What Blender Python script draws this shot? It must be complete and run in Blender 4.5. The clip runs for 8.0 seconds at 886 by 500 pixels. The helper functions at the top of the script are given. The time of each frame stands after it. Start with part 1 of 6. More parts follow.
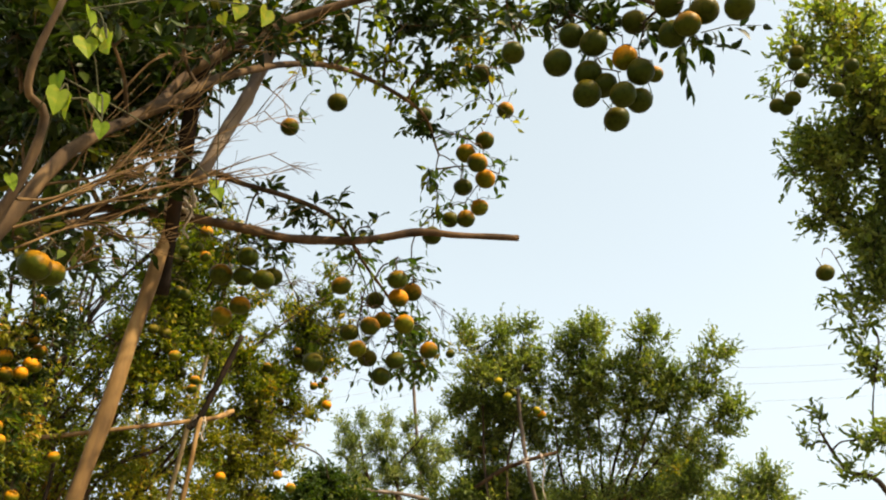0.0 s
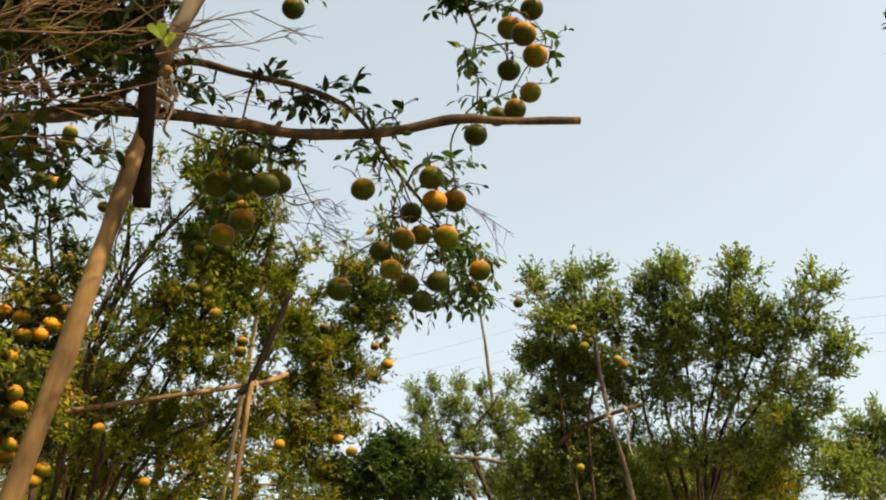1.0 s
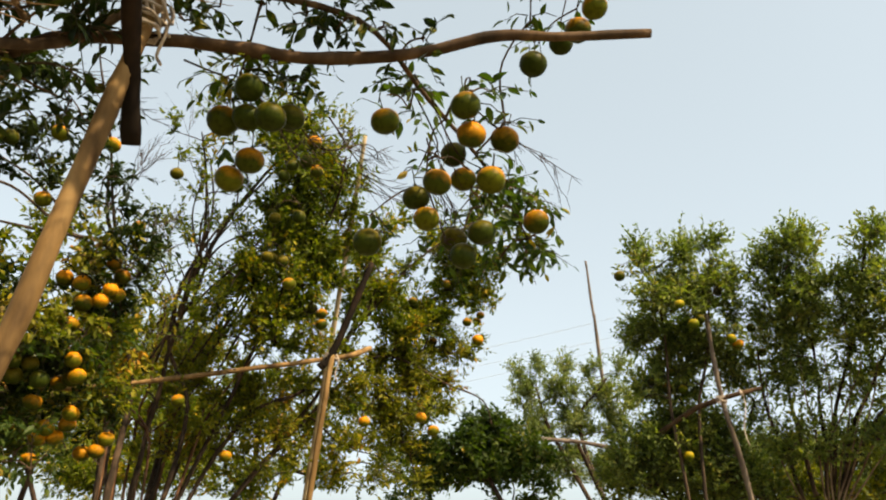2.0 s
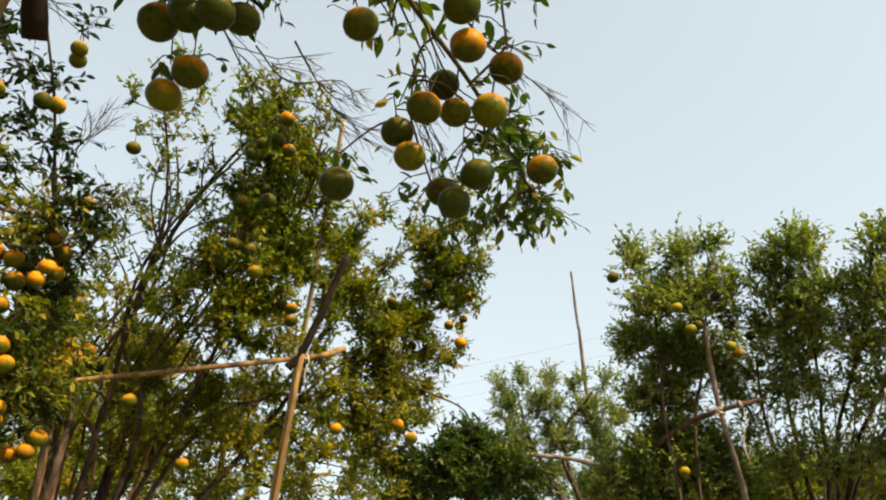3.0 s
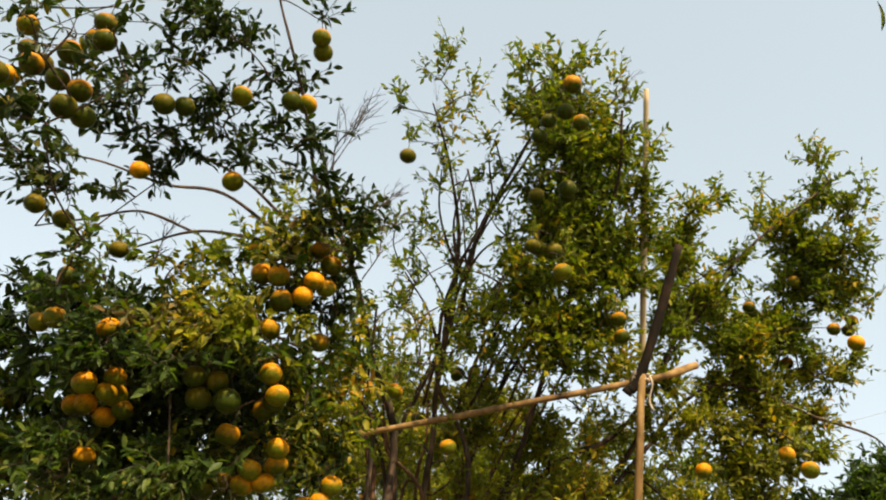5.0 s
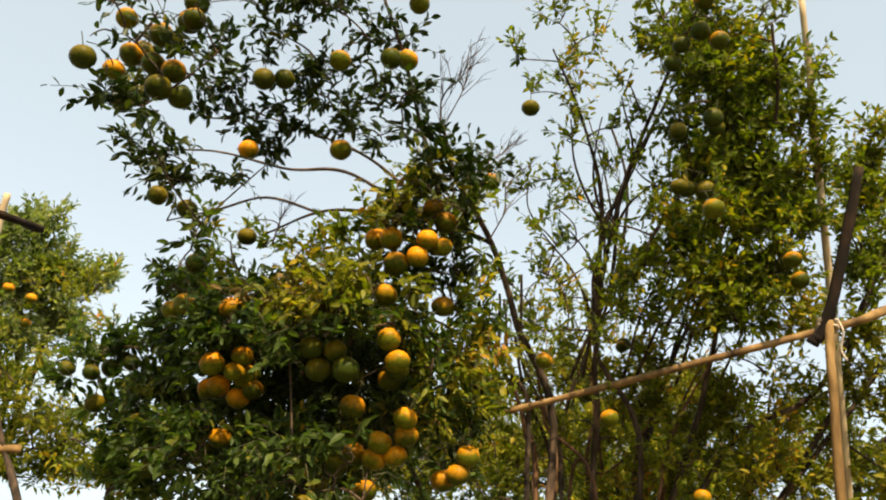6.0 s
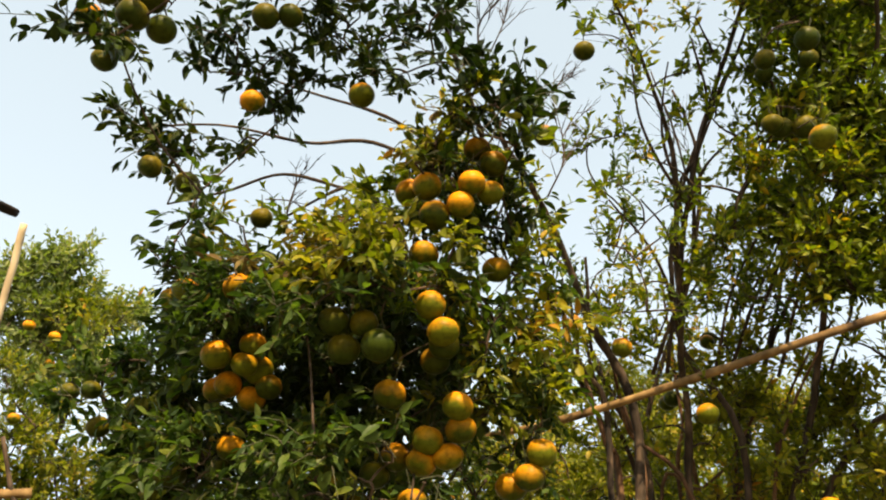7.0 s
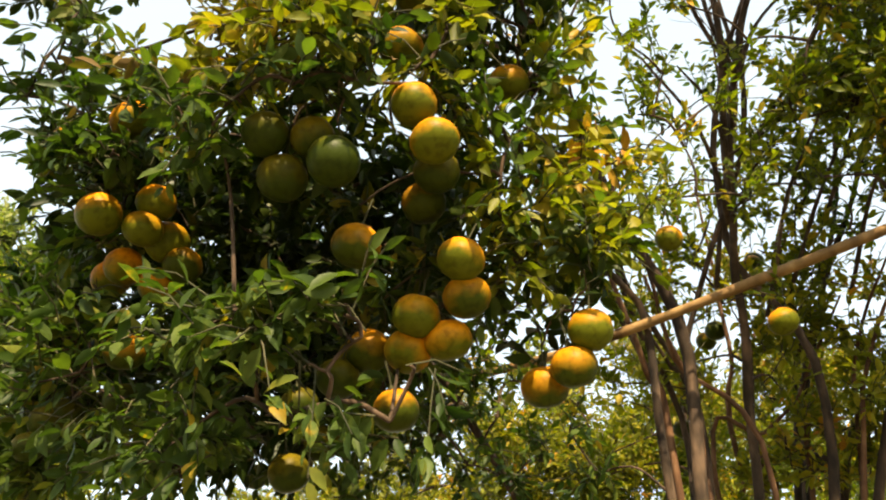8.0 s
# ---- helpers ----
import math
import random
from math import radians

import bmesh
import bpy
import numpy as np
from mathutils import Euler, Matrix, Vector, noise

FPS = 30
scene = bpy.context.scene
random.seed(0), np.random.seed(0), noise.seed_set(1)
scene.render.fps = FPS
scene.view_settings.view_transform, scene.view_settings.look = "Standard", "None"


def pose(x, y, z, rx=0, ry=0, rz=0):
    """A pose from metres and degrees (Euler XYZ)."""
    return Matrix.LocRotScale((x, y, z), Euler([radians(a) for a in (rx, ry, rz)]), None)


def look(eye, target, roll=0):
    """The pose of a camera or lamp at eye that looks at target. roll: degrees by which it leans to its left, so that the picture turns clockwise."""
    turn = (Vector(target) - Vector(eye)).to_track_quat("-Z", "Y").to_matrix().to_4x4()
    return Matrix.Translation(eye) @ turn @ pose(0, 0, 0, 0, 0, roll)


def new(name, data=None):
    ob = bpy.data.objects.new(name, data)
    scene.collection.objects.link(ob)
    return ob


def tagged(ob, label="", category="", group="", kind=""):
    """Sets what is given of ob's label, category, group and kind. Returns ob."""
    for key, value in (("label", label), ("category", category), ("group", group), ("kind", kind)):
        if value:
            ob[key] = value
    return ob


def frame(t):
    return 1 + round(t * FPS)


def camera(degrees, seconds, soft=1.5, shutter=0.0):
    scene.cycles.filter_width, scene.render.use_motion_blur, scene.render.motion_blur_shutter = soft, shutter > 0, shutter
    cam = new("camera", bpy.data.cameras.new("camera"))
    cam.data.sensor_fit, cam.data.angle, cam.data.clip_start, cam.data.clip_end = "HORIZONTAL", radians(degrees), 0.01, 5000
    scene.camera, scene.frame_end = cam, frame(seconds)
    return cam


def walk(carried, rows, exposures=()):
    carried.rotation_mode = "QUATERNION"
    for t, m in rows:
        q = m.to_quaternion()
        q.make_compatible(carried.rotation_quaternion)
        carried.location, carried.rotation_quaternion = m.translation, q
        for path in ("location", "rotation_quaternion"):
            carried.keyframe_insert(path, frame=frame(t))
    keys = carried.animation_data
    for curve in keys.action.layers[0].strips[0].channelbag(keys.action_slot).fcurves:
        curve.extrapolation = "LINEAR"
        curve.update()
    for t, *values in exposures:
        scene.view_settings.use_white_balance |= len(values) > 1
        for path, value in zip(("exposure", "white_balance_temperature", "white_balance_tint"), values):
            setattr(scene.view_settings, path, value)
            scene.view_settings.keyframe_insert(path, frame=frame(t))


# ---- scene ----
cam = camera(57.5, 8.0, soft=2.05)
PATH = [
    (0, (0.048, 0.049, 1.585), (0.019, 1.857, 2.442), 0.2),
    (0.5, (0.025, 0.398, 1.595), (-0.056, 2.209, 2.439), -0.4),
    (1, (0.098, 0.61, 1.6), (-0.108, 2.432, 2.398), -1.2),
    (1.5, (0.262, 0.858, 1.635), (-0.169, 2.66, 2.386), 0.1),
    (1.7, (0.258, 0.895, 1.655), (-0.247, 2.682, 2.398), 1.3),
    (2.8, (0.146, 1.324, 1.644), (-0.307, 3.097, 2.452), 4.2),
    (3, (0.127, 1.372, 1.656), (-0.324, 3.147, 2.459), 2.6),
    (3.5, (0.141, 1.607, 1.661), (-0.439, 3.333, 2.488), 0.4),
    (4, (0.125, 1.765, 1.669), (-0.645, 3.4, 2.525), 3.3),
    (4.5, (-0.003, 1.976, 1.652), (-0.966, 3.481, 2.551), 5.9),
    (5, (-0.147, 2.207, 1.678), (-1.308, 3.551, 2.597), 4.6),
    (5.2, (-0.156, 2.274, 1.661), (-1.398, 3.545, 2.578), 3.7),
    (6.3, (-0.233, 2.634, 1.633), (-1.742, 3.593, 2.529), 5.5),
    (6.5, (-0.387, 2.692, 1.624), (-1.903, 3.626, 2.534), 5.3),
    (7, (-0.629, 2.852, 1.64), (-2.127, 3.73, 2.633), 3.4),
    (7.5, (-0.912, 3.093, 1.67), (-2.402, 3.961, 2.682), 0.9),
    (8, (-1.241, 3.221, 1.652), (-2.713, 4.12, 2.664), 0.9),
]
walk(cam, [(t, look(eye, target, roll)) for t, eye, target, roll in PATH], [(0, 1.26), (0.5, 1.08), (1, 1.07), (3.5, 1.15), (5, 1.16), (6.5, 1.32), (7.0, 1.42), (7.5, 1.56), (8.0, 1.81)])

# ---- light ----
SUN_WAY = Vector((0.56, -0.28, 0.78)).normalized()
world = bpy.data.worlds.new("sky")
scene.world = world
world.use_nodes = True
sky = world.node_tree.nodes.new("ShaderNodeTexSky")
sky.sky_type = "NISHITA"
sky.sun_disc = False
sky.sun_elevation = math.asin(SUN_WAY.z)
sky.sun_rotation = math.atan2(SUN_WAY.x, SUN_WAY.y)
sky.air_density, sky.dust_density, sky.ozone_density = 1.0, 3.5, 1.0
backdrop = world.node_tree.nodes["Background"]
backdrop.inputs["Strength"].default_value = 0.15
haze = world.node_tree.nodes.new("ShaderNodeHueSaturation")
haze.inputs["Saturation"].default_value = 0.42
world.node_tree.links.new(sky.outputs["Color"], haze.inputs["Color"])
tone = world.node_tree.nodes.new("ShaderNodeMixRGB")
tone.blend_type = "MULTIPLY"
tone.inputs["Fac"].default_value = 1.0
tone.inputs["Color2"].default_value = (0.97, 1.0, 0.98, 1)
veil = world.node_tree.nodes.new("ShaderNodeMixRGB")
veil.inputs["Fac"].default_value = 0.5
veil.inputs["Color2"].default_value = (2.06, 2.29, 2.32, 1)
world.node_tree.links.new(haze.outputs["Color"], veil.inputs["Color1"])
world.node_tree.links.new(veil.outputs["Color"], tone.inputs["Color1"])
world.node_tree.links.new(tone.outputs["Color"], backdrop.inputs["Color"])
sun = new("sun", bpy.data.lights.new("sun", "SUN"))
sun.data.energy, sun.data.angle, sun.data.color = 5.0, radians(0.6), (1.0, 0.79, 0.5)
sun.matrix_world = look(SUN_WAY * 50, (0, 0, 0))


# ---- materials ----
def material(name):
    m = bpy.data.materials.new(name)
    m.use_nodes = True
    return m, m.node_tree.nodes, m.node_tree.links, m.node_tree.nodes["Principled BSDF"]


def noise_node(nodes, links, scale, detail=4.0, source="Object", stretch=None):
    coord = nodes.new("ShaderNodeTexCoord")
    tex = nodes.new("ShaderNodeTexNoise")
    tex.inputs["Scale"].default_value, tex.inputs["Detail"].default_value = scale, detail
    if stretch:
        mapping = nodes.new("ShaderNodeMapping")
        mapping.inputs["Scale"].default_value = stretch
        links.new(coord.outputs[source], mapping.inputs["Vector"])
        links.new(mapping.outputs["Vector"], tex.inputs["Vector"])
    else:
        links.new(coord.outputs[source], tex.inputs["Vector"])
    return tex


def ramp_node(nodes, stops):
    r = nodes.new("ShaderNodeValToRGB")
    while len(r.color_ramp.elements) < len(stops):
        r.color_ramp.elements.new(0.5)
    for e, (at, colour) in zip(r.color_ramp.elements, stops):
        e.position, e.color = at, (*colour, 1)
    return r


def bump(nodes, links, shader, height, strength, distance):
    b = nodes.new("ShaderNodeBump")
    b.inputs["Strength"].default_value, b.inputs["Distance"].default_value = strength, distance
    links.new(height, b.inputs["Height"])
    links.new(b.outputs["Normal"], shader.inputs["Normal"])


def wood(name, dark, mid, light, scale=14.0, rough=0.85, relief=0.5):
    m, nodes, links, shader = material(name)
    grain = noise_node(nodes, links, scale, 6.0, "Object", (1, 1, 0.35))
    patches = noise_node(nodes, links, scale * 0.22, 3.0)
    mix = nodes.new("ShaderNodeMath")
    mix.operation = "MULTIPLY_ADD"
    mix.inputs[1].default_value = 0.55
    links.new(grain.outputs["Fac"], mix.inputs[0])
    half = nodes.new("ShaderNodeMath")
    half.operation = "MULTIPLY"
    half.inputs[1].default_value = 0.45
    links.new(patches.outputs["Fac"], half.inputs[0])
    links.new(half.outputs[0], mix.inputs[2])
    r = ramp_node(nodes, [(0.34, dark), (0.5, mid), (0.66, light)])
    links.new(mix.outputs[0], r.inputs["Fac"])
    links.new(r.outputs["Color"], shader.inputs["Base Color"])
    shader.inputs["Roughness"].default_value = rough
    shader.inputs["Specular IOR Level"].default_value = 0.15
    bump(nodes, links, shader, grain.outputs["Fac"], relief, 0.006)
    return m


def foliage(name, stops, gloss=0.45, glow=0.4):
    """Leaves: every leaf has its own tint, and light shines through."""
    m, nodes, links, shader = material(name)
    geo = nodes.new("ShaderNodeNewGeometry")
    r = ramp_node(nodes, stops)
    own = nodes.new("ShaderNodeObjectInfo")
    shift = nodes.new("ShaderNodeMath")
    shift.operation = "ADD"
    links.new(geo.outputs["Random Per Island"], shift.inputs[0])
    links.new(own.outputs["Random"], shift.inputs[1])
    whole = nodes.new("ShaderNodeMath")
    whole.operation = "FRACT"
    links.new(shift.outputs[0], whole.inputs[0])
    tufts = noise_node(nodes, links, 3.2, 3.0)
    drift = nodes.new("ShaderNodeMath")
    drift.operation = "MULTIPLY_ADD"
    drift.inputs[1].default_value, drift.inputs[2].default_value = 1.5, -0.6
    links.new(tufts.outputs["Fac"], drift.inputs[0])
    tone = nodes.new("ShaderNodeMath")
    tone.operation = "MULTIPLY_ADD"
    tone.inputs[1].default_value = 0.7
    links.new(whole.outputs[0], tone.inputs[0])
    links.new(drift.outputs[0], tone.inputs[2])
    links.new(tone.outputs[0], r.inputs["Fac"])
    spots = noise_node(nodes, links, 60.0, 2.0)
    tint = nodes.new("ShaderNodeMixRGB")
    tint.blend_type = "MULTIPLY"
    tint.inputs["Fac"].default_value = 0.5
    grey = ramp_node(nodes, [(0.3, (0.6, 0.6, 0.55)), (0.7, (1.15, 1.12, 1.0))])
    links.new(spots.outputs["Fac"], grey.inputs["Fac"])
    links.new(r.outputs["Color"], tint.inputs["Color1"])
    links.new(grey.outputs["Color"], tint.inputs["Color2"])
    links.new(tint.outputs["Color"], shader.inputs["Base Color"])
    shader.inputs["Roughness"].default_value = gloss
    shader.inputs["Specular IOR Level"].default_value = 0.11
    trans = nodes.new("ShaderNodeBsdfTranslucent")
    warm = nodes.new("ShaderNodeMixRGB")
    warm.blend_type = "MULTIPLY"
    warm.inputs["Fac"].default_value = 1.0
    warm.inputs["Color2"].default_value = (1.32, 1.6, 0.3, 1)
    links.new(tint.outputs["Color"], warm.inputs["Color1"])
    links.new(warm.outputs["Color"], trans.inputs["Color"])
    both = nodes.new("ShaderNodeMixShader")
    both.inputs["Fac"].default_value = glow
    links.new(shader.outputs[0], both.inputs[1])
    links.new(trans.outputs[0], both.inputs[2])
    links.new(both.outputs[0], nodes["Material Output"].inputs["Surface"])
    return m


def peel(name, green, ripe, bias):
    """Citrus rind: green low down, colouring from the shoulder, with pores and scurf."""
    m, nodes, links, shader = material(name)
    coord = nodes.new("ShaderNodeTexCoord")
    split = nodes.new("ShaderNodeSeparateXYZ")
    links.new(coord.outputs["Object"], split.inputs[0])
    own = nodes.new("ShaderNodeObjectInfo")
    blotch = noise_node(nodes, links, 28.0, 3.0)
    a = nodes.new("ShaderNodeMath")
    a.operation = "MULTIPLY_ADD"
    a.inputs[1].default_value, a.inputs[2].default_value = 16.0, bias
    links.new(split.outputs["Z"], a.inputs[0])
    b = nodes.new("ShaderNodeMath")
    b.operation = "MULTIPLY_ADD"
    b.inputs[1].default_value = 0.7
    links.new(blotch.outputs["Fac"], b.inputs[0])
    links.new(a.outputs[0], b.inputs[2])
    c = nodes.new("ShaderNodeMath")
    c.operation = "MULTIPLY_ADD"
    c.inputs[1].default_value = 0.45
    links.new(own.outputs["Random"], c.inputs[0])
    links.new(b.outputs[0], c.inputs[2])
    r = ramp_node(nodes, [(0.25, green), (0.55, tuple(0.55 * g + 0.45 * k for g, k in zip(green, ripe))), (0.85, ripe)])
    links.new(c.outputs[0], r.inputs["Fac"])
    scurf = noise_node(nodes, links, 90.0, 5.0)
    dirt = ramp_node(nodes, [(0.36, (0.45, 0.42, 0.36)), (0.52, (1, 1, 1))])
    links.new(scurf.outputs["Fac"], dirt.inputs["Fac"])
    mul = nodes.new("ShaderNodeMixRGB")
    mul.blend_type = "MULTIPLY"
    mul.inputs["Fac"].default_value = 0.55
    links.new(r.outputs["Color"], mul.inputs["Color1"])
    links.new(dirt.outputs["Color"], mul.inputs["Color2"])
    links.new(mul.outputs["Color"], shader.inputs["Base Color"])
    shader.inputs["Roughness"].default_value = 0.42
    shader.inputs["Specular IOR Level"].default_value = 0.06
    pores = nodes.new("ShaderNodeTexVoronoi")
    pores.inputs["Scale"].default_value = 420.0
    links.new(coord.outputs["Object"], pores.inputs["Vector"])
    bump(nodes, links, shader, pores.outputs["Distance"], 0.18, 0.001)
    return m


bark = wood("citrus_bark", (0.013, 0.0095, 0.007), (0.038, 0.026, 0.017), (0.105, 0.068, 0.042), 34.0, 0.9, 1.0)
# Lighter copy of the bark: sunlight on the near limbs is put into its colour.
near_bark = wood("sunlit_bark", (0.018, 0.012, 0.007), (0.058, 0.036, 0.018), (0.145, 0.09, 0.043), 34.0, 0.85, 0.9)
twig_bark = wood("twig_bark", (0.02, 0.022, 0.011), (0.042, 0.042, 0.02), (0.085, 0.072, 0.04), 40.0)
dead_bark = wood("dead_twig_bark", (0.04, 0.024, 0.01), (0.095, 0.056, 0.022), (0.18, 0.112, 0.046), 40.0)
pole_wood = wood("weathered_pole_wood", (0.045, 0.025, 0.009), (0.145, 0.085, 0.03), (0.28, 0.175, 0.07), 20.0, 0.75, 0.8)
dark_wood = wood("dark_pole_wood", (0.005, 0.004, 0.003), (0.012, 0.008, 0.005), (0.035, 0.02, 0.011), 18.0, 1.0)
grey_wood = wood("grey_pole_wood", (0.06, 0.045, 0.035), (0.13, 0.10, 0.075), (0.23, 0.18, 0.135), 16.0)
crooked_wood = wood("crooked_pole_wood", (0.018, 0.011, 0.006), (0.055, 0.033, 0.017), (0.13, 0.078, 0.040), 22.0, 0.85, 0.8)
bamboo = wood("pale_bamboo", (0.20, 0.14, 0.075), (0.34, 0.26, 0.15), (0.46, 0.37, 0.23), 12.0, 0.6)
cable_sheath = wood("cable_sheath", (0.26, 0.27, 0.28), (0.33, 0.34, 0.35), (0.40, 0.41, 0.42), 8.0, 0.6)
rope_fibre = wood("rope_fibre", (0.2, 0.16, 0.12), (0.38, 0.31, 0.24), (0.5, 0.43, 0.34), 80.0)
GREENS = [(0.0, (0.0127, 0.026, 0.00672)), (0.4, (0.0382, 0.064, 0.0134)), (0.75, (0.0763, 0.106, 0.0202)), (0.95, (0.148, 0.138, 0.019)), (1.0, (0.254, 0.17, 0.0202))]
# Deep green leaves, darkened further: shade within the crowns is put into the colour.
SHADED = [(0.0, (0.0063, 0.013, 0.0024)), (0.5, (0.0179, 0.031, 0.0048)), (0.9, (0.0451, 0.06, 0.008)), (1.0, (0.116, 0.1, 0.0096))]
OLIVE = [(0.0, (0.0263, 0.0414, 0.00396)), (0.35, (0.0813, 0.106, 0.00792)), (0.72, (0.163, 0.175, 0.0112)), (0.92, (0.277, 0.216, 0.0106)), (1.0, (0.38, 0.216, 0.0106))]
leaf_mid, leaf_shaded, leaf_olive = foliage("citrus_leaf", GREENS), foliage("shaded_citrus_leaf", SHADED, 0.4, 0.24), foliage("olive_citrus_leaf", OLIVE)
# Row and far leaves are paler and greyer: distance haze is put into their colours.
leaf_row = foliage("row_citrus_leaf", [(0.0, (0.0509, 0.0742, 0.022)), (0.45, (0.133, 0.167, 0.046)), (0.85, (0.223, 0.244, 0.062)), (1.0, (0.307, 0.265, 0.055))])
leaf_far = foliage("hazy_citrus_leaf", [(0.0, (0.0712, 0.0971, 0.0384)), (0.5, (0.149, 0.178, 0.0672)), (1.0, (0.272, 0.27, 0.108))], 0.6)
# Yellowish leaves made brighter: golden sunlight on the foliage is put into this colour.
leaf_sunny = foliage("sunny_citrus_leaf", [(0.0, (0.0547, 0.0672, 0.0055)), (0.4, (0.128, 0.137, 0.011)), (0.75, (0.211, 0.188, 0.0143)), (0.93, (0.296, 0.207, 0.0176)), (1.0, (0.331, 0.151, 0.022))])
leaf_dry = foliage("dry_citrus_leaf", [(0.0, (0.07, 0.045, 0.018)), (0.4, (0.13, 0.085, 0.03)), (0.7, (0.09, 0.085, 0.018)), (1.0, (0.22, 0.15, 0.05))], 0.7, 0.25)
leaf_vine = foliage("vine_leaf", [(0.0, (0.10, 0.16, 0.01)), (0.6, (0.17, 0.22, 0.015)), (1.0, (0.30, 0.26, 0.02))], 0.5, 0.5)
PEELS = {
    "green": peel("green_peel", (0.024, 0.034, 0.003), (0.105, 0.078, 0.004), -0.15),
    "turning": peel("turning_peel", (0.034, 0.043, 0.003), (0.41, 0.165, 0.004), -0.22),
    "lemon": peel("lemon_peel", (0.060, 0.082, 0.004), (0.30, 0.215, 0.006), -0.10),
    "ripe": peel("ripe_peel", (0.072, 0.078, 0.004), (0.55, 0.205, 0.004), -0.10),
}


def ground_material():
    m, nodes, links, shader = material("orchard_soil")
    big = noise_node(nodes, links, 0.35, 5.0)
    fine = noise_node(nodes, links, 9.0, 8.0)
    add = nodes.new("ShaderNodeMath")
    add.operation = "MULTIPLY_ADD"
    add.inputs[1].default_value = 0.5
    half = nodes.new("ShaderNodeMath")
    half.operation = "MULTIPLY"
    half.inputs[1].default_value = 0.5
    links.new(big.outputs["Fac"], half.inputs[0])
    links.new(fine.outputs["Fac"], add.inputs[0])
    links.new(half.outputs[0], add.inputs[2])
    r = ramp_node(nodes, [(0.35, (0.10, 0.075, 0.05)), (0.5, (0.20, 0.155, 0.10)), (0.58, (0.10, 0.12, 0.04)), (0.7, (0.07, 0.10, 0.03))])
    links.new(add.outputs[0], r.inputs["Fac"])
    links.new(r.outputs["Color"], shader.inputs["Base Color"])
    shader.inputs["Roughness"].default_value = 0.95
    bump(nodes, links, shader, fine.outputs["Fac"], 0.8, 0.05)
    return m


# ---- mesh tools ----
def mesh_object(name, verts, faces, mat, parent=None, smooth=True, label="", kind=""):
    me = bpy.data.meshes.new(name)
    me.from_pydata([tuple(v) for v in verts], [], faces)
    me.materials.append(mat)
    if smooth:
        me.polygons.foreach_set("use_smooth", [True] * len(me.polygons))
    ob = new(name, me)
    ob.parent = parent
    if parent is not None:
        ob.matrix_parent_inverse = Matrix.Translation(-parent.location)
    return tagged(ob, label=label, kind=kind)


class Tubes:
    """Collects tapered tubes into one mesh."""

    def __init__(self):
        self.verts, self.faces = [], []

    def add(self, points, radii, sides=5, cap=True, rough=0.0):
        pts = [Vector(p) for p in points]
        start = len(self.verts)
        side = Vector((0.31, 0.83, 0.46))
        for i, p in enumerate(pts):
            along = (pts[min(i + 1, len(pts) - 1)] - pts[max(i - 1, 0)]).normalized()
            u = side - along * side.dot(along)
            if u.length < 1e-4:
                u = along.orthogonal()
            u.normalize()
            side = u
            v = along.cross(u)
            for k in range(sides):
                a = 2 * math.pi * k / sides
                r = radii[i] * (1 + rough * noise.noise(p * 9 + Vector((math.cos(a), math.sin(a), 0)) * 0.8))
                self.verts.append(p + (u * math.cos(a) + v * math.sin(a)) * r)
        for i in range(len(pts) - 1):
            for k in range(sides):
                a, b = start + i * sides + k, start + i * sides + (k + 1) % sides
                self.faces.append((a, b, b + sides, a + sides))
        if cap:
            self.faces.append(tuple(start + k for k in reversed(range(sides))))
            last = start + (len(pts) - 1) * sides
            self.faces.append(tuple(last + k for k in range(sides)))

    def out(self, name, mat, parent, **tags):
        return mesh_object(name, self.verts, self.faces, mat, parent, **tags)


def smooth_line(points, steps=5):
    """Points along a Catmull-Rom curve through the given ones."""
    p = [Vector(q) for q in points]
    if len(p) == 2:
        return [p[0].lerp(p[1], i / steps) for i in range(steps + 1)]
    p = [p[0] * 2 - p[1]] + p + [p[-1] * 2 - p[-2]]
    res = []
    for i in range(1, len(p) - 2):
        for s in range(steps):
            t = s / steps
            res.append(0.5 * (2 * p[i] + (p[i + 1] - p[i - 1]) * t + (2 * p[i - 1] - 5 * p[i] + 4 * p[i + 1] - p[i + 2]) * t * t
                              + (3 * p[i] - p[i - 1] - 3 * p[i + 1] + p[i + 2]) * t ** 3))
    res.append(p[-2])
    return res


def taper(n, r0, r1):
    return [r0 + (r1 - r0) * i / (n - 1) for i in range(n)]


LEAF = np.array([(0, 0, 0), (0.30, 0.20, 0.06), (0.64, 0.18, 0.03), (1, 0, -0.12), (0.64, -0.18, 0.03), (0.30, -0.20, 0.06)])
LEAF_FACES = [(0, 3, 2, 1), (0, 5, 4, 3)]
FAR_LEAF = np.array([(0, 0, 0), (0.46, 0.2, 0.05), (1, 0, -0.1), (0.46, -0.2, 0.05)])
FAR_FACES = [(0, 2, 1), (0, 3, 2)]
FINE_LEAF = np.array([(0, 0, 0), (0.17, 0.14, 0.045), (0.42, 0.215, 0.06), (0.72, 0.155, 0.01), (1, 0, -0.15), (0.72, -0.155, 0.01), (0.42, -0.215, 0.06), (0.17, -0.14, 0.045), (0.45, 0, -0.01)])
FINE_FACES = [(0, 8, 2, 1), (8, 4, 3, 2), (0, 7, 6, 8), (8, 6, 5, 4)]


def unit(v):
    return v / np.maximum(np.linalg.norm(v, axis=1, keepdims=True), 1e-6)


def leaf_frames(rng, where, along, up, size):
    """Axes for leaves: along the leaf, across it and its upper side."""
    x = unit(along)
    n = up - x * np.sum(up * x, axis=1, keepdims=True)
    n = unit(n)
    return x, np.cross(n, x), n, where, size


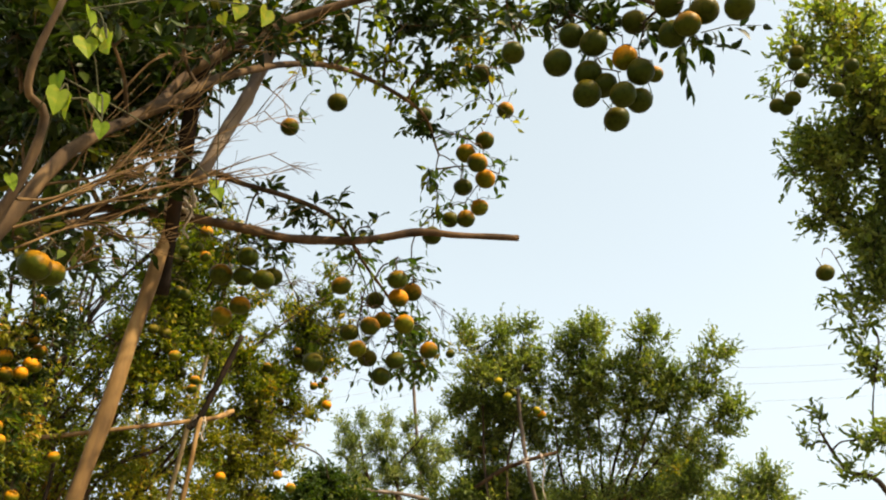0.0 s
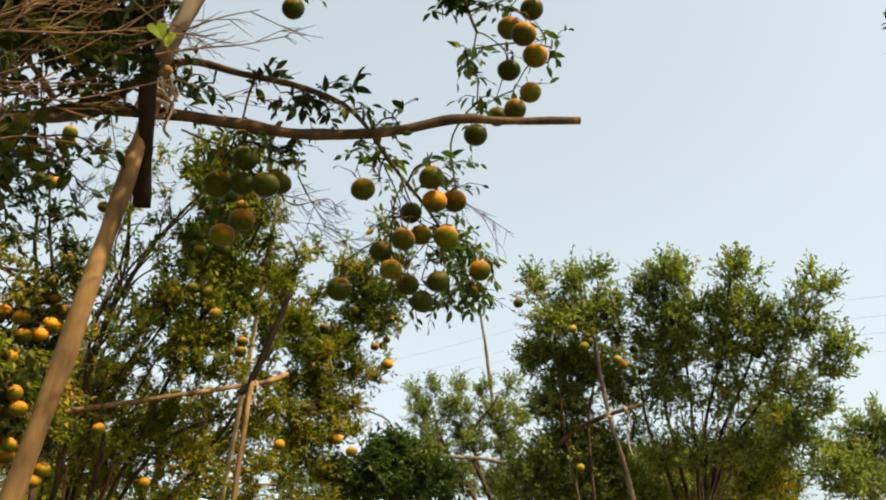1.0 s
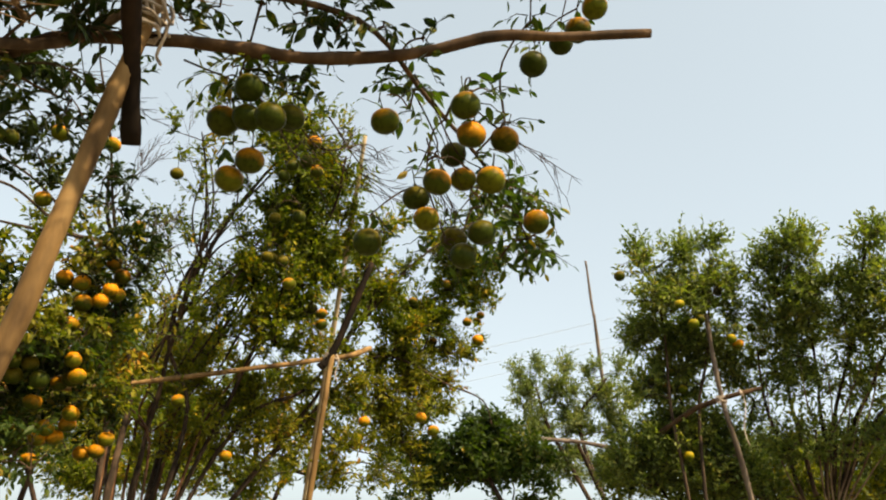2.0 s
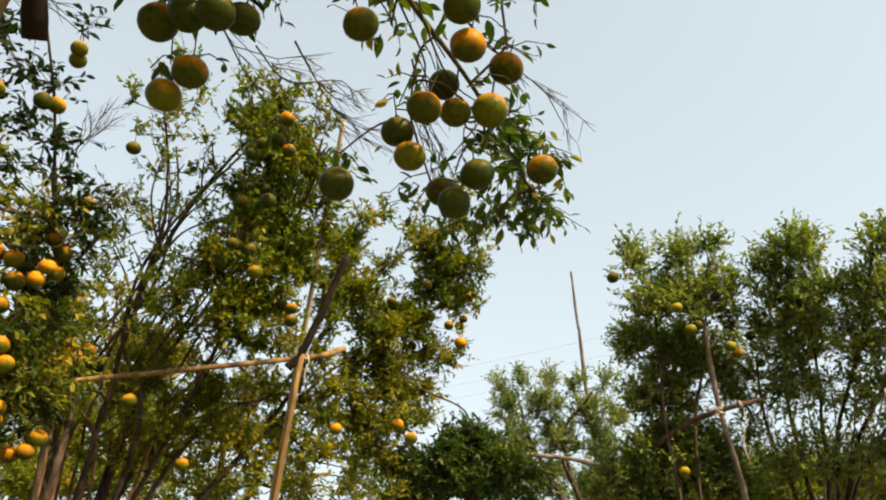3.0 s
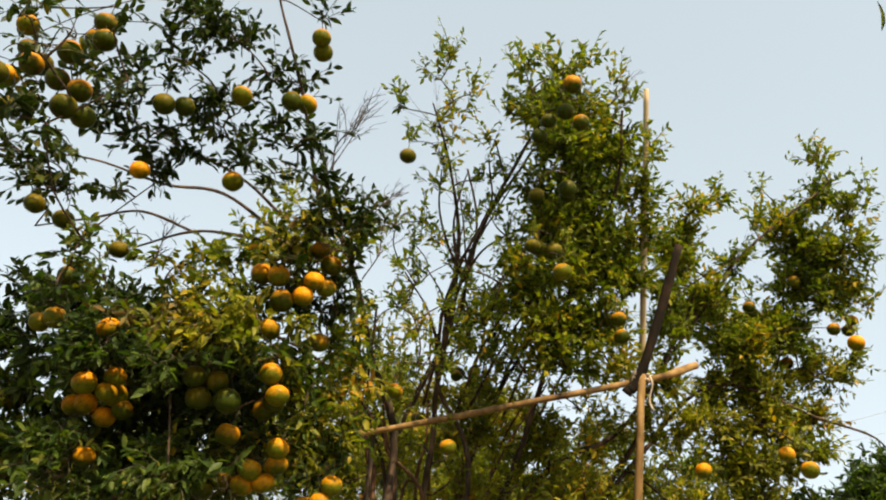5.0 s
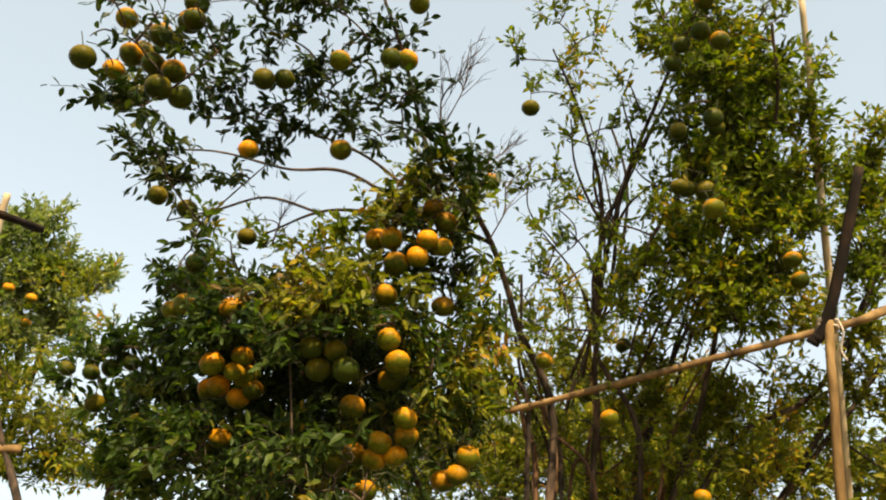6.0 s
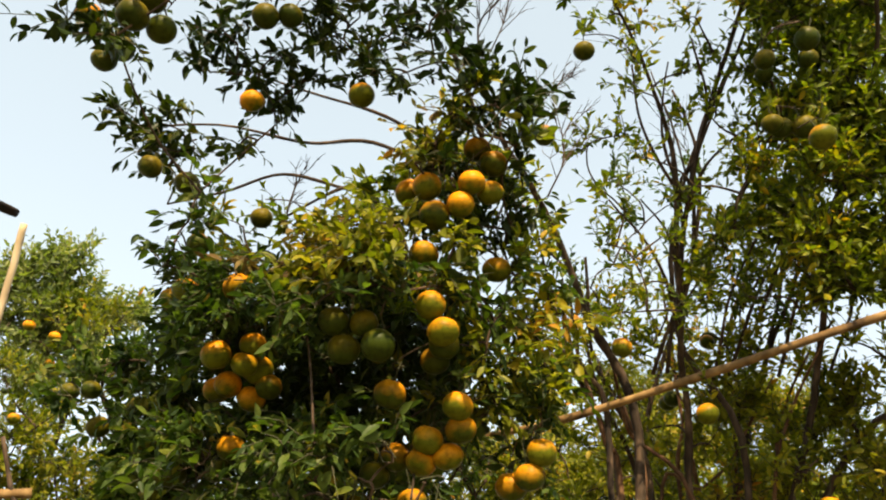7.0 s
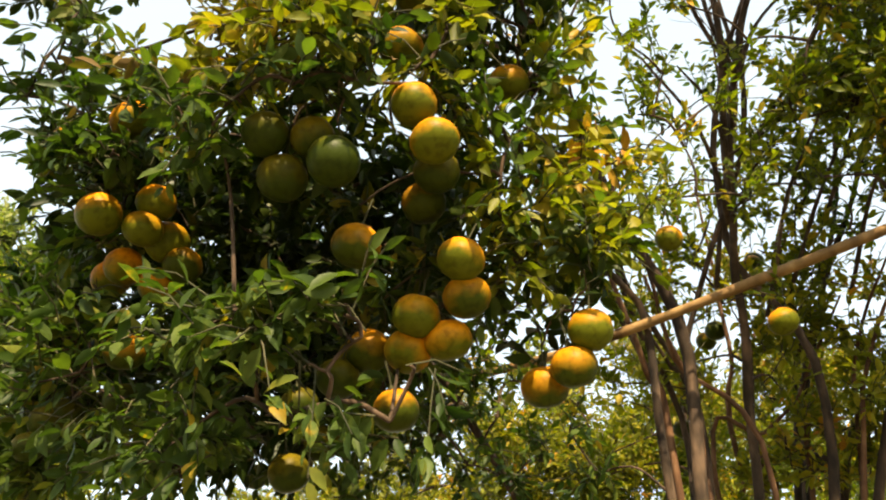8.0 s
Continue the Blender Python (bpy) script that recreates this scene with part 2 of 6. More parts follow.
def leaf_mesh(name, frames, mat, parent, label="", fine=1):
    x, y, n, where, size = frames
    count = len(where)
    shape, sides = ((FAR_LEAF, FAR_FACES), (LEAF, LEAF_FACES), (FINE_LEAF, FINE_FACES))[fine]
    local = shape[None] * size[:, None, None]
    verts = where[:, None] + local[..., 0:1] * x[:, None] + local[..., 1:2] * y[:, None] + local[..., 2:3] * n[:, None]
    k = len(shape)
    me = bpy.data.meshes.new(name)
    faces = (np.array(sides)[None] + (np.arange(count) * k)[:, None, None]).reshape(-1, len(sides[0]))
    me.vertices.add(count * k)
    me.vertices.foreach_set("co", verts.reshape(-1).astype(np.float32))
    me.loops.add(faces.size)
    me.loops.foreach_set("vertex_index", faces.reshape(-1).astype(np.int32))
    me.polygons.add(len(faces))
    me.polygons.foreach_set("loop_start", np.arange(0, faces.size, faces.shape[1], dtype=np.int32))
    me.update(calc_edges=True)
    me.materials.append(mat)
    ob = new(name, me)
    ob.parent = parent
    ob.matrix_parent_inverse = Matrix.Translation(-parent.location)
    return tagged(ob, label=label, kind="stuff")


def single_leaf(mat):
    me = bpy.data.meshes.new("leaf")
    me.from_pydata([tuple(v) for v in FINE_LEAF], [], FINE_FACES)
    me.materials.append(mat)
    return me


def thing(name, place, label, category, group="", kind=""):
    ob = new(name)
    ob.location = place
    ob.empty_display_size = 0.1
    return tagged(ob, label, category, group, kind)


# ---- fruit ----
def fruit_mesh(name, mat, seed, flat):
    rng = random.Random(seed)
    rings, seg = 12, 20
    verts, faces = [], []
    off = Vector((rng.random() * 9, rng.random() * 9, rng.random() * 9))
    for i in range(rings + 1):
        th = math.pi * i / rings
        for k in range(seg):
            ph = 2 * math.pi * k / seg
            d = Vector((math.sin(th) * math.cos(ph), math.sin(th) * math.sin(ph), math.cos(th)))
            r = 0.035 * (1 + 0.035 * noise.noise(d * 1.6 + off))
            top = max(0.0, d.z - 0.86) / 0.14
            low = max(0.0, -d.z - 0.9) / 0.1
            r *= 1 - 0.10 * top * top - 0.05 * low + 0.02 * top * math.cos(5 * ph)
            verts.append((d.x * r, d.y * r, d.z * r * flat))
    for i in range(rings):
        for k in range(seg):
            a, b = i * seg + k, i * seg + (k + 1) % seg
            faces.append((a, a + seg, b + seg, b))
    me = bpy.data.meshes.new(name)
    me.from_pydata(verts, [], faces)
    me.polygons.foreach_set("use_smooth", [True] * len(me.polygons))
    me.materials.append(mat)
    return me


def stalk_mesh():
    t = Tubes()
    t.add([(0, 0, 0.029), (0, 0, 0.0325), (0.001, 0, 0.035), (0.001, 0, 0.038)], [0.0065, 0.006, 0.0035, 0.0018], 6)
    t.add([(0.001, 0, 0.036), (0.002, 0.001, 0.05), (0.005, 0.002, 0.075)], [0.0017, 0.0014, 0.0016], 5)
    me = bpy.data.meshes.new("stalk")
    me.from_pydata([tuple(v) for v in t.verts], [], t.faces)
    me.materials.append(twig_bark)
    return me


FRUIT = {k: [fruit_mesh("orange", PEELS[k], 10 * i + j, f) for j, f in enumerate((0.90, 0.95, 0.86))] for i, k in enumerate(PEELS)}
STALK = stalk_mesh()
FRUIT_LABEL = {"green": "unripe dark green orange", "turning": "half-ripe green and yellow orange", "lemon": "yellow-green ripening orange", "ripe": "ripe yellow-orange fruit"}


def hang_fruit(tree, rows, seed):
    rng = random.Random(seed)
    for x, y, z, tone in rows:
        size = rng.uniform(0.93, 1.1)
        ob = new("orange", rng.choice(FRUIT[tone]))
        ob.parent = tree
        ob.matrix_parent_inverse = Matrix.Translation(-tree.location)
        ob.location = (x, y, z)
        ob.rotation_euler = (rng.uniform(-0.3, 0.3), rng.uniform(-0.3, 0.3), rng.uniform(0, 6.28))
        ob.scale = (size, size, size)
        tagged(ob, label=FRUIT_LABEL[tone])
        st = new("stalk", STALK)
        st.parent = ob


# ---- trees ----
def skirt(x, y, low, wide, seed):
    """Sparse lower growth round a trunk."""
    rng = random.Random(seed)
    return [(x + wide * math.cos(a), y + wide * math.sin(a), low + rng.uniform(-0.12, 0.12), 0.36, 0.28) for a in (0.4, 1.7, 2.9, 4.2, 5.4)]


def grow(tree, limbs, crowns, fruits, seed, limb_mat=bark, parts_box=None, open_side=(0.3, -0.9, -0.3), fine=1):
    """limbs: (points, thick, thin). crowns: (masses, leaf material, fill, leaf length, droop, twig length, twigs, leaves a twig).
    parts_box: leaves in this box of the plan are single parts. open_side: the way in which fruit hangs clear of the leaves."""
    face = np.array(Vector(open_side).normalized())
    rng, pyr = np.random.default_rng(seed), random.Random(seed)
    pool = []
    for i, (pts, r0, r1) in enumerate(limbs):
        line = smooth_line(pts, 6)
        wob = [p + Vector((noise.noise(p * 3.1), noise.noise(p * 3.1 + Vector((7, 1, 3))), 0)) * 0.018 for p in line]
        t = Tubes()
        t.add(wob, taper(len(wob), r0, r1), 8, rough=0.35)
        t.out("trunk" if i == 0 else "limb", limb_mat, tree)
        pool += [(p, r) for p, r in zip(wob, taper(len(wob), r0, r1)) if p.z > 0.9]
    nodes = np.array([tuple(p) for p, _ in pool])
    heart = np.array(limbs[0][0][-1], float)
    boughs, twigs = Tubes(), Tubes()

    def join(p, tubes, r0, r1, sides, sag, above=0.0, steps=3):
        nonlocal nodes
        q = np.array(p, float)
        far = np.linalg.norm(nodes - q, axis=1)
        out = np.linalg.norm(nodes - heart, axis=1) - np.linalg.norm(q - heart)
        best = int(np.argmin(far + 0.7 * np.maximum(out, 0) + 0.35 * np.maximum(nodes[:, 2] - q[2], 0) + above * np.maximum(q[2] + 0.03 - nodes[:, 2], 0)))
        a, b = Vector(nodes[best]), Vector(p)
        gap = (b - a).length
        bend = Vector((pyr.uniform(-1, 1), pyr.uniform(-1, 1), pyr.uniform(-0.3, 0.8))) * gap * 0.14
        bend.z += sag * gap
        line = smooth_line([a, a.lerp(b, 0.35) + bend, a.lerp(b, 0.7) + bend * 0.7, b], steps)
        tubes.add(line, taper(len(line), r0, r1), sides, cap=False)
        nodes = np.vstack([nodes, np.array([tuple(v) for v in line[2:]])])

    spots = []
    for masses, mat, fill, leaf, droop, reach, tw, per in crowns:
        order = sorted(masses, key=lambda m: np.linalg.norm(np.array(m[:3]) - heart))
        for x, y, z, rh, rv in order:
            join((x, y, z), boughs, 0.002 + 0.0095 * min(1, rh * 3), 0.0024, 5, 0.06 if droop < 0.3 else 0.16)
        mine, lean = [], []
        for x, y, z, rh, rv in order:
            count = max(2, int(fill * rh * rh * rv * 4.19 / 0.0042))
            d = rng.normal(size=(count, 3))
            d = unit(d) * rng.random((count, 1)) ** (1 / 2.3)
            lean.append(d)
            inner = np.maximum(np.array((rh, rh, rv)) - 0.35 * reach, 0.5 * np.array((rh, rh, rv)))
            mine.append(np.array((x, y, z)) + d * inner)
        mine, lean = np.vstack(mine), np.vstack(lean)
        for p in mine:
            join(p, boughs, 0.003, 0.0017, 3, 0.05 if droop < 0.3 else 0.1, 0.0, 2)
        spots.append((mine, lean, mat, leaf, droop, reach, tw, per))
    by_mat = {}
    tops = np.array([(x, y, z + 0.07) for x, y, z, _ in fruits]) if fruits else np.zeros((0, 3))
    for i, p in enumerate(tops):
        join(tuple(p), boughs, 0.0026, 0.0017, 4, 0.12, 4.0)
    for j, (mine, lean, mat, leaf, droop, reach, tw, per) in enumerate(spots):
        if j == len(spots) - 1 and len(tops):
            more = tops[rng.random(len(tops)) < 0.75]
            mine, lean = np.vstack([mine, more]), np.vstack([lean, np.zeros_like(more)])
        n = len(mine) * tw
        start = np.repeat(mine, tw, axis=0) + rng.normal(size=(n, 3)) * 0.015
        way = unit(rng.normal(size=(n, 3)) * np.array((0.7, 0.7, 0.5)) + np.array((0, 0, 0.75 - 2.0 * droop)) + 0.3 * unit(start - heart) + 0.7 * np.repeat(lean, tw, axis=0))
        length = reach * rng.uniform(0.55, 1.15, n)
        along = np.linspace(0.06, 1.0, per)[None] + rng.uniform(-0.04, 0.04, (n, per))
        where = start[:, None] + way[:, None] * (length[:, None] * along)[..., None]
        where[..., 2] -= droop * 0.4 * length[:, None] * along ** 2
        axis = way[:, None] * (0.45 + 0.5 * along[..., None]) + unit(rng.normal(size=(n * per, 3))).reshape(n, per, 3) * 0.85
        axis[..., 2] -= 0.12 + 0.5 * droop
        up = rng.normal(size=(n, per, 3)) * 0.55 + np.array((0.12, -0.05, 0.8))
        size = leaf * rng.uniform(0.55, 1.12, n * per) * (1.1 - 0.3 * along.reshape(-1))
        keep = rng.random(n * per) < 0.9
        if len(tops):
            tip = where.reshape(-1, 3) + unit(axis.reshape(-1, 3)) * size[:, None] * 0.6
            for c in tops - np.array((0, 0, 0.07)):
                keep &= np.linalg.norm(tip - c, axis=1) > 0.058
                gap = tip - c
                ahead = gap @ face
                keep &= ~((ahead > 0) & (ahead < 0.7) & (np.linalg.norm(gap - ahead[:, None] * face, axis=1) < 0.05))
        leafy = keep.reshape(n, per).mean(axis=1) > 0.4
        for s, w, l in zip(start[leafy], way[leafy], length[leafy]):
            s, w = Vector(s), Vector(w)
            twigs.add([s, s + w * l * 0.5 + Vector((0, 0, 0.01 - droop * l * 0.1)), s + w * l + Vector((0, 0, -droop * l * 0.4))], [0.0019, 0.0015, 0.0009], 3, cap=False)
        f = leaf_frames(rng, where.reshape(-1, 3)[keep], axis.reshape(-1, 3)[keep], up.reshape(-1, 3)[keep], size[keep])
        by_mat.setdefault(mat.name, [mat, []])[1].append(f)
    boughs.out("branchwork", limb_mat, tree, kind="stuff")
    twigs.out("twigwork", twig_bark, tree, kind="stuff", label="thin green-brown twigs")
    for mat, frames in by_mat.values():
        f = [np.concatenate([g[i] for g in frames]) for i in range(5)]
        if parts_box:
            lo, hi = np.array(parts_box[0]), np.array(parts_box[1])
            near = np.all((f[3] > lo) & (f[3] < hi), axis=1)
            pick = np.flatnonzero(near)
            pick = pick[:: max(1, len(pick) // 250)][:290]
            me = single_leaf(mat)
            for i in pick:
                ob = new("leaf", me)
                ob.parent = tree
                ob.matrix_parent_inverse = Matrix.Translation(-tree.location)
                m = Matrix((f[0][i], f[1][i], f[2][i])).transposed().to_4x4()
                ob.matrix_basis = Matrix.Translation(f[3][i]) @ m @ Matrix.Scale(float(f[4][i]), 4)
            rest = np.ones(len(f[3]), bool)
            rest[pick] = False
            f = [g[rest] for g in f]
            if len(pick) > 80:
                parts_box = None
        leaf_mesh("crown", f, mat, tree, fine=fine)
    hang_fruit(tree, fruits, seed)


near_fruit_a = [
    (0.16, 2.56, 3.22, 'turning'), (0.09, 2.6, 3.19, 'ripe'), (0.13, 2.52, 3.1, 'turning'),
    (0.16, 2.6, 3.08, 'ripe'), (0.08, 2.66, 3.08, 'green'), (0.14, 2.67, 3, 'ripe'),
    (0.09, 2.74, 2.99, 'turning'), (0.03, 2.88, 3.06, 'green'), (-0.04, 2.82, 2.96, 'green'),
    (-0.14, 2.48, 2.63, 'turning'), (-0.14, 2.54, 2.59, 'turning'), (-0.24, 2.76, 2.67, 'green'),
    (-0.32, 2.46, 2.6, 'turning'), (-0.24, 2.62, 2.52, 'turning'), (-0.32, 2.71, 2.53, 'green'),
    (-0.13, 2.71, 2.56, 'ripe'), (-0.21, 2.75, 2.59, 'ripe'), (-0.29, 2.71, 2.47, 'ripe'),
    (-0.16, 2.75, 2.44, 'green'), (-0.21, 2.77, 2.39, 'green'), (-0.05, 2.91, 2.53, 'turning'),
    (-0.44, 2.71, 2.42, 'green'), (-0.28, 2.94, 2.51, 'green'), (-0.11, 2.78, 2.71, 'turning'),
]
near_fruit_b = [
    (-0.7, 2.41, 2.62, 'turning'), (-0.6, 2.34, 2.65, 'green'), (-0.62, 2.38, 2.6, 'green'),
    (-0.55, 2.36, 2.58, 'green'), (-0.54, 2.43, 2.62, 'green'), (-0.7, 2.47, 2.5, 'ripe'),
    (-0.64, 2.45, 2.53, 'turning'), (-0.53, 2.42, 3.19, 'turning'), (-0.37, 2.43, 3.3, 'green'),
    (0.24, 2.57, 3.36, 'turning'), (0.15, 2.49, 3.47, 'green'), (-0.07, 2.67, 3.41, 'green'),
    (0.49, 1.89, 2.85, 'green'), (0.52, 1.75, 2.81, 'green'), (0.39, 1.76, 2.84, 'green'),
    (0.44, 1.78, 2.88, 'green'), (0.47, 1.71, 2.8, 'green'), (0.9, 2.84, 3.73, 'turning'),
    (0.52, 1.71, 2.87, 'green'), (0.4, 1.77, 2.91, 'green'), (0.32, 1.76, 2.94, 'green'),
    (0.49, 1.73, 2.93, 'ripe'), (0.52, 1.71, 3.03, 'green'), (0.41, 1.72, 2.97, 'green'),
]
near_fruit_c = [
    (0.36, 1.75, 3.02, 'green'), (0.61, 1.58, 2.91, 'turning'), (0.59, 1.64, 2.93, 'green'),
    (0.66, 1.59, 2.96, 'green'), (0.72, 1.53, 2.92, 'turning'), (0.59, 1.63, 3.02, 'green'),
    (0.21, 1.83, 3.03, 'turning'), (-0.81, 1.54, 2.26, 'turning'), (-0.81, 1.6, 2.27, 'turning'),
]
near_fruit = near_fruit_a + near_fruit_b + near_fruit_c
side_fruit = [
    (1.64, 3.07, 4.03, 'green'), (1.64, 3.1, 3.99, 'green'), (1.67, 3.14, 3.92, 'green'),
    (1.64, 3.2, 3.86, 'green'), (1.58, 3.24, 3.85, 'green'), (1.62, 3.24, 3.83, 'green'),
    (1.9, 3.11, 3.98, 'green'), (1.81, 3.12, 3.85, 'green'), (1.54, 3.05, 2.9, 'green'),
]
weeping_fruit_a = [
    (-1.99, 3.73, 2.86, 'turning'), (-1.96, 3.76, 2.81, 'turning'), (-1.96, 3.7, 2.73, 'ripe'),
    (-1.97, 3.76, 2.73, 'ripe'), (-1.99, 3.69, 2.68, 'ripe'), (-2.04, 3.65, 2.66, 'turning'),
    (-2.05, 3.63, 2.74, 'ripe'), (-2.14, 3.63, 2.77, 'ripe'), (-2.08, 3.65, 2.57, 'ripe'),
    (-2.08, 3.86, 2.6, 'ripe'), (-2.03, 3.65, 2.42, 'ripe'), (-2.02, 3.68, 2.36, 'ripe'),
    (-2.16, 3.48, 2.38, 'green'), (-2.13, 3.54, 2.38, 'green'), (-2.18, 3.52, 2.33, 'green'),
    (-2.09, 3.56, 2.32, 'green'), (-2.17, 3.64, 2.25, 'turning'), (-2.09, 3.77, 2.23, 'ripe'),
    (-2.12, 3.8, 2.19, 'turning'), (-2.18, 3.75, 2.17, 'ripe'), (-2.17, 3.8, 2.14, 'ripe'),
    (-2.22, 3.76, 2.13, 'ripe'), (-2.06, 3.98, 2.16, 'ripe'), (-2.09, 3.97, 2.11, 'turning'),
]
weeping_fruit_b = [
    (-2.16, 3.97, 2.1, 'turning'), (-2.48, 3.32, 2.36, 'ripe'), (-2.47, 3.39, 2.35, 'ripe'),
    (-2.46, 3.4, 2.4, 'ripe'), (-2.58, 3.39, 2.33, 'ripe'), (-2.56, 3.45, 2.3, 'ripe'),
    (-2.51, 3.44, 2.36, 'ripe'), (-2.5, 3.47, 2.32, 'turning'), (-2.64, 3.38, 2.33, 'ripe'),
    (-2.56, 3.42, 2.17, 'turning'), (-2.8, 3.47, 2.17, 'green'), (-2.44, 3.33, 2.53, 'ripe'),
    (-2.65, 3.25, 2.58, 'ripe'), (-2.71, 3.23, 2.57, 'ripe'), (-2.68, 3.26, 2.74, 'turning'),
    (-2.78, 3.45, 2.95, 'green'), (-2.68, 3.19, 2.92, 'green'), (-2.66, 3.08, 2.92, 'green'),
    (-2.37, 3.25, 3.04, 'ripe'), (-2.22, 3.5, 3.08, 'ripe'), (-2.21, 4.12, 3.22, 'turning'),
    (-2.15, 3.74, 2.35, 'turning'), (-2.33, 3.7, 2.11, 'green'), (-2.23, 3.75, 2.04, 'turning'),
]
weeping_fruit_c = [
    (-2.29, 3.73, 2.15, 'turning'), (-2.08, 3.72, 2.36, 'green'), (-2.6, 3.74, 2.03, 'green'),
    (-2.65, 3.82, 2.11, 'green'), (-2.56, 3.73, 2.14, 'green'), (-3.26, 3.9, 2.19, 'green'),
    (-2.74, 2.92, 3.49, 'turning'), (-2.52, 2.91, 3.16, 'green'), (-2.58, 2.88, 3.15, 'green'),
    (-2.21, 2.97, 3.01, 'turning'), (-2.18, 2.9, 2.99, 'green'), (-2.19, 2.93, 3.07, 'turning'),
    (-2.34, 2.83, 3.17, 'turning'), (-2.1, 2.69, 2.93, 'green'), (-2.19, 2.87, 3.17, 'turning'),
    (-2.24, 2.88, 3.1, 'turning'), (-2.22, 2.94, 3.28, 'turning'), (-2.25, 3.21, 3.23, 'green'),
    (-2.23, 3.27, 3.25, 'green'), (-2.12, 3.4, 3.33, 'ripe'), (-2.02, 3.53, 3.35, 'turning'),
    (-2, 3.58, 3.36, 'ripe'), (-1.92, 3.53, 3.58, 'ripe'), (-1.95, 3.57, 3.56, 'ripe'),
]
weeping_fruit_d = [
    (-2.16, 2.94, 3.25, 'turning'), (-2.19, 2.94, 3.33, 'turning'), (-2.44, 2.81, 3.16, 'ripe'),
    (-2.39, 2.87, 3.22, 'green'), (-2.33, 2.93, 3.27, 'turning'), (-2.36, 2.79, 3.3, 'ripe'),
]
weeping_fruit = weeping_fruit_a + weeping_fruit_b + weeping_fruit_c + weeping_fruit_d
propped_fruit_a = [
    (-2.12, 4.22, 3.56, 'green'), (-1.47, 4.45, 3.8, 'turning'), (-1.53, 4.5, 3.72, 'green'),
    (-1.49, 4.55, 3.68, 'turning'), (-1.6, 4.48, 3.69, 'green'), (-1.65, 4.49, 3.64, 'green'),
    (-1.63, 4.68, 3.48, 'green'), (-1.75, 4.63, 3.46, 'green'), (-1.61, 4.61, 3.06, 'ripe'),
    (-1.64, 5.12, 3.06, 'turning'), (-1.7, 5.26, 3.04, 'turning'), (-1.26, 6.44, 3.69, 'ripe'),
    (-1.12, 6.54, 3.42, 'turning'), (-1.11, 6.82, 3.51, 'turning'), (-1.07, 6.76, 3.54, 'turning'),
    (-1.37, 7, 3.65, 'green'), (-0.97, 6.59, 4.07, 'green'), (-1.18, 6.8, 4.36, 'green'),
    (-2.34, 4.88, 2.52, 'ripe'), (-2.4, 4.58, 2.69, 'ripe'), (-1.61, 5.85, 2.57, 'ripe'),
    (-1.01, 5.36, 2.42, 'ripe'), (-1.14, 5.54, 2.53, 'ripe'), (-1.79, 4.67, 3.25, 'green'),
]
propped_fruit_b = [
    (-2.25, 5.31, 2.28, 'ripe'), (-1.75, 4.77, 3.26, 'green'), (-1.8, 4.73, 3.27, 'green'),
    (-1.86, 4.79, 3.57, 'green'), (-1.74, 4.86, 3.58, 'green'), (-2.85, 5.55, 3.14, 'green'),
    (-2.92, 5.36, 2.84, 'green'), (-1.82, 5.36, 3.18, 'turning'), (-2.83, 5.51, 3.11, 'turning'),
    (-3.09, 5.51, 2.9, 'turning'), (-3.01, 5.23, 2.49, 'green'), (-1.44, 6.21, 3.49, 'turning'),
    (-1.42, 6.69, 3.33, 'turning'), (-1.48, 6.37, 3.52, 'green'), (-0.92, 6.03, 3.13, 'ripe'),
]
propped_fruit = propped_fruit_a + propped_fruit_b
row_fruit = [
    (0.01, 6.24, 3.6, 'green'), (0.38, 6.12, 3.34, 'lemon'), (0.47, 6.43, 3.3, 'lemon'),
    (0.71, 6.55, 3.22, 'lemon'), (0.76, 6.66, 3.21, 'ripe'), (0.67, 6.81, 3.65, 'green'),
    (0.38, 6.94, 2.97, 'lemon'), (0.27, 6.95, 2.98, 'turning'), (0.31, 6.92, 3.09, 'green'),
    (0.17, 6.93, 3.03, 'green'), (0.27, 6.88, 2.79, 'green'), (1.09, 7.17, 3.71, 'turning'),
    (0.96, 7.12, 3.27, 'lemon'), (1.14, 7.06, 3.96, 'green'), 
    (1.8, 6.85, 3.29, 'green'),
    (0.52, 6.53, 3.36, 'green'), (0.87, 6.81, 3.37, 'green'), (1.04, 6.71, 3.6, 'green'), (0.38, 6.75, 2.48, 'lemon'),
]
low_fruit = [
    (-3.35, 3.17, 2.48, 'green'), (-3.45, 3.26, 2.54, 'green'), (-3.37, 3.31, 2.56, 'green'),
    (-3.3, 3.31, 2.44, 'green'), (-3.43, 3.23, 2.39, 'green'), (-3.68, 3.14, 2.56, 'green'),
    (-3.55, 3.4, 2.53, 'green'), (-3.15, 3.44, 2.22, 'green'), (-3.48, 3.49, 2.25, 'green'),
    (-3.39, 3.53, 2.23, 'green'), (-3.47, 3.26, 2.55, 'green'), (-3.45, 3.3, 2.59, 'green'),
    (-3.48, 3.34, 2.5, 'green'), (-2.99, 3.37, 2.16, 'green'), (-2.98, 3.4, 2.18, 'green'),
    (-3, 3.35, 2.11, 'green'), (-3.08, 3.43, 2.16, 'green'),
]
back_fruit = [
    (-5.8, 3.17, 3.51, 'ripe'), (-5.63, 3.01, 3.48, 'ripe'), (-5.94, 3.2, 3.38, 'ripe'),
    (-5.5, 3.08, 2.9, 'ripe'),
]
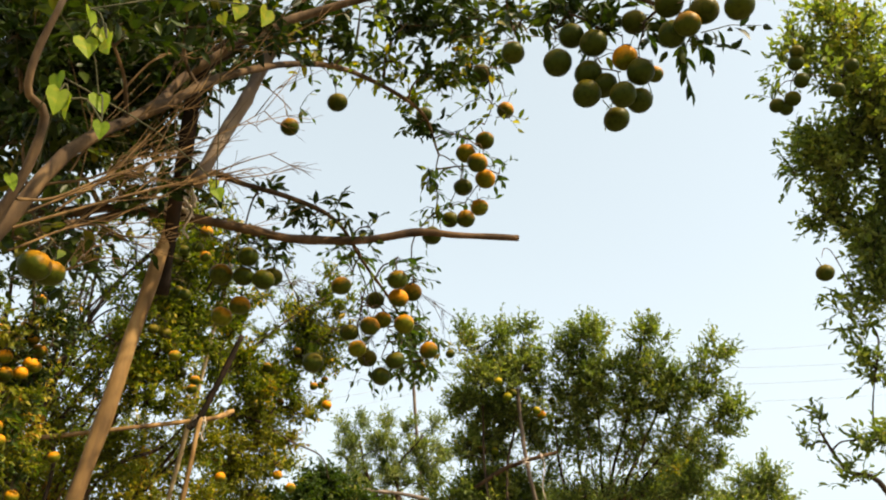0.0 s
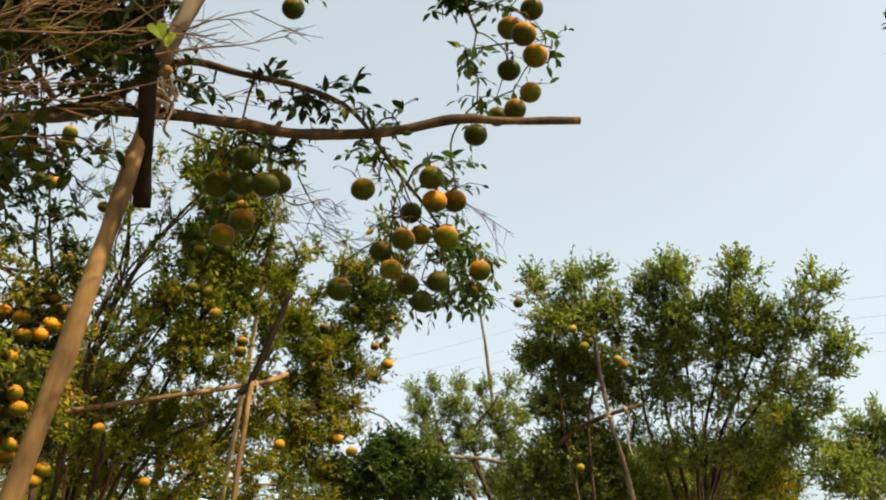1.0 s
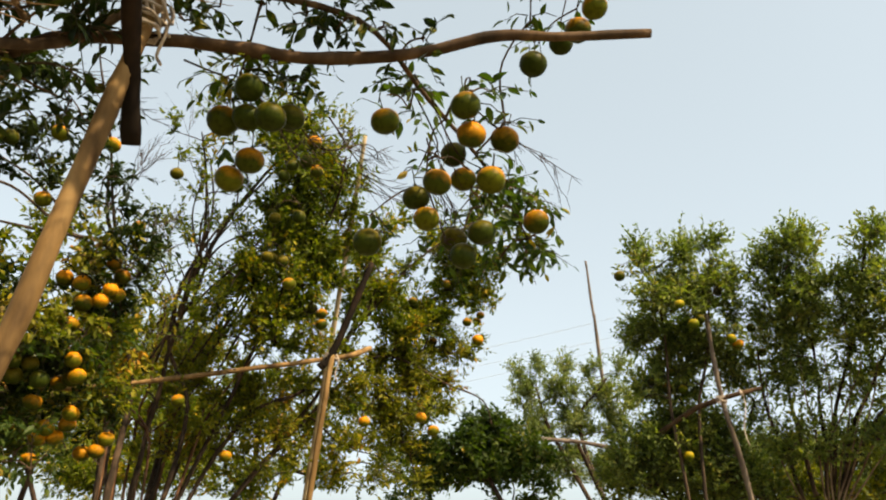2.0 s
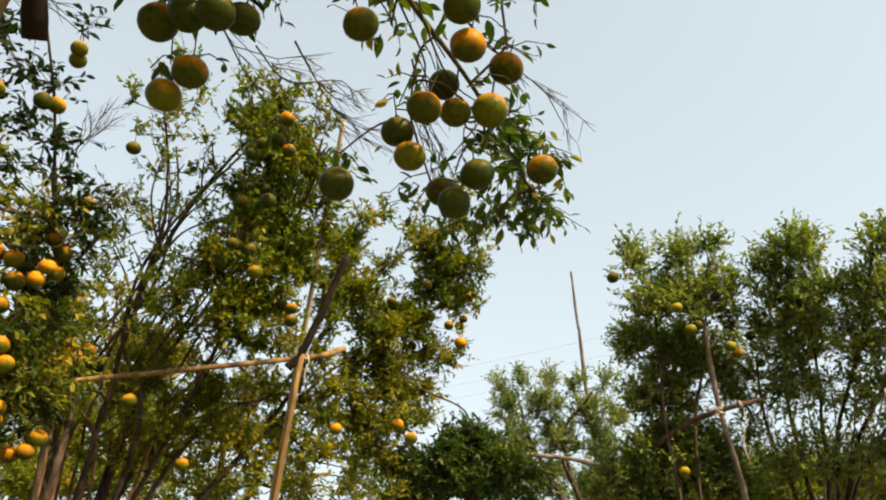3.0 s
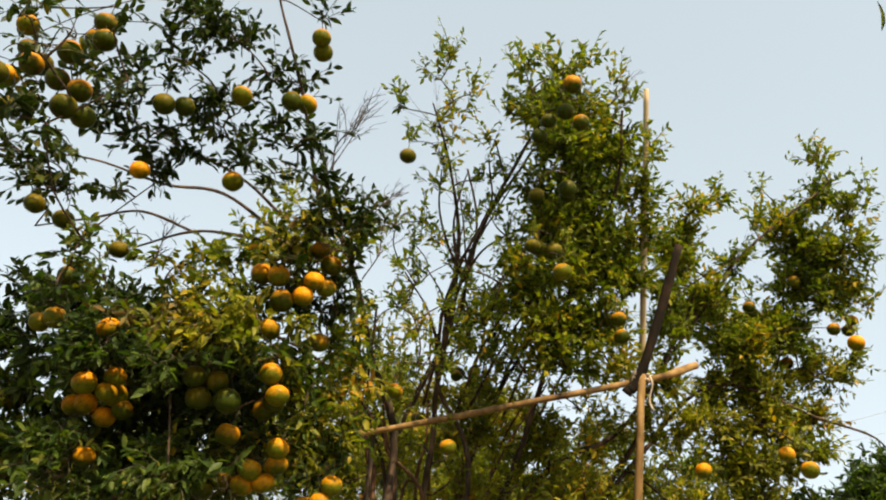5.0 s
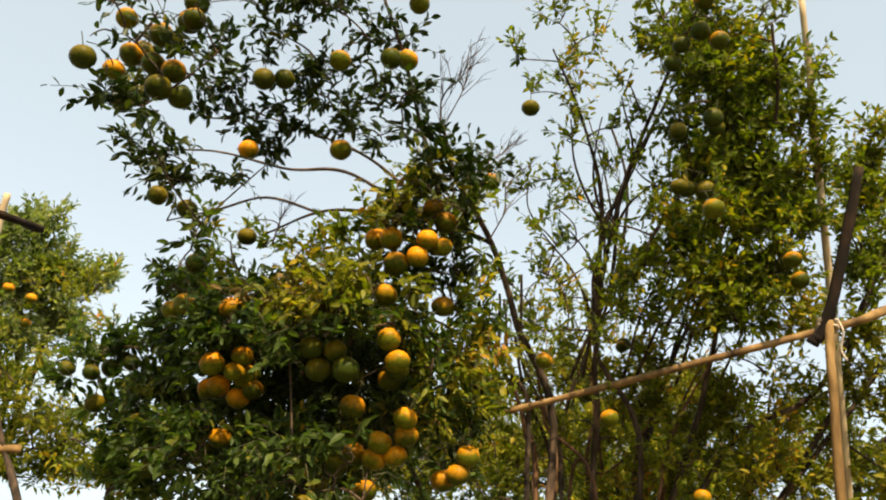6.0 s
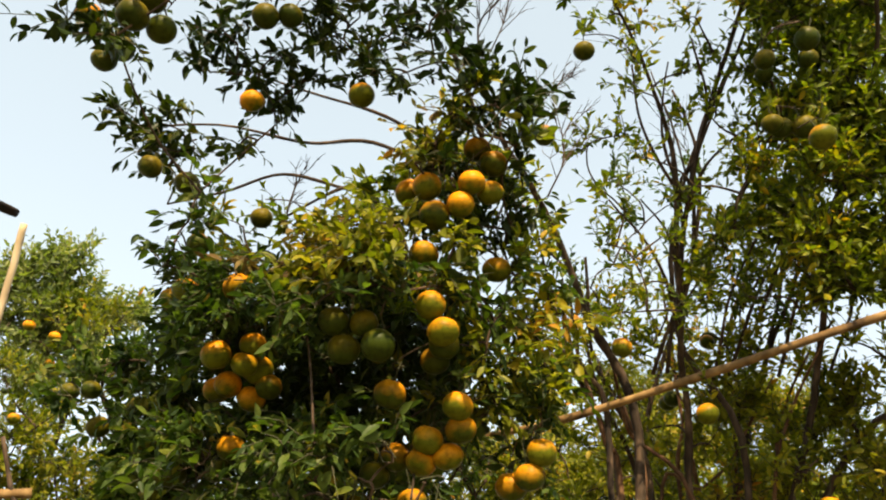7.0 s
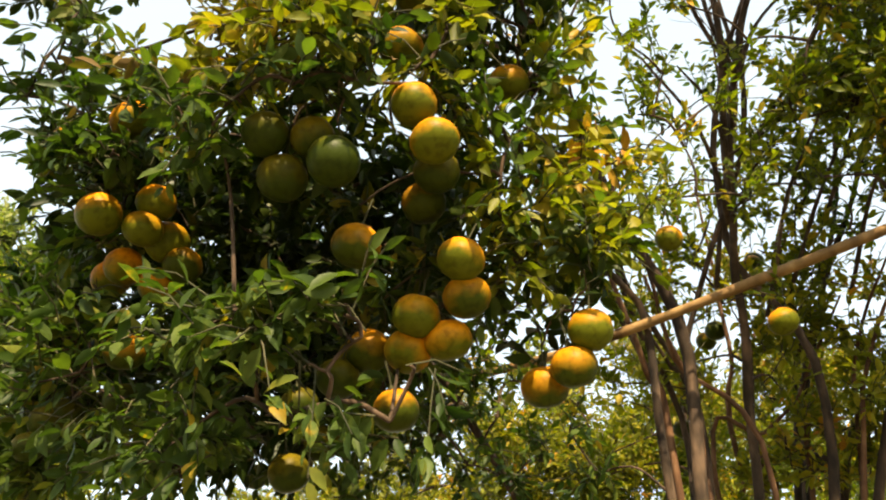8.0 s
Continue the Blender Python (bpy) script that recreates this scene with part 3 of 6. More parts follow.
near_crown_a = [
    (-0.92, 1.47, 2.8, 0.13, 0.12), (-0.98, 1.63, 2.72, 0.11, 0.11), (-0.68, 1.38, 2.72, 0.13, 0.09),
    (-0.59, 1.55, 2.91, 0.13, 0.07), (-0.49, 1.67, 2.97, 0.09, 0.06), (-0.37, 1.91, 3.21, 0.14, 0.07),
    (-0.26, 2.04, 3.23, 0.11, 0.07), (-0.11, 2.16, 3.42, 0.16, 0.09), (0.04, 2.18, 3.4, 0.14, 0.1),
    (0.15, 2.08, 3.36, 0.11, 0.08), (-0.04, 2.34, 3.36, 0.1, 0.09), (-0.07, 2.52, 3.28, 0.05, 0.06),
    (0.21, 2.41, 3.43, 0.07, 0.08), (0.23, 1.95, 3.2, 0.09, 0.07), (0.33, 1.78, 3.08, 0.1, 0.06),
    (0.43, 1.73, 3.03, 0.11, 0.07), (0.53, 1.67, 2.99, 0.11, 0.08), (0.64, 1.63, 2.92, 0.06, 0.05),
    (-0.92, 1.62, 2.36, 0.06, 0.04),
]
near_crown_b = [
    (-0.92, 1.84, 2.43, 0.09, 0.05), (-0.81, 2, 2.69, 0.07, 0.07), (-1.05, 1.66, 2.98, 0.25, 0.18),
    (-0.94, 1.9, 3.12, 0.24, 0.16), (-0.76, 2.01, 3.26, 0.19, 0.15), (-1.09, 1.9, 2.82, 0.23, 0.19),
    (-0.97, 2.1, 3.02, 0.21, 0.15), (-0.54, 1.95, 3.27, 0.14, 0.07),
    (-1.26, 2.32, 3.42, 0.29, 0.2), (-0.94, 2.35, 3.42, 0.19, 0.17), (-1.33, 2.25, 3.09, 0.19, 0.19),
    (-0.69, 2.32, 3.4, 0.1, 0.13), (-1.16, 2.45, 3.13, 0.17, 0.11),
]
near_crown = near_crown_a + near_crown_b
near_sprays = [
    (-0.02, 2.58, 3.11, 0.05, 0.1), (0.21, 2.58, 3.09, 0.04, 0.05), (-0.02, 2.65, 2.97, 0.04, 0.05),
    (0.07, 2.55, 3.24, 0.06, 0.05), (-0.28, 2.54, 2.77, 0.07, 0.04), (-0.15, 2.59, 2.74, 0.07, 0.03),
    (-0.1, 2.73, 2.73, 0.05, 0.04), (-0.11, 2.96, 2.61, 0.07, 0.05), (-0.25, 2.83, 2.46, 0.05, 0.06),
    (-0.1, 3.02, 2.49, 0.06, 0.05), (-0.17, 2.97, 2.44, 0.04, 0.04), (-0.3, 2.57, 2.7, 0.04, 0.04),
    (-0.64, 2.36, 2.71, 0.09, 0.04), (-0.55, 2.45, 2.73, 0.07, 0.04), (-0.13, 3.03, 2.55, 0.05, 0.04),
    (-0.27, 2.82, 2.45, 0.02, 0.04), (-0.14, 2.78, 2.56, 0.04, 0.03), (-0.11, 3.1, 2.53, 0.02, 0.04),
    (-0.17, 3.06, 2.48, 0.04, 0.03),
]
propped_crown_a = [
    (-1.74, 4.51, 4.03, 0.08, 0.08), (-1.65, 4.66, 4.08, 0.09, 0.09), (-1.56, 4.75, 4.17, 0.06, 0.08),
    (-1.75, 4.66, 3.93, 0.13, 0.11), (-1.65, 4.84, 3.99, 0.12, 0.14), (-1.51, 5.03, 4.1, 0.04, 0.06),
    (-1.75, 4.85, 3.8, 0.17, 0.13), (-1.62, 5.07, 3.91, 0.13, 0.15), (-1.54, 5.28, 3.92, 0.08, 0.11),
    (-1.87, 4.8, 3.63, 0.12, 0.11), (-1.75, 5.04, 3.67, 0.17, 0.13), (-1.63, 5.28, 3.73, 0.12, 0.13),
    (-1.91, 4.93, 3.46, 0.14, 0.12), (-1.78, 5.17, 3.51, 0.17, 0.14), (-1.65, 5.41, 3.58, 0.13, 0.13),
    (-2.01, 4.88, 3.3, 0.11, 0.1), (-1.89, 5.12, 3.29, 0.17, 0.13), (-1.76, 5.37, 3.36, 0.15, 0.14),
]
propped_crown_b = [
    (-2.12, 4.85, 3.07, 0.11, 0.11), (-2, 5.09, 3.06, 0.16, 0.13), (-1.86, 5.36, 3.12, 0.16, 0.14),
    (-1.97, 5.23, 2.93, 0.16, 0.1), (-1.51, 5.67, 3.83, 0.1, 0.1), (-1.43, 5.81, 3.93, 0.08, 0.08),
    (-1.56, 5.7, 3.67, 0.13, 0.13), (-1.24, 6.29, 3.96, 0.15, 0.12), (-1.07, 6.35, 4.11, 0.12, 0.12),
    (-1.01, 6.26, 4.29, 0.08, 0.12), (-0.83, 6.46, 4.17, 0.09, 0.06), (-0.94, 6.48, 4.04, 0.11, 0.12),
    (-1.17, 6.44, 3.87, 0.18, 0.13), (-1.02, 6.56, 3.85, 0.16, 0.13), (-1.28, 6.49, 3.66, 0.18, 0.12),
    (-1.11, 6.62, 3.65, 0.18, 0.12), (-0.98, 6.74, 3.59, 0.07, 0.06), (-1.57, 5.99, 3.46, 0.14, 0.14),
]
propped_crown_c = [
    (-1.7, 5.78, 3.21, 0.11, 0.15), (-1.56, 6.19, 3.28, 0.19, 0.14), (-1.39, 6.5, 3.41, 0.18, 0.15),
    (-1.67, 5.64, 3.39, 0.1, 0.1), (-1.34, 6.1, 3.9, 0.08, 0.08), (-1.45, 6.08, 3.68, 0.11, 0.09),
    (-1.95, 5.08, 4.15, 0.15, 0.18), (-1.86, 5.37, 4.04, 0.18, 0.18), (-2.08, 5.41, 3.79, 0.21, 0.18),
    (-1.97, 5.69, 3.65, 0.18, 0.18), (-2.22, 5.31, 3.38, 0.17, 0.14), (-2.16, 5.65, 3.28, 0.21, 0.15),
    (-1.78, 5.99, 3.73, 0.16, 0.16), (-1.78, 6.32, 3.54, 0.2, 0.17), (-1.61, 6.72, 3.55, 0.21, 0.14),
    (-1.24, 6.69, 3.85, 0.18, 0.13),
]
propped_crown = propped_crown_a + propped_crown_b + propped_crown_c
propped_gold = [
    (-1.56, 6.49, 3.17, 0.19, 0.14), (-1.36, 6.68, 3.26, 0.18, 0.14), (-1.19, 6.84, 3.23, 0.13, 0.08),
    (-1.52, 6.56, 2.98, 0.2, 0.15), (-1.37, 6.76, 3.01, 0.16, 0.12), (-1.68, 6.3, 3.1, 0.15, 0.12),
    (-1.64, 6.29, 2.85, 0.11, 0.13), (-1.86, 5.46, 2.98, 0.14, 0.1), (-1.73, 5.77, 2.95, 0.13, 0.1),
    (-1.69, 6.14, 2.9, 0.15, 0.11), (-1.15, 6.83, 3.3, 0.09, 0.08), (-1.46, 6.68, 2.8, 0.2, 0.13),
    (-1.59, 6.45, 2.73, 0.16, 0.13),
]
propped_sparse_a = [
    (-1.96, 4.26, 4.02, 0.04, 0.06), (-2.01, 4.26, 3.94, 0.09, 0.09), (-1.96, 4.4, 3.93, 0.05, 0.06),
    (-2.04, 4.34, 3.86, 0.08, 0.09), (-2.1, 4.33, 3.77, 0.07, 0.06), (-2.06, 4.44, 3.76, 0.07, 0.08),
    (-2.14, 4.18, 3.79, 0.04, 0.03), (-2.17, 4.47, 3.56, 0.05, 0.07), (-2.12, 4.45, 3.65, 0.05, 0.05),
    (-2.25, 4.48, 3.41, 0.07, 0.07), (-2.31, 4.39, 3.36, 0.06, 0.05), (-2.34, 4.46, 3.23, 0.07, 0.08),
    (-2.32, 4.56, 3.16, 0.08, 0.08), (-2.39, 4.52, 3.05, 0.09, 0.08), (-1.96, 4.61, 3.8, 0.09, 0.09),
    (-2.05, 4.63, 3.63, 0.09, 0.08), (-1.98, 4.7, 3.71, 0.08, 0.09), (-2.07, 4.76, 3.5, 0.09, 0.11),
]
propped_sparse_b = [
    (-2.05, 4.86, 3.45, 0.08, 0.09), (-2.15, 4.65, 3.44, 0.07, 0.09), (-2.23, 4.59, 3.35, 0.08, 0.08),
    (-2.18, 4.76, 3.27, 0.1, 0.1), (-2.29, 4.7, 3.1, 0.09, 0.1), (-2.25, 4.86, 2.99, 0.12, 0.1),
    (-2.36, 4.65, 2.97, 0.1, 0.08), (-2.32, 4.81, 2.85, 0.12, 0.09), (-2.19, 5.01, 2.92, 0.13, 0.09),
    (-2.13, 5.15, 2.9, 0.11, 0.08), (-2.43, 4.6, 2.83, 0.1, 0.08), (-1.29, 6.15, 4.14, 0.03, 0.03),
    (-1.88, 4.61, 3.93, 0.05, 0.07), (-1.55, 4.99, 4.23, 0.03, 0.06),
]
propped_sparse = propped_sparse_a + propped_sparse_b
weeping_top_a = [
    (-2.16, 3.27, 3.55, 0.12, 0.1), (-2.23, 3.24, 3.41, 0.09, 0.07), (-2.12, 3.39, 3.52, 0.09, 0.09),
    (-2.23, 3.16, 3.45, 0.05, 0.04), (-2.08, 3.47, 3.43, 0.07, 0.07), (-2.22, 3.41, 3.31, 0.07, 0.05),
    (-2.17, 3.16, 3.52, 0.08, 0.06), (-2.06, 2.92, 3.21, 0.05, 0.05), (-2.08, 2.93, 3.08, 0.06, 0.05),
    (-2.09, 3.01, 3.12, 0.05, 0.05), (-2.11, 2.83, 3.18, 0.08, 0.06), (-2.14, 2.77, 3.08, 0.07, 0.06),
    (-2.11, 2.72, 3.14, 0.07, 0.05), (-2.18, 2.85, 3.07, 0.07, 0.05), (-2.23, 2.8, 2.92, 0.05, 0.03),
    (-2.2, 2.88, 2.93, 0.06, 0.03), (-1.92, 3.6, 3.05, 0.05, 0.05), (-1.9, 3.65, 2.96, 0.05, 0.05),
]
weeping_top_b = [
    (-1.9, 3.71, 2.93, 0.04, 0.04), (-1.87, 3.75, 2.92, 0.03, 0.05), (-1.87, 3.77, 2.83, 0.04, 0.03),
    (-1.91, 3.69, 2.84, 0.05, 0.04), (-1.95, 3.78, 2.79, 0.06, 0.05), (-2.01, 3.57, 2.76, 0.05, 0.03),
    (-2.04, 3.78, 2.68, 0.06, 0.05), (-2.01, 3.85, 2.69, 0.05, 0.05),
]
weeping_top = weeping_top_a + weeping_top_b
weeping_low = [
    (-3.05, 3.36, 2.22, 0.08, 0.08), (-3.08, 3.38, 2.09, 0.09, 0.07), (-2.77, 3.46, 2.04, 0.07, 0.06),
    (-2.66, 3.57, 2.01, 0.07, 0.05), (-2.48, 3.63, 2.05, 0.05, 0.04), (-2.35, 3.6, 2.21, 0.05, 0.03),
    (-2.42, 3.56, 2.21, 0.04, 0.03), (-3.06, 3.3, 2.36, 0.06, 0.06), (-2.67, 3.82, 2.04, 0.06, 0.04),
    (-3, 3.32, 2.49, 0.06, 0.06), (-2.36, 3.81, 2.12, 0.04, 0.03), (-2.32, 3.71, 2.18, 0.03, 0.03),
    (-2.63, 3.55, 2.12, 0.05, 0.04), (-2.66, 3.5, 2.04, 0.05, 0.04), (-2.92, 3.38, 2.27, 0.06, 0.06),
]
propped_haze = [
    (-2.71, 4.92, 3.64, 0.09, 0.08), (-2.74, 5.06, 3.48, 0.09, 0.08), (-2.83, 4.98, 3.32, 0.07, 0.07),
    (-2.67, 5.16, 3.6, 0.08, 0.08), (-2.76, 5.28, 3.4, 0.1, 0.1), (-2.87, 5.19, 3.22, 0.09, 0.08),
    (-2.78, 5.5, 3.29, 0.1, 0.1), (-2.61, 5.53, 3.4, 0.1, 0.1), (-2.48, 5.58, 3.6, 0.12, 0.12),
    (-2.32, 5.56, 3.71, 0.12, 0.12), (-2.47, 5.73, 3.4, 0.1, 0.12), (-2.47, 5.46, 3.75, 0.1, 0.12),
    (-2.58, 5.68, 3.2, 0.1, 0.1), (-2.53, 5.24, 3.77, 0.08, 0.08), (-2.34, 5.7, 3.53, 0.08, 0.12),
    (-2.61, 5.42, 3.54, 0.08, 0.1), (-2.89, 4.98, 3.08, 0.08, 0.07), (-2.89, 4.84, 3.23, 0.07, 0.07),
]
weeping_tip = [
    (-2.78, 3.03, 3.08, 0.07, 0.06), (-2.74, 3.11, 3.13, 0.08, 0.04), (-2.75, 2.97, 3.13, 0.03, 0.03),
    (-2.7, 3.19, 3.09, 0.06, 0.03), (-2.76, 3.13, 3.01, 0.04, 0.03),
]
propped_inner = [
    (-2.91, 5, 3.16, 0.12, 0.11), (-2.8, 5.16, 3.03, 0.14, 0.11), (-2.63, 5.29, 3.34, 0.12, 0.12),
    (-2.57, 5.43, 3.17, 0.14, 0.12), (-2.79, 5.25, 2.86, 0.14, 0.11), (-2.63, 5.47, 2.96, 0.15, 0.12),
    (-2.47, 5.72, 2.95, 0.15, 0.12), (-2.22, 5.88, 2.94, 0.15, 0.12), (-2.93, 4.98, 2.86, 0.11, 0.1),
    (-2.87, 5.12, 2.64, 0.13, 0.11), (-2.73, 5.49, 2.7, 0.15, 0.12), (-2.55, 5.74, 2.72, 0.15, 0.12),
    (-2.3, 5.89, 2.74, 0.15, 0.12), (-2.13, 6.07, 2.84, 0.14, 0.13), (-2.96, 4.87, 3.01, 0.1, 0.1),
    (-2.49, 5.51, 3.39, 0.14, 0.12), (-2.02, 6.19, 3.02, 0.14, 0.12),
]
row_gap = [
    (0.79, 6.66, 3.69, 0.1, 0.16), (0.74, 6.88, 3.37, 0.14, 0.18), (0.76, 7.07, 3.03, 0.16, 0.18),
    (0.54, 6.84, 3.21, 0.16, 0.16), (0.34, 6.57, 3.44, 0.09, 0.14),
]
dark_low = [
    (-1.54, 7.17, 2.29, 0.17, 0.15), (-1.26, 7.24, 2.36, 0.2, 0.17), (-0.93, 7.3, 2.4, 0.2, 0.17),
    (-0.68, 7.56, 2.32, 0.17, 0.17), (-1.19, 7.23, 2.55, 0.18, 0.12), (-0.89, 7.39, 2.61, 0.17, 0.11),
    (-1.71, 7.13, 2.21, 0.17, 0.12), (-0.87, 7.44, 2.18, 0.23, 0.14),
]
back_fill = [
    (-5.54, 3.13, 2.79, 0.19, 0.19), (-5.47, 3.31, 3, 0.16, 0.13), (-5.25, 3.47, 3.58, 0.13, 0.1),
    (-5.33, 3.39, 3.41, 0.13, 0.11), (-5.59, 3.3, 2.45, 0.19, 0.16), (-5.54, 3.54, 2.55, 0.19, 0.16),
    (-5.1, 3.53, 3.07, 0.13, 0.13), (-5, 3.76, 2.42, 0.17, 0.13), (-5.57, 2.98, 3.11, 0.15, 0.15),
    (-5.43, 3.36, 2.69, 0.16, 0.13), (-5.03, 3.55, 3.26, 0.13, 0.13), (-5.68, 3.08, 2.61, 0.19, 0.19),
]
weeping_arm_a = [
    (-2.63, 3.3, 3.07, 0.06, 0.03), (-2.46, 3.37, 3.1, 0.03, 0.03), (-2.42, 3.12, 3.29, 0.07, 0.07),
    (-2.47, 3.14, 3.16, 0.06, 0.05), (-2.44, 3.22, 3.17, 0.06, 0.05), (-2.43, 3.19, 3.26, 0.08, 0.05),
    (-2.37, 3.29, 3.23, 0.07, 0.06), (-2.34, 3.38, 3.16, 0.05, 0.05), (-2.42, 3.32, 3.09, 0.04, 0.03),
    (-2.29, 3.37, 3.29, 0.06, 0.06), (-2.24, 3.46, 3.24, 0.07, 0.06), (-2.16, 3.54, 3.28, 0.08, 0.07),
    (-2.21, 3.46, 3.34, 0.08, 0.04), (-2.1, 3.57, 3.11, 0.06, 0.05), (-2.21, 3.52, 3.17, 0.05, 0.04),
    (-2.01, 3.58, 3.19, 0.06, 0.06), (-2.07, 3.54, 3.29, 0.07, 0.03), (-2.23, 3.39, 3.34, 0.06, 0.03),
]
weeping_arm_b = [
    (-1.93, 3.57, 3.19, 0.06, 0.04),
]
weeping_arm = weeping_arm_a + weeping_arm_b
weeping_back = [
    (-3.07, 3.4, 2.43, 0.12, 0.11), (-2.98, 3.58, 2.32, 0.11, 0.1), (-2.88, 3.74, 2.34, 0.11, 0.1),
    (-2.79, 3.91, 2.26, 0.1, 0.08), (-2.94, 3.52, 2.57, 0.1, 0.08), (-2.77, 3.73, 2.57, 0.1, 0.07),
    (-2.67, 3.9, 2.4, 0.08, 0.07), (-2.99, 3.74, 2.17, 0.11, 0.09), (-2.84, 3.88, 2.14, 0.1, 0.07),
    (-3.14, 3.49, 2.22, 0.12, 0.09), (-2.83, 3.6, 2.72, 0.1, 0.08), (-2.68, 3.76, 2.68, 0.09, 0.07),
    (-2.92, 3.43, 2.71, 0.09, 0.08), (-2.55, 3.9, 2.5, 0.07, 0.07), (-2.59, 4.01, 2.32, 0.05, 0.05),
    (-3.22, 3.34, 2.33, 0.1, 0.1),
]
weeping_heart_a = [
    (-2.64, 3.57, 2.51, 0.1, 0.09), (-2.66, 3.73, 2.43, 0.12, 0.09), (-2.78, 3.61, 2.39, 0.12, 0.11),
    (-2.49, 3.82, 2.45, 0.11, 0.09), (-2.68, 3.79, 2.29, 0.12, 0.11), (-2.83, 3.62, 2.22, 0.12, 0.09),
    (-2.5, 3.89, 2.34, 0.09, 0.09), (-2.38, 3.89, 2.46, 0.07, 0.08), (-2.6, 3.9, 2.2, 0.1, 0.07),
    (-2.7, 3.44, 2.44, 0.09, 0.09), (-2.49, 3.6, 2.55, 0.11, 0.07), (-2.62, 3.41, 2.54, 0.09, 0.07),
    (-2.41, 3.7, 2.5, 0.09, 0.07), (-2.3, 3.79, 2.5, 0.07, 0.06), (-2.75, 3.74, 2.14, 0.12, 0.08),
    (-2.36, 3.66, 2.62, 0.09, 0.07), (-2.54, 3.5, 2.64, 0.09, 0.07), (-2.8, 3.36, 2.52, 0.08, 0.09),
]
weeping_heart_b = [
    (-2.28, 3.92, 2.51, 0.06, 0.06), (-2.13, 3.79, 2.78, 0.05, 0.04),
]
weeping_heart = weeping_heart_a + weeping_heart_b
weeping_far_a = [
    (-3.26, 3.4, 2.84, 0.14, 0.14), (-3.35, 3.46, 2.66, 0.14, 0.14), (-3.42, 3.52, 2.48, 0.14, 0.14),
    (-3.47, 3.57, 2.29, 0.14, 0.14), (-3.21, 3.59, 2.88, 0.14, 0.14), (-3.3, 3.65, 2.7, 0.14, 0.14),
    (-3.38, 3.7, 2.51, 0.14, 0.14), (-3.43, 3.75, 2.32, 0.14, 0.14), (-3.14, 3.78, 2.91, 0.14, 0.14),
    (-3.24, 3.84, 2.72, 0.14, 0.14), (-3.31, 3.9, 2.53, 0.14, 0.14), (-3.37, 3.95, 2.33, 0.14, 0.14),
    (-3.06, 3.98, 2.93, 0.14, 0.14), (-3.15, 4.04, 2.74, 0.14, 0.14), (-3.23, 4.09, 2.55, 0.14, 0.14),
    (-3.29, 4.14, 2.35, 0.14, 0.14), (-2.96, 4.17, 2.95, 0.14, 0.14), (-3.05, 4.23, 2.76, 0.14, 0.14),
]
weeping_far_b = [
    (-3.13, 4.29, 2.56, 0.14, 0.14), (-3.19, 4.33, 2.36, 0.14, 0.14),
]
weeping_far = weeping_far_a + weeping_far_b
weeping_shoulder_a = [
    (-2.19, 3.68, 2.9, 0.08, 0.06), (-2.1, 3.79, 2.92, 0.08, 0.07), (-2.15, 3.8, 2.68, 0.08, 0.07),
    (-2.1, 3.92, 2.85, 0.07, 0.07), (-2.1, 3.9, 2.61, 0.08, 0.07), (-2.09, 4, 2.75, 0.07, 0.09),
    (-2.1, 3.9, 2.45, 0.07, 0.07), (-2.12, 4.05, 2.58, 0.08, 0.07), (-2.11, 4.12, 2.44, 0.07, 0.07),
    (-2.18, 3.84, 2.83, 0.08, 0.06), (-2.22, 3.67, 2.73, 0.08, 0.07), (-2.29, 3.59, 2.82, 0.08, 0.05),
    (-2.05, 3.88, 2.97, 0.05, 0.07), (-2.11, 4.01, 2.35, 0.07, 0.06), (-2.16, 3.79, 2.52, 0.06, 0.06),
    (-2.55, 4.24, 2.58, 0.06, 0.04), (-2.67, 4.25, 2.48, 0.04, 0.04), (-2.63, 4.36, 2.54, 0.05, 0.04),
]
weeping_shoulder_b = [
    (-2.55, 4.37, 2.62, 0.05, 0.04), (-2.83, 4.33, 2.46, 0.05, 0.05), (-2.92, 4.5, 2.56, 0.07, 0.05),
    (-2.52, 4.43, 2.7, 0.05, 0.04), (-2.53, 4.19, 2.66, 0.05, 0.04), (-2.51, 4.31, 2.74, 0.05, 0.04),
]
weeping_shoulder = weeping_shoulder_a + weeping_shoulder_b
propped_under = [
    (-3.52, 5.18, 2.75, 0.12, 0.1), (-3.35, 5.32, 2.84, 0.1, 0.1), (-3.41, 5.5, 2.64, 0.12, 0.1),
    (-3.29, 5.65, 2.55, 0.12, 0.1), (-3.52, 5.29, 2.51, 0.12, 0.1), (-3.12, 5.83, 2.76, 0.12, 0.1),
    (-2.92, 5.92, 2.85, 0.12, 0.1), (-2.88, 5.93, 2.58, 0.12, 0.12), (-3.06, 5.49, 2.98, 0.1, 0.08),
    (-2.87, 5.75, 3.02, 0.1, 0.08), (-3.05, 5.3, 3.07, 0.09, 0.08), (-2.93, 5.61, 3.18, 0.09, 0.08),
    (-2.7, 5.95, 3.06, 0.1, 0.1), (-3.15, 5.15, 2.93, 0.08, 0.07),
]
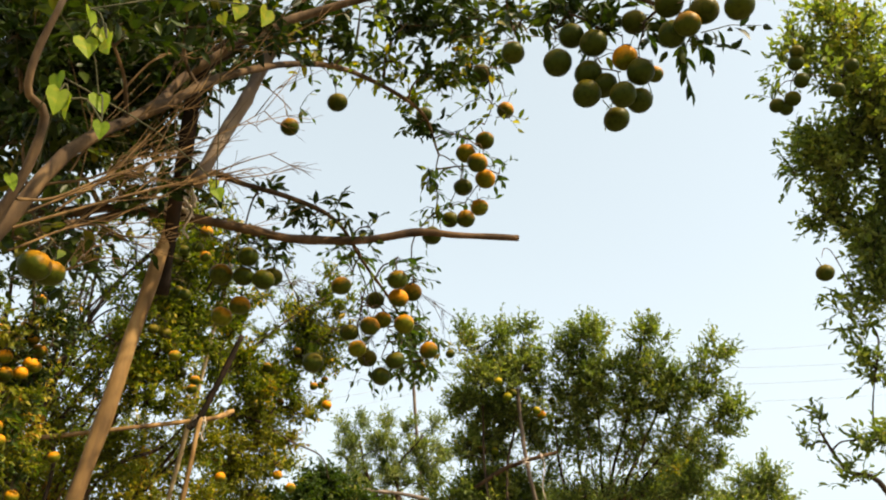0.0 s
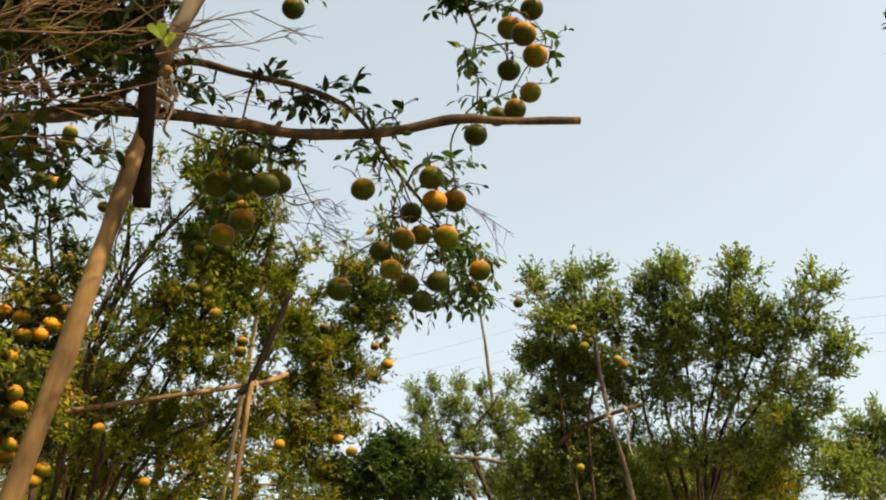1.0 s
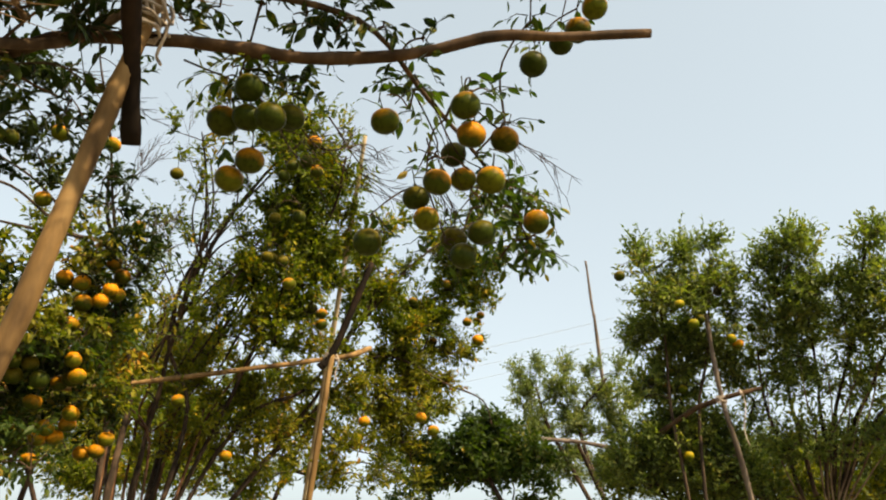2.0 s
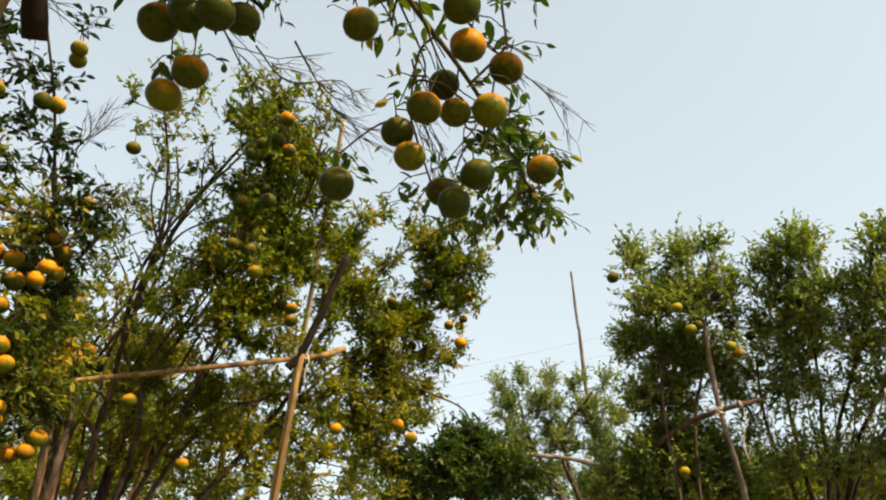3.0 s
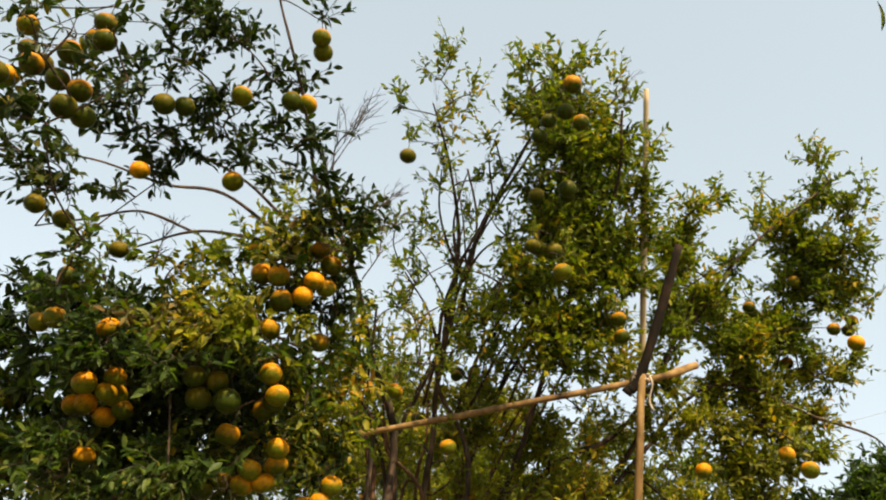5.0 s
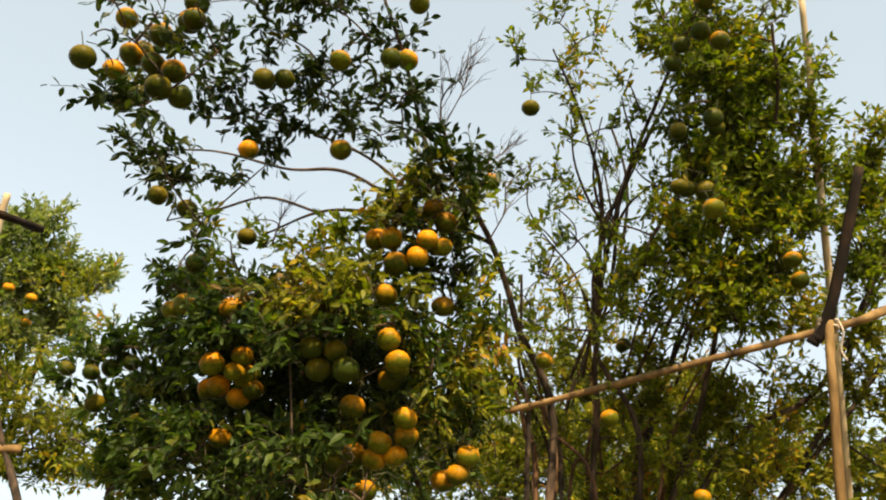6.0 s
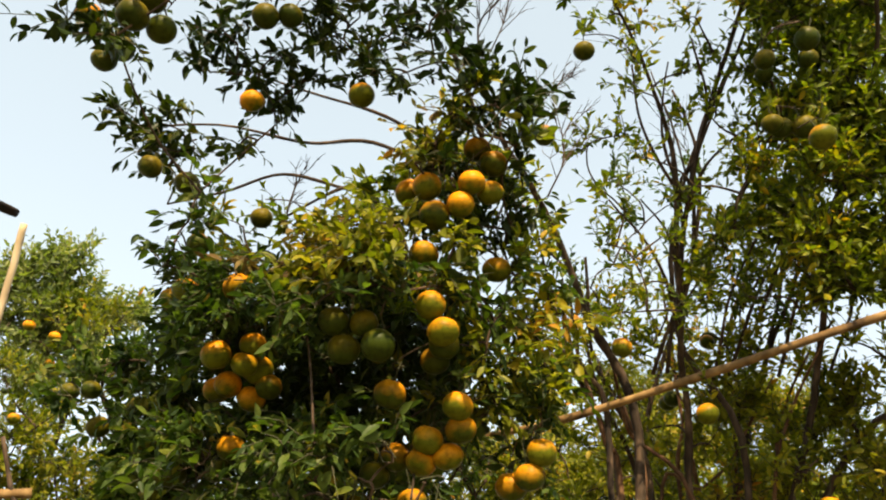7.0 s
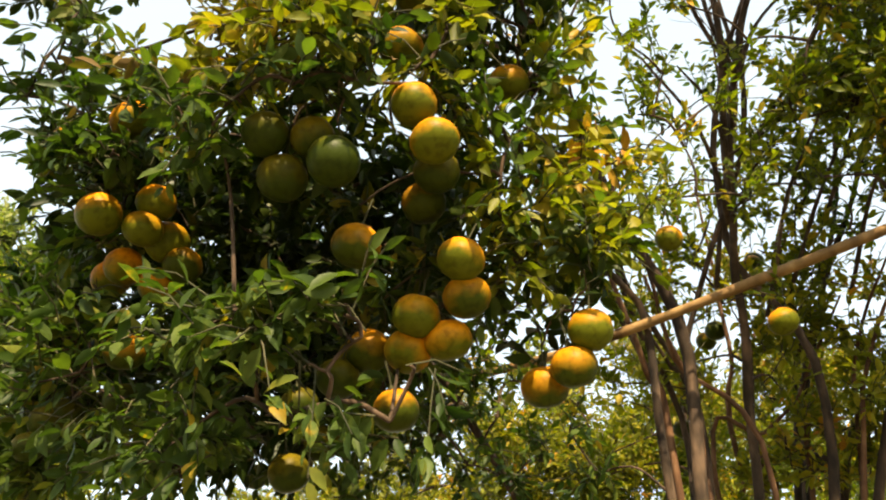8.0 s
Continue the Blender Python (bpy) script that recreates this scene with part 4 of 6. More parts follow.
row_crown = [
    (0.14, 6.51, 3.79, 0.14, 0.19), (0.38, 6.49, 3.83, 0.16, 0.14), (0.61, 6.56, 3.91, 0.13, 0.13),
    (0.27, 6.59, 3.56, 0.25, 0.19), (0.6, 6.67, 3.6, 0.25, 0.25), (0.16, 6.88, 3.34, 0.23, 0.19),
    (0.49, 6.99, 3.3, 0.29, 0.23), (0.3, 7.07, 2.99, 0.29, 0.21), (0.36, 7.19, 2.67, 0.42, 0.21),
    (0.73, 7.12, 3.15, 0.17, 0.21), (0.05, 7.07, 2.41, 0.33, 0.21), (0.52, 7.17, 2.37, 0.33, 0.21),
]
row_low = [
    (0.05, 7.1, 2.5, 0.22, 0.19), (0.23, 7.13, 2.23, 0.23, 0.18), (0.59, 7.22, 2.21, 0.23, 0.18),
    (0.91, 7.3, 2.25, 0.23, 0.2), (0.45, 7, 2.47, 0.19, 0.17), (0.77, 7.08, 2.51, 0.19, 0.19),
    (-0.14, 7.22, 2.23, 0.2, 0.16),
]
row_gold = [
    (1.32, 7.44, 2.26, 0.28, 0.19), (1.63, 7.39, 2.29, 0.28, 0.21), (1.86, 7.22, 2.34, 0.23, 0.23),
    (1.85, 7.3, 2.59, 0.23, 0.21), (1.1, 7.47, 2.31, 0.23, 0.19), (1.96, 7.12, 2.83, 0.14, 0.23),
]
weeping_sprigs = [
    (-2.52, 3.19, 2.71, 0.06, 0.04), (-2.53, 3.2, 2.8, 0.05, 0.03), (-2.52, 3.17, 2.62, 0.06, 0.05),
    (-2.54, 3.16, 2.58, 0.05, 0.03),
]
weeping_gold = [
    (-2.12, 3.44, 2.56, 0.07, 0.04), (-2.06, 3.52, 2.6, 0.06, 0.04), (-2.07, 3.49, 2.5, 0.07, 0.04),
    (-2.03, 3.58, 2.54, 0.05, 0.05), (-2.05, 3.57, 2.48, 0.06, 0.04), (-2.03, 3.7, 2.6, 0.06, 0.05),
    (-2.03, 3.67, 2.52, 0.04, 0.04), (-1.99, 3.61, 2.82, 0.05, 0.05), (-1.93, 3.65, 2.93, 0.03, 0.05),
    (-2.04, 3.63, 2.75, 0.04, 0.03), (-2.06, 3.8, 2.38, 0.05, 0.03), (-2.07, 3.9, 2.36, 0.06, 0.04),
    (-2.07, 3.98, 2.44, 0.05, 0.04), (-2.08, 3.97, 2.3, 0.05, 0.05), (-2.09, 4.06, 2.54, 0.04, 0.04),
    (-2.1, 3.87, 2.28, 0.05, 0.04), (-2.25, 3.41, 2.51, 0.06, 0.04), (-2.18, 3.45, 2.48, 0.06, 0.04),
]
weeping_dry = [
    (-2.14, 3.49, 2.57, 0.06, 0.03), (-2.32, 3.35, 2.55, 0.05, 0.03), (-1.98, 3.65, 2.91, 0.03, 0.06),
    (-2.02, 3.61, 2.83, 0.04, 0.04), (-2.09, 3.56, 2.59, 0.05, 0.03), (-2.23, 3.45, 2.54, 0.06, 0.03),
]
weeping_crown_a = [
    (-2.12, 3.42, 2.39, 0.05, 0.04), (-2.2, 3.37, 2.39, 0.05, 0.04), (-2.06, 3.48, 2.4, 0.05, 0.03),
    (-2.04, 3.57, 2.43, 0.05, 0.03), (-2.22, 3.44, 2.37, 0.05, 0.03), (-2.04, 3.75, 2.48, 0.06, 0.05),
    (-2.05, 3.85, 2.46, 0.06, 0.05), (-2.05, 3.91, 2.6, 0.06, 0.05), (-2.49, 3.27, 2.54, 0.05, 0.04),
    (-2.41, 3.31, 2.55, 0.06, 0.05), (-2.41, 3.31, 2.44, 0.06, 0.04), (-2.59, 3.36, 2.27, 0.05, 0.05),
    (-2.55, 3.41, 2.09, 0.07, 0.05), (-2.56, 3.47, 2.2, 0.05, 0.05), (-2.21, 3.47, 2.1, 0.05, 0.03),
    (-2.19, 3.52, 2.09, 0.05, 0.04), (-2.19, 3.53, 2.1, 0.05, 0.03), (-2.1, 3.6, 2.1, 0.04, 0.03),
]
weeping_crown_b = [
    (-2.25, 3.52, 2.05, 0.07, 0.03), (-2.17, 3.6, 2.05, 0.06, 0.03), (-2.39, 3.45, 2.05, 0.06, 0.03),
    (-2.11, 3.71, 2.06, 0.04, 0.03), (-2.13, 3.64, 2.09, 0.04, 0.03), (-2.08, 3.82, 2.33, 0.04, 0.03),
    (-2.08, 4, 2.36, 0.06, 0.04), (-2.15, 3.87, 2.23, 0.04, 0.04), (-2.13, 4.12, 2.63, 0.04, 0.04),
    (-2.24, 3.58, 2, 0.08, 0.05), (-2.39, 3.49, 1.99, 0.08, 0.05), (-2.17, 3.71, 2, 0.06, 0.05),
    (-2.52, 3.25, 2.46, 0.07, 0.06), (-2.58, 3.32, 2.37, 0.06, 0.06), (-2.6, 3.33, 2.19, 0.08, 0.07),
]
weeping_crown = weeping_crown_a + weeping_crown_b
weeping_flank = [
    (-2.44, 3.32, 2.5, 0.07, 0.05), (-2.78, 3.33, 2.62, 0.08, 0.07), (-2.54, 3.33, 2.44, 0.09, 0.08),
    (-3.04, 3.38, 2.82, 0.08, 0.08), (-2.55, 3.36, 2.12, 0.12, 0.09),
]
propped_screen = [
    (-2.69, 4.94, 3.15, 0.08, 0.08), (-2.68, 5.13, 3.11, 0.1, 0.08), (-2.58, 5.26, 3.21, 0.1, 0.1),
    (-2.45, 5.33, 3.23, 0.1, 0.1), (-2.31, 5.34, 3.32, 0.1, 0.12), (-2.44, 5.52, 3.16, 0.1, 0.1),
    (-2.34, 5.56, 3.18, 0.1, 0.1), (-2.58, 5.5, 3.07, 0.13, 0.08), (-2.72, 5.4, 3.08, 0.13, 0.08),
    (-2.78, 5.14, 2.99, 0.1, 0.08), (-2.75, 4.86, 3, 0.07, 0.07),
]
row_fill = [
    (0.9, 7.13, 3.23, 0.14, 0.18), (1.01, 7.27, 3, 0.14, 0.18), (0.84, 7.22, 2.82, 0.14, 0.18),
    (1.14, 7.22, 3.15, 0.12, 0.17), (0.19, 6.93, 2.63, 0.19, 0.15), (0.4, 7.01, 2.72, 0.15, 0.15),
    (0.13, 6.82, 2.9, 0.15, 0.15), (0.21, 7, 2.48, 0.19, 0.13), (0.61, 7.17, 2.61, 0.18, 0.15),
    (0.77, 7.3, 2.38, 0.2, 0.15), (0.06, 7.02, 2.32, 0.16, 0.11), (0.32, 7.12, 2.29, 0.16, 0.11),
    (1.36, 7.01, 3.43, 0.14, 0.18), (1.93, 6.95, 3.16, 0.1, 0.18),
]
weeping_ridge = [
    (-2.86, 3.42, 2.95, 0.1, 0.08), (-2.83, 3.55, 2.98, 0.1, 0.08), (-2.73, 3.65, 2.95, 0.1, 0.07),
    (-2.68, 3.76, 3.03, 0.1, 0.08), (-2.59, 3.85, 3.08, 0.1, 0.08), (-2.43, 3.86, 3.11, 0.08, 0.08),
    (-2.83, 3.47, 2.82, 0.1, 0.08), (-2.73, 3.61, 2.85, 0.1, 0.07), (-2.31, 3.9, 3.13, 0.07, 0.08),
    (-2.48, 3.87, 3, 0.09, 0.07), (-2.56, 3.69, 2.84, 0.09, 0.06),
]
propped_skirt = [
    (-1.88, 6.22, 2.83, 0.15, 0.12), (-1.75, 6.4, 2.74, 0.15, 0.13), (-1.8, 6.32, 2.53, 0.17, 0.14),
    (-1.67, 6.58, 2.52, 0.15, 0.15), (-1.9, 6.2, 2.28, 0.16, 0.14), (-1.75, 6.47, 2.27, 0.18, 0.14),
    (-1.55, 6.58, 2.72, 0.11, 0.11), (-1.54, 6.73, 2.5, 0.13, 0.13), (-1.98, 6.12, 2.58, 0.14, 0.14),
    (-1.59, 6.42, 2.9, 0.08, 0.08), (-1.51, 6.76, 2.3, 0.13, 0.13),
]
propped_depth = [
    (-2.53, 5.42, 2.92, 0.15, 0.14), (-2.67, 5.39, 2.7, 0.15, 0.14), (-2.44, 5.54, 2.65, 0.15, 0.14),
    (-2.26, 5.68, 2.96, 0.14, 0.14), (-2.1, 5.81, 2.76, 0.14, 0.14), (-2.3, 5.76, 2.53, 0.16, 0.13),
    (-2.52, 5.54, 2.36, 0.17, 0.13), (-2.7, 5.31, 2.4, 0.15, 0.13), (-2.17, 5.96, 2.34, 0.16, 0.14),
    (-2.86, 4.22, 3.63, 0.13, 0.14), (-2.78, 4.39, 3.45, 0.13, 0.14), (-2.89, 4.21, 3.32, 0.12, 0.14),
]
weeping_core = [
    (-2.68, 3.73, 2.78, 0.08, 0.08), (-2.73, 3.84, 2.75, 0.08, 0.08), (-2.85, 3.73, 2.64, 0.08, 0.08),
    (-2.85, 3.84, 2.67, 0.08, 0.08), (-2.75, 3.91, 2.68, 0.08, 0.08), (-2.59, 3.92, 2.71, 0.07, 0.07),
    (-2.59, 4.01, 2.65, 0.06, 0.06), (-2.71, 3.99, 2.58, 0.08, 0.07), (-2.86, 3.94, 2.58, 0.08, 0.07),
    (-2.8, 3.65, 2.74, 0.08, 0.08), (-2.56, 4.05, 2.54, 0.05, 0.06), (-2.62, 4.06, 2.45, 0.05, 0.05),
]
near_shade = [
    (-1.19, 2.1, 2.6, 0.08, 0.07), (-1.14, 2.21, 2.69, 0.08, 0.06), (-1.21, 2.23, 2.55, 0.09, 0.06),
    (-1.09, 2.36, 2.69, 0.08, 0.07), (-0.97, 2.16, 2.72, 0.06, 0.05), (-1.08, 2.08, 2.76, 0.07, 0.06),
    (-1.14, 1.96, 2.67, 0.08, 0.06), (-1.02, 2.17, 2.87, 0.07, 0.06), (-0.81, 2.06, 3, 0.05, 0.04),
    (-0.91, 2.06, 3.1, 0.06, 0.05), (-0.75, 2.09, 3.16, 0.06, 0.05),
]
weeping_hem = [
    (-2.65, 4.14, 2.28, 0.05, 0.04), (-2.71, 4.27, 2.26, 0.05, 0.05), (-2.77, 4.23, 2.16, 0.06, 0.05),
    (-2.72, 4.36, 2.37, 0.05, 0.04), (-2.82, 4.49, 2.22, 0.06, 0.04), (-2.83, 4.59, 2.32, 0.06, 0.05),
    (-2.71, 4.11, 2.19, 0.05, 0.04), (-2.8, 4.37, 2.14, 0.06, 0.04), (-2.81, 4.66, 2.21, 0.06, 0.04),
    (-2.62, 4.01, 2.25, 0.04, 0.04),
]
near_cluster = [
    (-0.24, 2.65, 2.6, 0.03, 0.03), (-0.2, 2.72, 2.61, 0.03, 0.03), (-0.16, 2.8, 2.6, 0.03, 0.03),
    (-0.11, 2.87, 2.61, 0.03, 0.03), (-0.1, 2.91, 2.56, 0.03, 0.03), (-0.08, 2.95, 2.5, 0.03, 0.03),
    (-0.15, 2.85, 2.54, 0.03, 0.03), (-0.19, 2.76, 2.56, 0.03, 0.03), (-0.04, 2.97, 2.57, 0.03, 0.03),
    (-0.28, 2.85, 2.48, 0.03, 0.03), (-0.28, 2.66, 2.56, 0.03, 0.03), (-0.06, 3.01, 2.51, 0.03, 0.03),
]
propped_base = [
    (-2.4, 5.63, 2.82, 0.12, 0.11), (-2.29, 5.86, 2.67, 0.13, 0.11), (-2.37, 5.86, 2.44, 0.14, 0.11),
    (-2.15, 6, 2.89, 0.12, 0.11), (-2.13, 6.08, 2.56, 0.13, 0.11), (-1.99, 6.3, 2.39, 0.15, 0.1),
    (-1.77, 6.26, 2.97, 0.11, 0.1), (-1.65, 6.47, 2.75, 0.12, 0.1), (-1.76, 6.37, 2.49, 0.13, 0.11),
    (-2.51, 5.63, 2.57, 0.12, 0.11), (-1.53, 6.67, 2.53, 0.11, 0.11), (-1.94, 6.23, 2.79, 0.12, 0.11),
]
propped_sprays = [
    (-2.28, 5.34, 3.31, 0.09, 0.09), (-2.26, 5.45, 3.17, 0.09, 0.09), (-2.12, 5.47, 3.26, 0.08, 0.09),
    (-2.42, 5.35, 3.17, 0.08, 0.08), (-2.31, 5.6, 3.08, 0.08, 0.08), (-2.45, 5.53, 3.06, 0.08, 0.08),
    (-2.36, 5.17, 3.29, 0.06, 0.07), (-2.48, 5.15, 3.09, 0.06, 0.07),
]
side_crown = [
    (1.99, 3.32, 4.34, 0.26, 0.18), (1.82, 3.37, 4.22, 0.16, 0.08), (2.11, 3.45, 4.09, 0.2, 0.23),
    (1.87, 3.64, 3.8, 0.19, 0.14), (2.08, 3.67, 3.78, 0.26, 0.26), (1.98, 3.76, 3.5, 0.16, 0.16),
    (2.14, 3.74, 3.36, 0.19, 0.26), (2.04, 3.82, 3.03, 0.14, 0.16), (2.05, 3.8, 2.71, 0.12, 0.18),
    (1.98, 3.81, 2.39, 0.12, 0.18), (2.39, 3.49, 3.97, 0.27, 0.54), (2.45, 3.82, 3.33, 0.3, 0.5),
]
side_low = [
    (1.72, 3.93, 2.39, 0.1, 0.07), (1.82, 3.91, 2.28, 0.13, 0.07), (1.78, 3.87, 2.51, 0.04, 0.07),
    (1.9, 3.88, 2.22, 0.12, 0.09),
]
row_crown_two = [
    (1.16, 6.61, 3.87, 0.25, 0.16), (1.02, 6.7, 3.68, 0.2, 0.2), (1.3, 6.69, 3.57, 0.23, 0.23),
    (1.13, 6.88, 3.37, 0.28, 0.28), (1.69, 6.5, 3.84, 0.18, 0.16), (1.67, 6.6, 3.56, 0.25, 0.25),
    (1.86, 6.72, 3.37, 0.23, 0.25), (1.54, 6.81, 3.32, 0.23, 0.23), (2.17, 6.41, 3.68, 0.16, 0.16),
    (2.07, 6.53, 3.43, 0.2, 0.2), (2.3, 6.52, 3.19, 0.18, 0.16), (2.18, 6.69, 3.12, 0.16, 0.16),
]
row_sparse = [
    (1.19, 6.96, 3.02, 0.28, 0.23), (1.57, 7, 2.97, 0.28, 0.23), (1.9, 6.8, 2.99, 0.28, 0.23),
    (2.11, 6.77, 2.85, 0.23, 0.18), (1.14, 7.05, 2.61, 0.32, 0.23), (1.62, 6.96, 2.58, 0.32, 0.23),
    (1.99, 6.86, 2.55, 0.28, 0.23), (2.31, 7, 2.35, 0.28, 0.19),
]
far_crown = [
    (-1.25, 9.48, 3.75, 0.13, 0.14), (-1.03, 9.49, 3.83, 0.14, 0.14), (-0.78, 9.73, 3.84, 0.15, 0.14),
    (-0.47, 9.77, 3.8, 0.15, 0.14), (-0.19, 9.87, 3.88, 0.13, 0.16), (-1.2, 9.54, 3.51, 0.21, 0.2),
    (-0.82, 9.69, 3.55, 0.23, 0.2), (-0.39, 9.83, 3.56, 0.23, 0.22), (-0.13, 10.06, 3.53, 0.17, 0.22),
    (-1.1, 9.62, 3.18, 0.25, 0.23), (-0.68, 9.77, 3.22, 0.25, 0.23), (-0.27, 10.01, 3.21, 0.23, 0.23),
    (-1.24, 9.66, 2.77, 0.25, 0.25), (-0.83, 9.82, 2.81, 0.27, 0.25), (-0.42, 9.96, 2.78, 0.26, 0.26),
]
dark_crown = [
    (-1.26, 6.95, 2.6, 0.23, 0.14), (-1.45, 6.91, 2.49, 0.2, 0.12), (-1.04, 7.18, 2.74, 0.24, 0.16),
    (-0.88, 7.35, 2.57, 0.29, 0.16), (-1.17, 7.2, 2.44, 0.32, 0.12),
]
far_side_crown = [
    (3.28, 8.9, 3.04, 0.25, 0.22), (3.06, 9.02, 2.8, 0.28, 0.22), (3.46, 9.08, 2.85, 0.26, 0.26),
    (3.2, 9.01, 2.53, 0.38, 0.25),
]
back_crown = [
    (-6.25, 3.14, 4.16, 0.27, 0.18), (-6.11, 2.94, 3.99, 0.22, 0.17), (-6.31, 3.4, 3.95, 0.27, 0.22),
    (-6.22, 3.08, 3.68, 0.3, 0.26), (-6.28, 3.65, 3.93, 0.18, 0.2), (-6.33, 3.43, 3.57, 0.31, 0.22),
    (-6.17, 2.84, 3.85, 0.17, 0.26), (-6.13, 3.11, 3.3, 0.25, 0.21),
]
back_sparse = [
    (-6, 3.21, 2.98, 0.24, 0.2), (-5.87, 3.24, 2.61, 0.23, 0.23), (-5.81, 3.55, 2.73, 0.27, 0.23),
    (-5.42, 3.71, 2.44, 0.29, 0.14), (-5.68, 3.46, 2.39, 0.26, 0.15), (-6.09, 3.2, 3.8, 0.2, 0.2),
]
low_crown = [
    (-3.4, 3.2, 2.56, 0.13, 0.08), (-3.45, 3.14, 2.45, 0.11, 0.09), (-3.42, 3.32, 2.44, 0.11, 0.1),
    (-3.45, 3.25, 2.35, 0.11, 0.09), (-3.34, 3.38, 2.28, 0.11, 0.11), (-3.37, 3.34, 2.15, 0.13, 0.11),
    (-3.14, 3.47, 2.11, 0.1, 0.1), (-3.63, 3.28, 2.66, 0.1, 0.08), (-3.35, 3.36, 2.62, 0.09, 0.11),
]
hedge_crown_a = [
    (-2.71, 8.26, 3.13, 0.29, 0.2), (-3.06, 8.13, 2.97, 0.34, 0.2), (-3.47, 7.9, 3.02, 0.34, 0.24),
    (-3.87, 7.67, 2.93, 0.34, 0.24), (-2.45, 8.6, 3.06, 0.3, 0.2), (-4.13, 7.24, 2.85, 0.33, 0.24),
    (-3.3, 8.14, 3.36, 0.3, 0.2), (-4.41, 7.03, 2.76, 0.28, 0.19), (-3.63, 7.74, 3.27, 0.29, 0.2),
    (-3.56, 6.68, 2.33, 0.34, 0.2), (-3, 7.01, 2.31, 0.34, 0.2), (-2.68, 7.38, 2.43, 0.3, 0.2),
    (-3.99, 6.38, 2.27, 0.34, 0.2), (-1.79, 7.72, 2.4, 0.25, 0.2), (-3.42, 6.99, 2.5, 0.3, 0.2),
    (-1.85, 8.77, 2.67, 0.31, 0.16), (-2.29, 8.52, 2.7, 0.31, 0.21), (-5.23, 6.2, 2.5, 0.39, 0.2),
    (-4.86, 6.59, 2.6, 0.39, 0.2),
]
hedge_crown_b = [
    (-4.46, 6.97, 2.62, 0.39, 0.2), (-4.81, 7.24, 3.04, 0.39, 0.2), (-4.27, 7.69, 3.09, 0.39, 0.2),
    (-4.31, 6.73, 2.38, 0.39, 0.2), (-3.87, 7.06, 2.43, 0.39, 0.2),
]
hedge_crown = hedge_crown_a + hedge_crown_b
rear_crown_a = [
    (-4.96, 7.45, 3.73, 0.29, 0.25), (-5.27, 7.28, 3.46, 0.33, 0.25), (-5.57, 6.91, 3.56, 0.29, 0.29),
    (-5.65, 6.68, 3.79, 0.25, 0.25), (-4.81, 7.96, 3.46, 0.39, 0.3), (-4.38, 8.19, 3.63, 0.35, 0.35),
    (-5.41, 6.99, 3.09, 0.36, 0.2), (-5.01, 7.65, 3.11, 0.38, 0.21), (-4.46, 8.3, 3.16, 0.35, 0.26),
    (-5.79, 6.46, 3.21, 0.28, 0.24), (-6.07, 6.09, 3.1, 0.28, 0.2), (-6.48, 5.78, 3.06, 0.25, 0.17),
    (-6.04, 5.03, 2.64, 0.41, 0.23), (-5.74, 5.55, 2.72, 0.41, 0.23), (-5.37, 6.07, 2.84, 0.41, 0.23),
    (-4.92, 6.58, 2.96, 0.41, 0.23), (-5.05, 6.17, 3.08, 0.33, 0.29), (-4.77, 6.57, 2.96, 0.38, 0.25),
    (-4.39, 6.87, 3.2, 0.33, 0.25),
]
rear_crown_b = [
    (-5.85, 6.22, 3.5, 0.32, 0.28), (-5.49, 6.61, 3.01, 0.35, 0.23), (-5.07, 7.26, 3.9, 0.29, 0.25),
    (-4.97, 7.57, 3.43, 0.33, 0.29), (-6.15, 5.85, 3.28, 0.28, 0.24), (-4.53, 8.01, 3.8, 0.35, 0.26),
    (-6.46, 5.34, 3.03, 0.36, 0.2),
]
rear_crown = rear_crown_a + rear_crown_b
thicket_crown = [
    (1.16, 9.33, 2.77, 0.36, 0.3), (1.67, 9.26, 2.8, 0.36, 0.3), (2.16, 9.16, 2.82, 0.36, 0.3),
    (2.47, 9.04, 3.1, 0.3, 0.3), (1.33, 9.35, 2.45, 0.42, 0.24), (1.91, 9.26, 2.43, 0.42, 0.24),
    (2.38, 9.15, 2.51, 0.3, 0.36), (0.88, 9.38, 2.57, 0.3, 0.3),
]
propped_low = [
    (-2.87, 5.11, 2.55, 0.26, 0.2), (-2.63, 5.37, 2.77, 0.27, 0.2), (-2.32, 5.61, 2.65, 0.3, 0.2),
    (-2.14, 5.77, 2.41, 0.3, 0.2), (-1.86, 6.04, 2.81, 0.28, 0.17), (-1.62, 6.4, 2.66, 0.29, 0.22),
    (-2.64, 5.33, 2.34, 0.29, 0.16), (-2.75, 4.76, 2.69, 0.18, 0.18), (-2.4, 5.62, 2.34, 0.3, 0.17),
    (-1.87, 6.11, 2.46, 0.28, 0.17), (-1.54, 6.45, 2.99, 0.26, 0.18), (-1.27, 6.59, 3.2, 0.15, 0.11),
]
near_pole_leaves = [
    (-0.71, 2.34, 2.89, 0.08, 0.04), (-0.59, 2.33, 2.87, 0.08, 0.03), (-0.5, 2.38, 2.86, 0.08, 0.05),
    (-0.4, 2.37, 2.82, 0.07, 0.05), (-0.31, 2.4, 2.81, 0.07, 0.04), (-0.24, 2.47, 2.82, 0.04, 0.02),
    (-0.63, 2.35, 2.71, 0.06, 0.04), (-0.56, 2.45, 2.73, 0.06, 0.03), (-0.76, 2.29, 2.82, 0.05, 0.04),
]
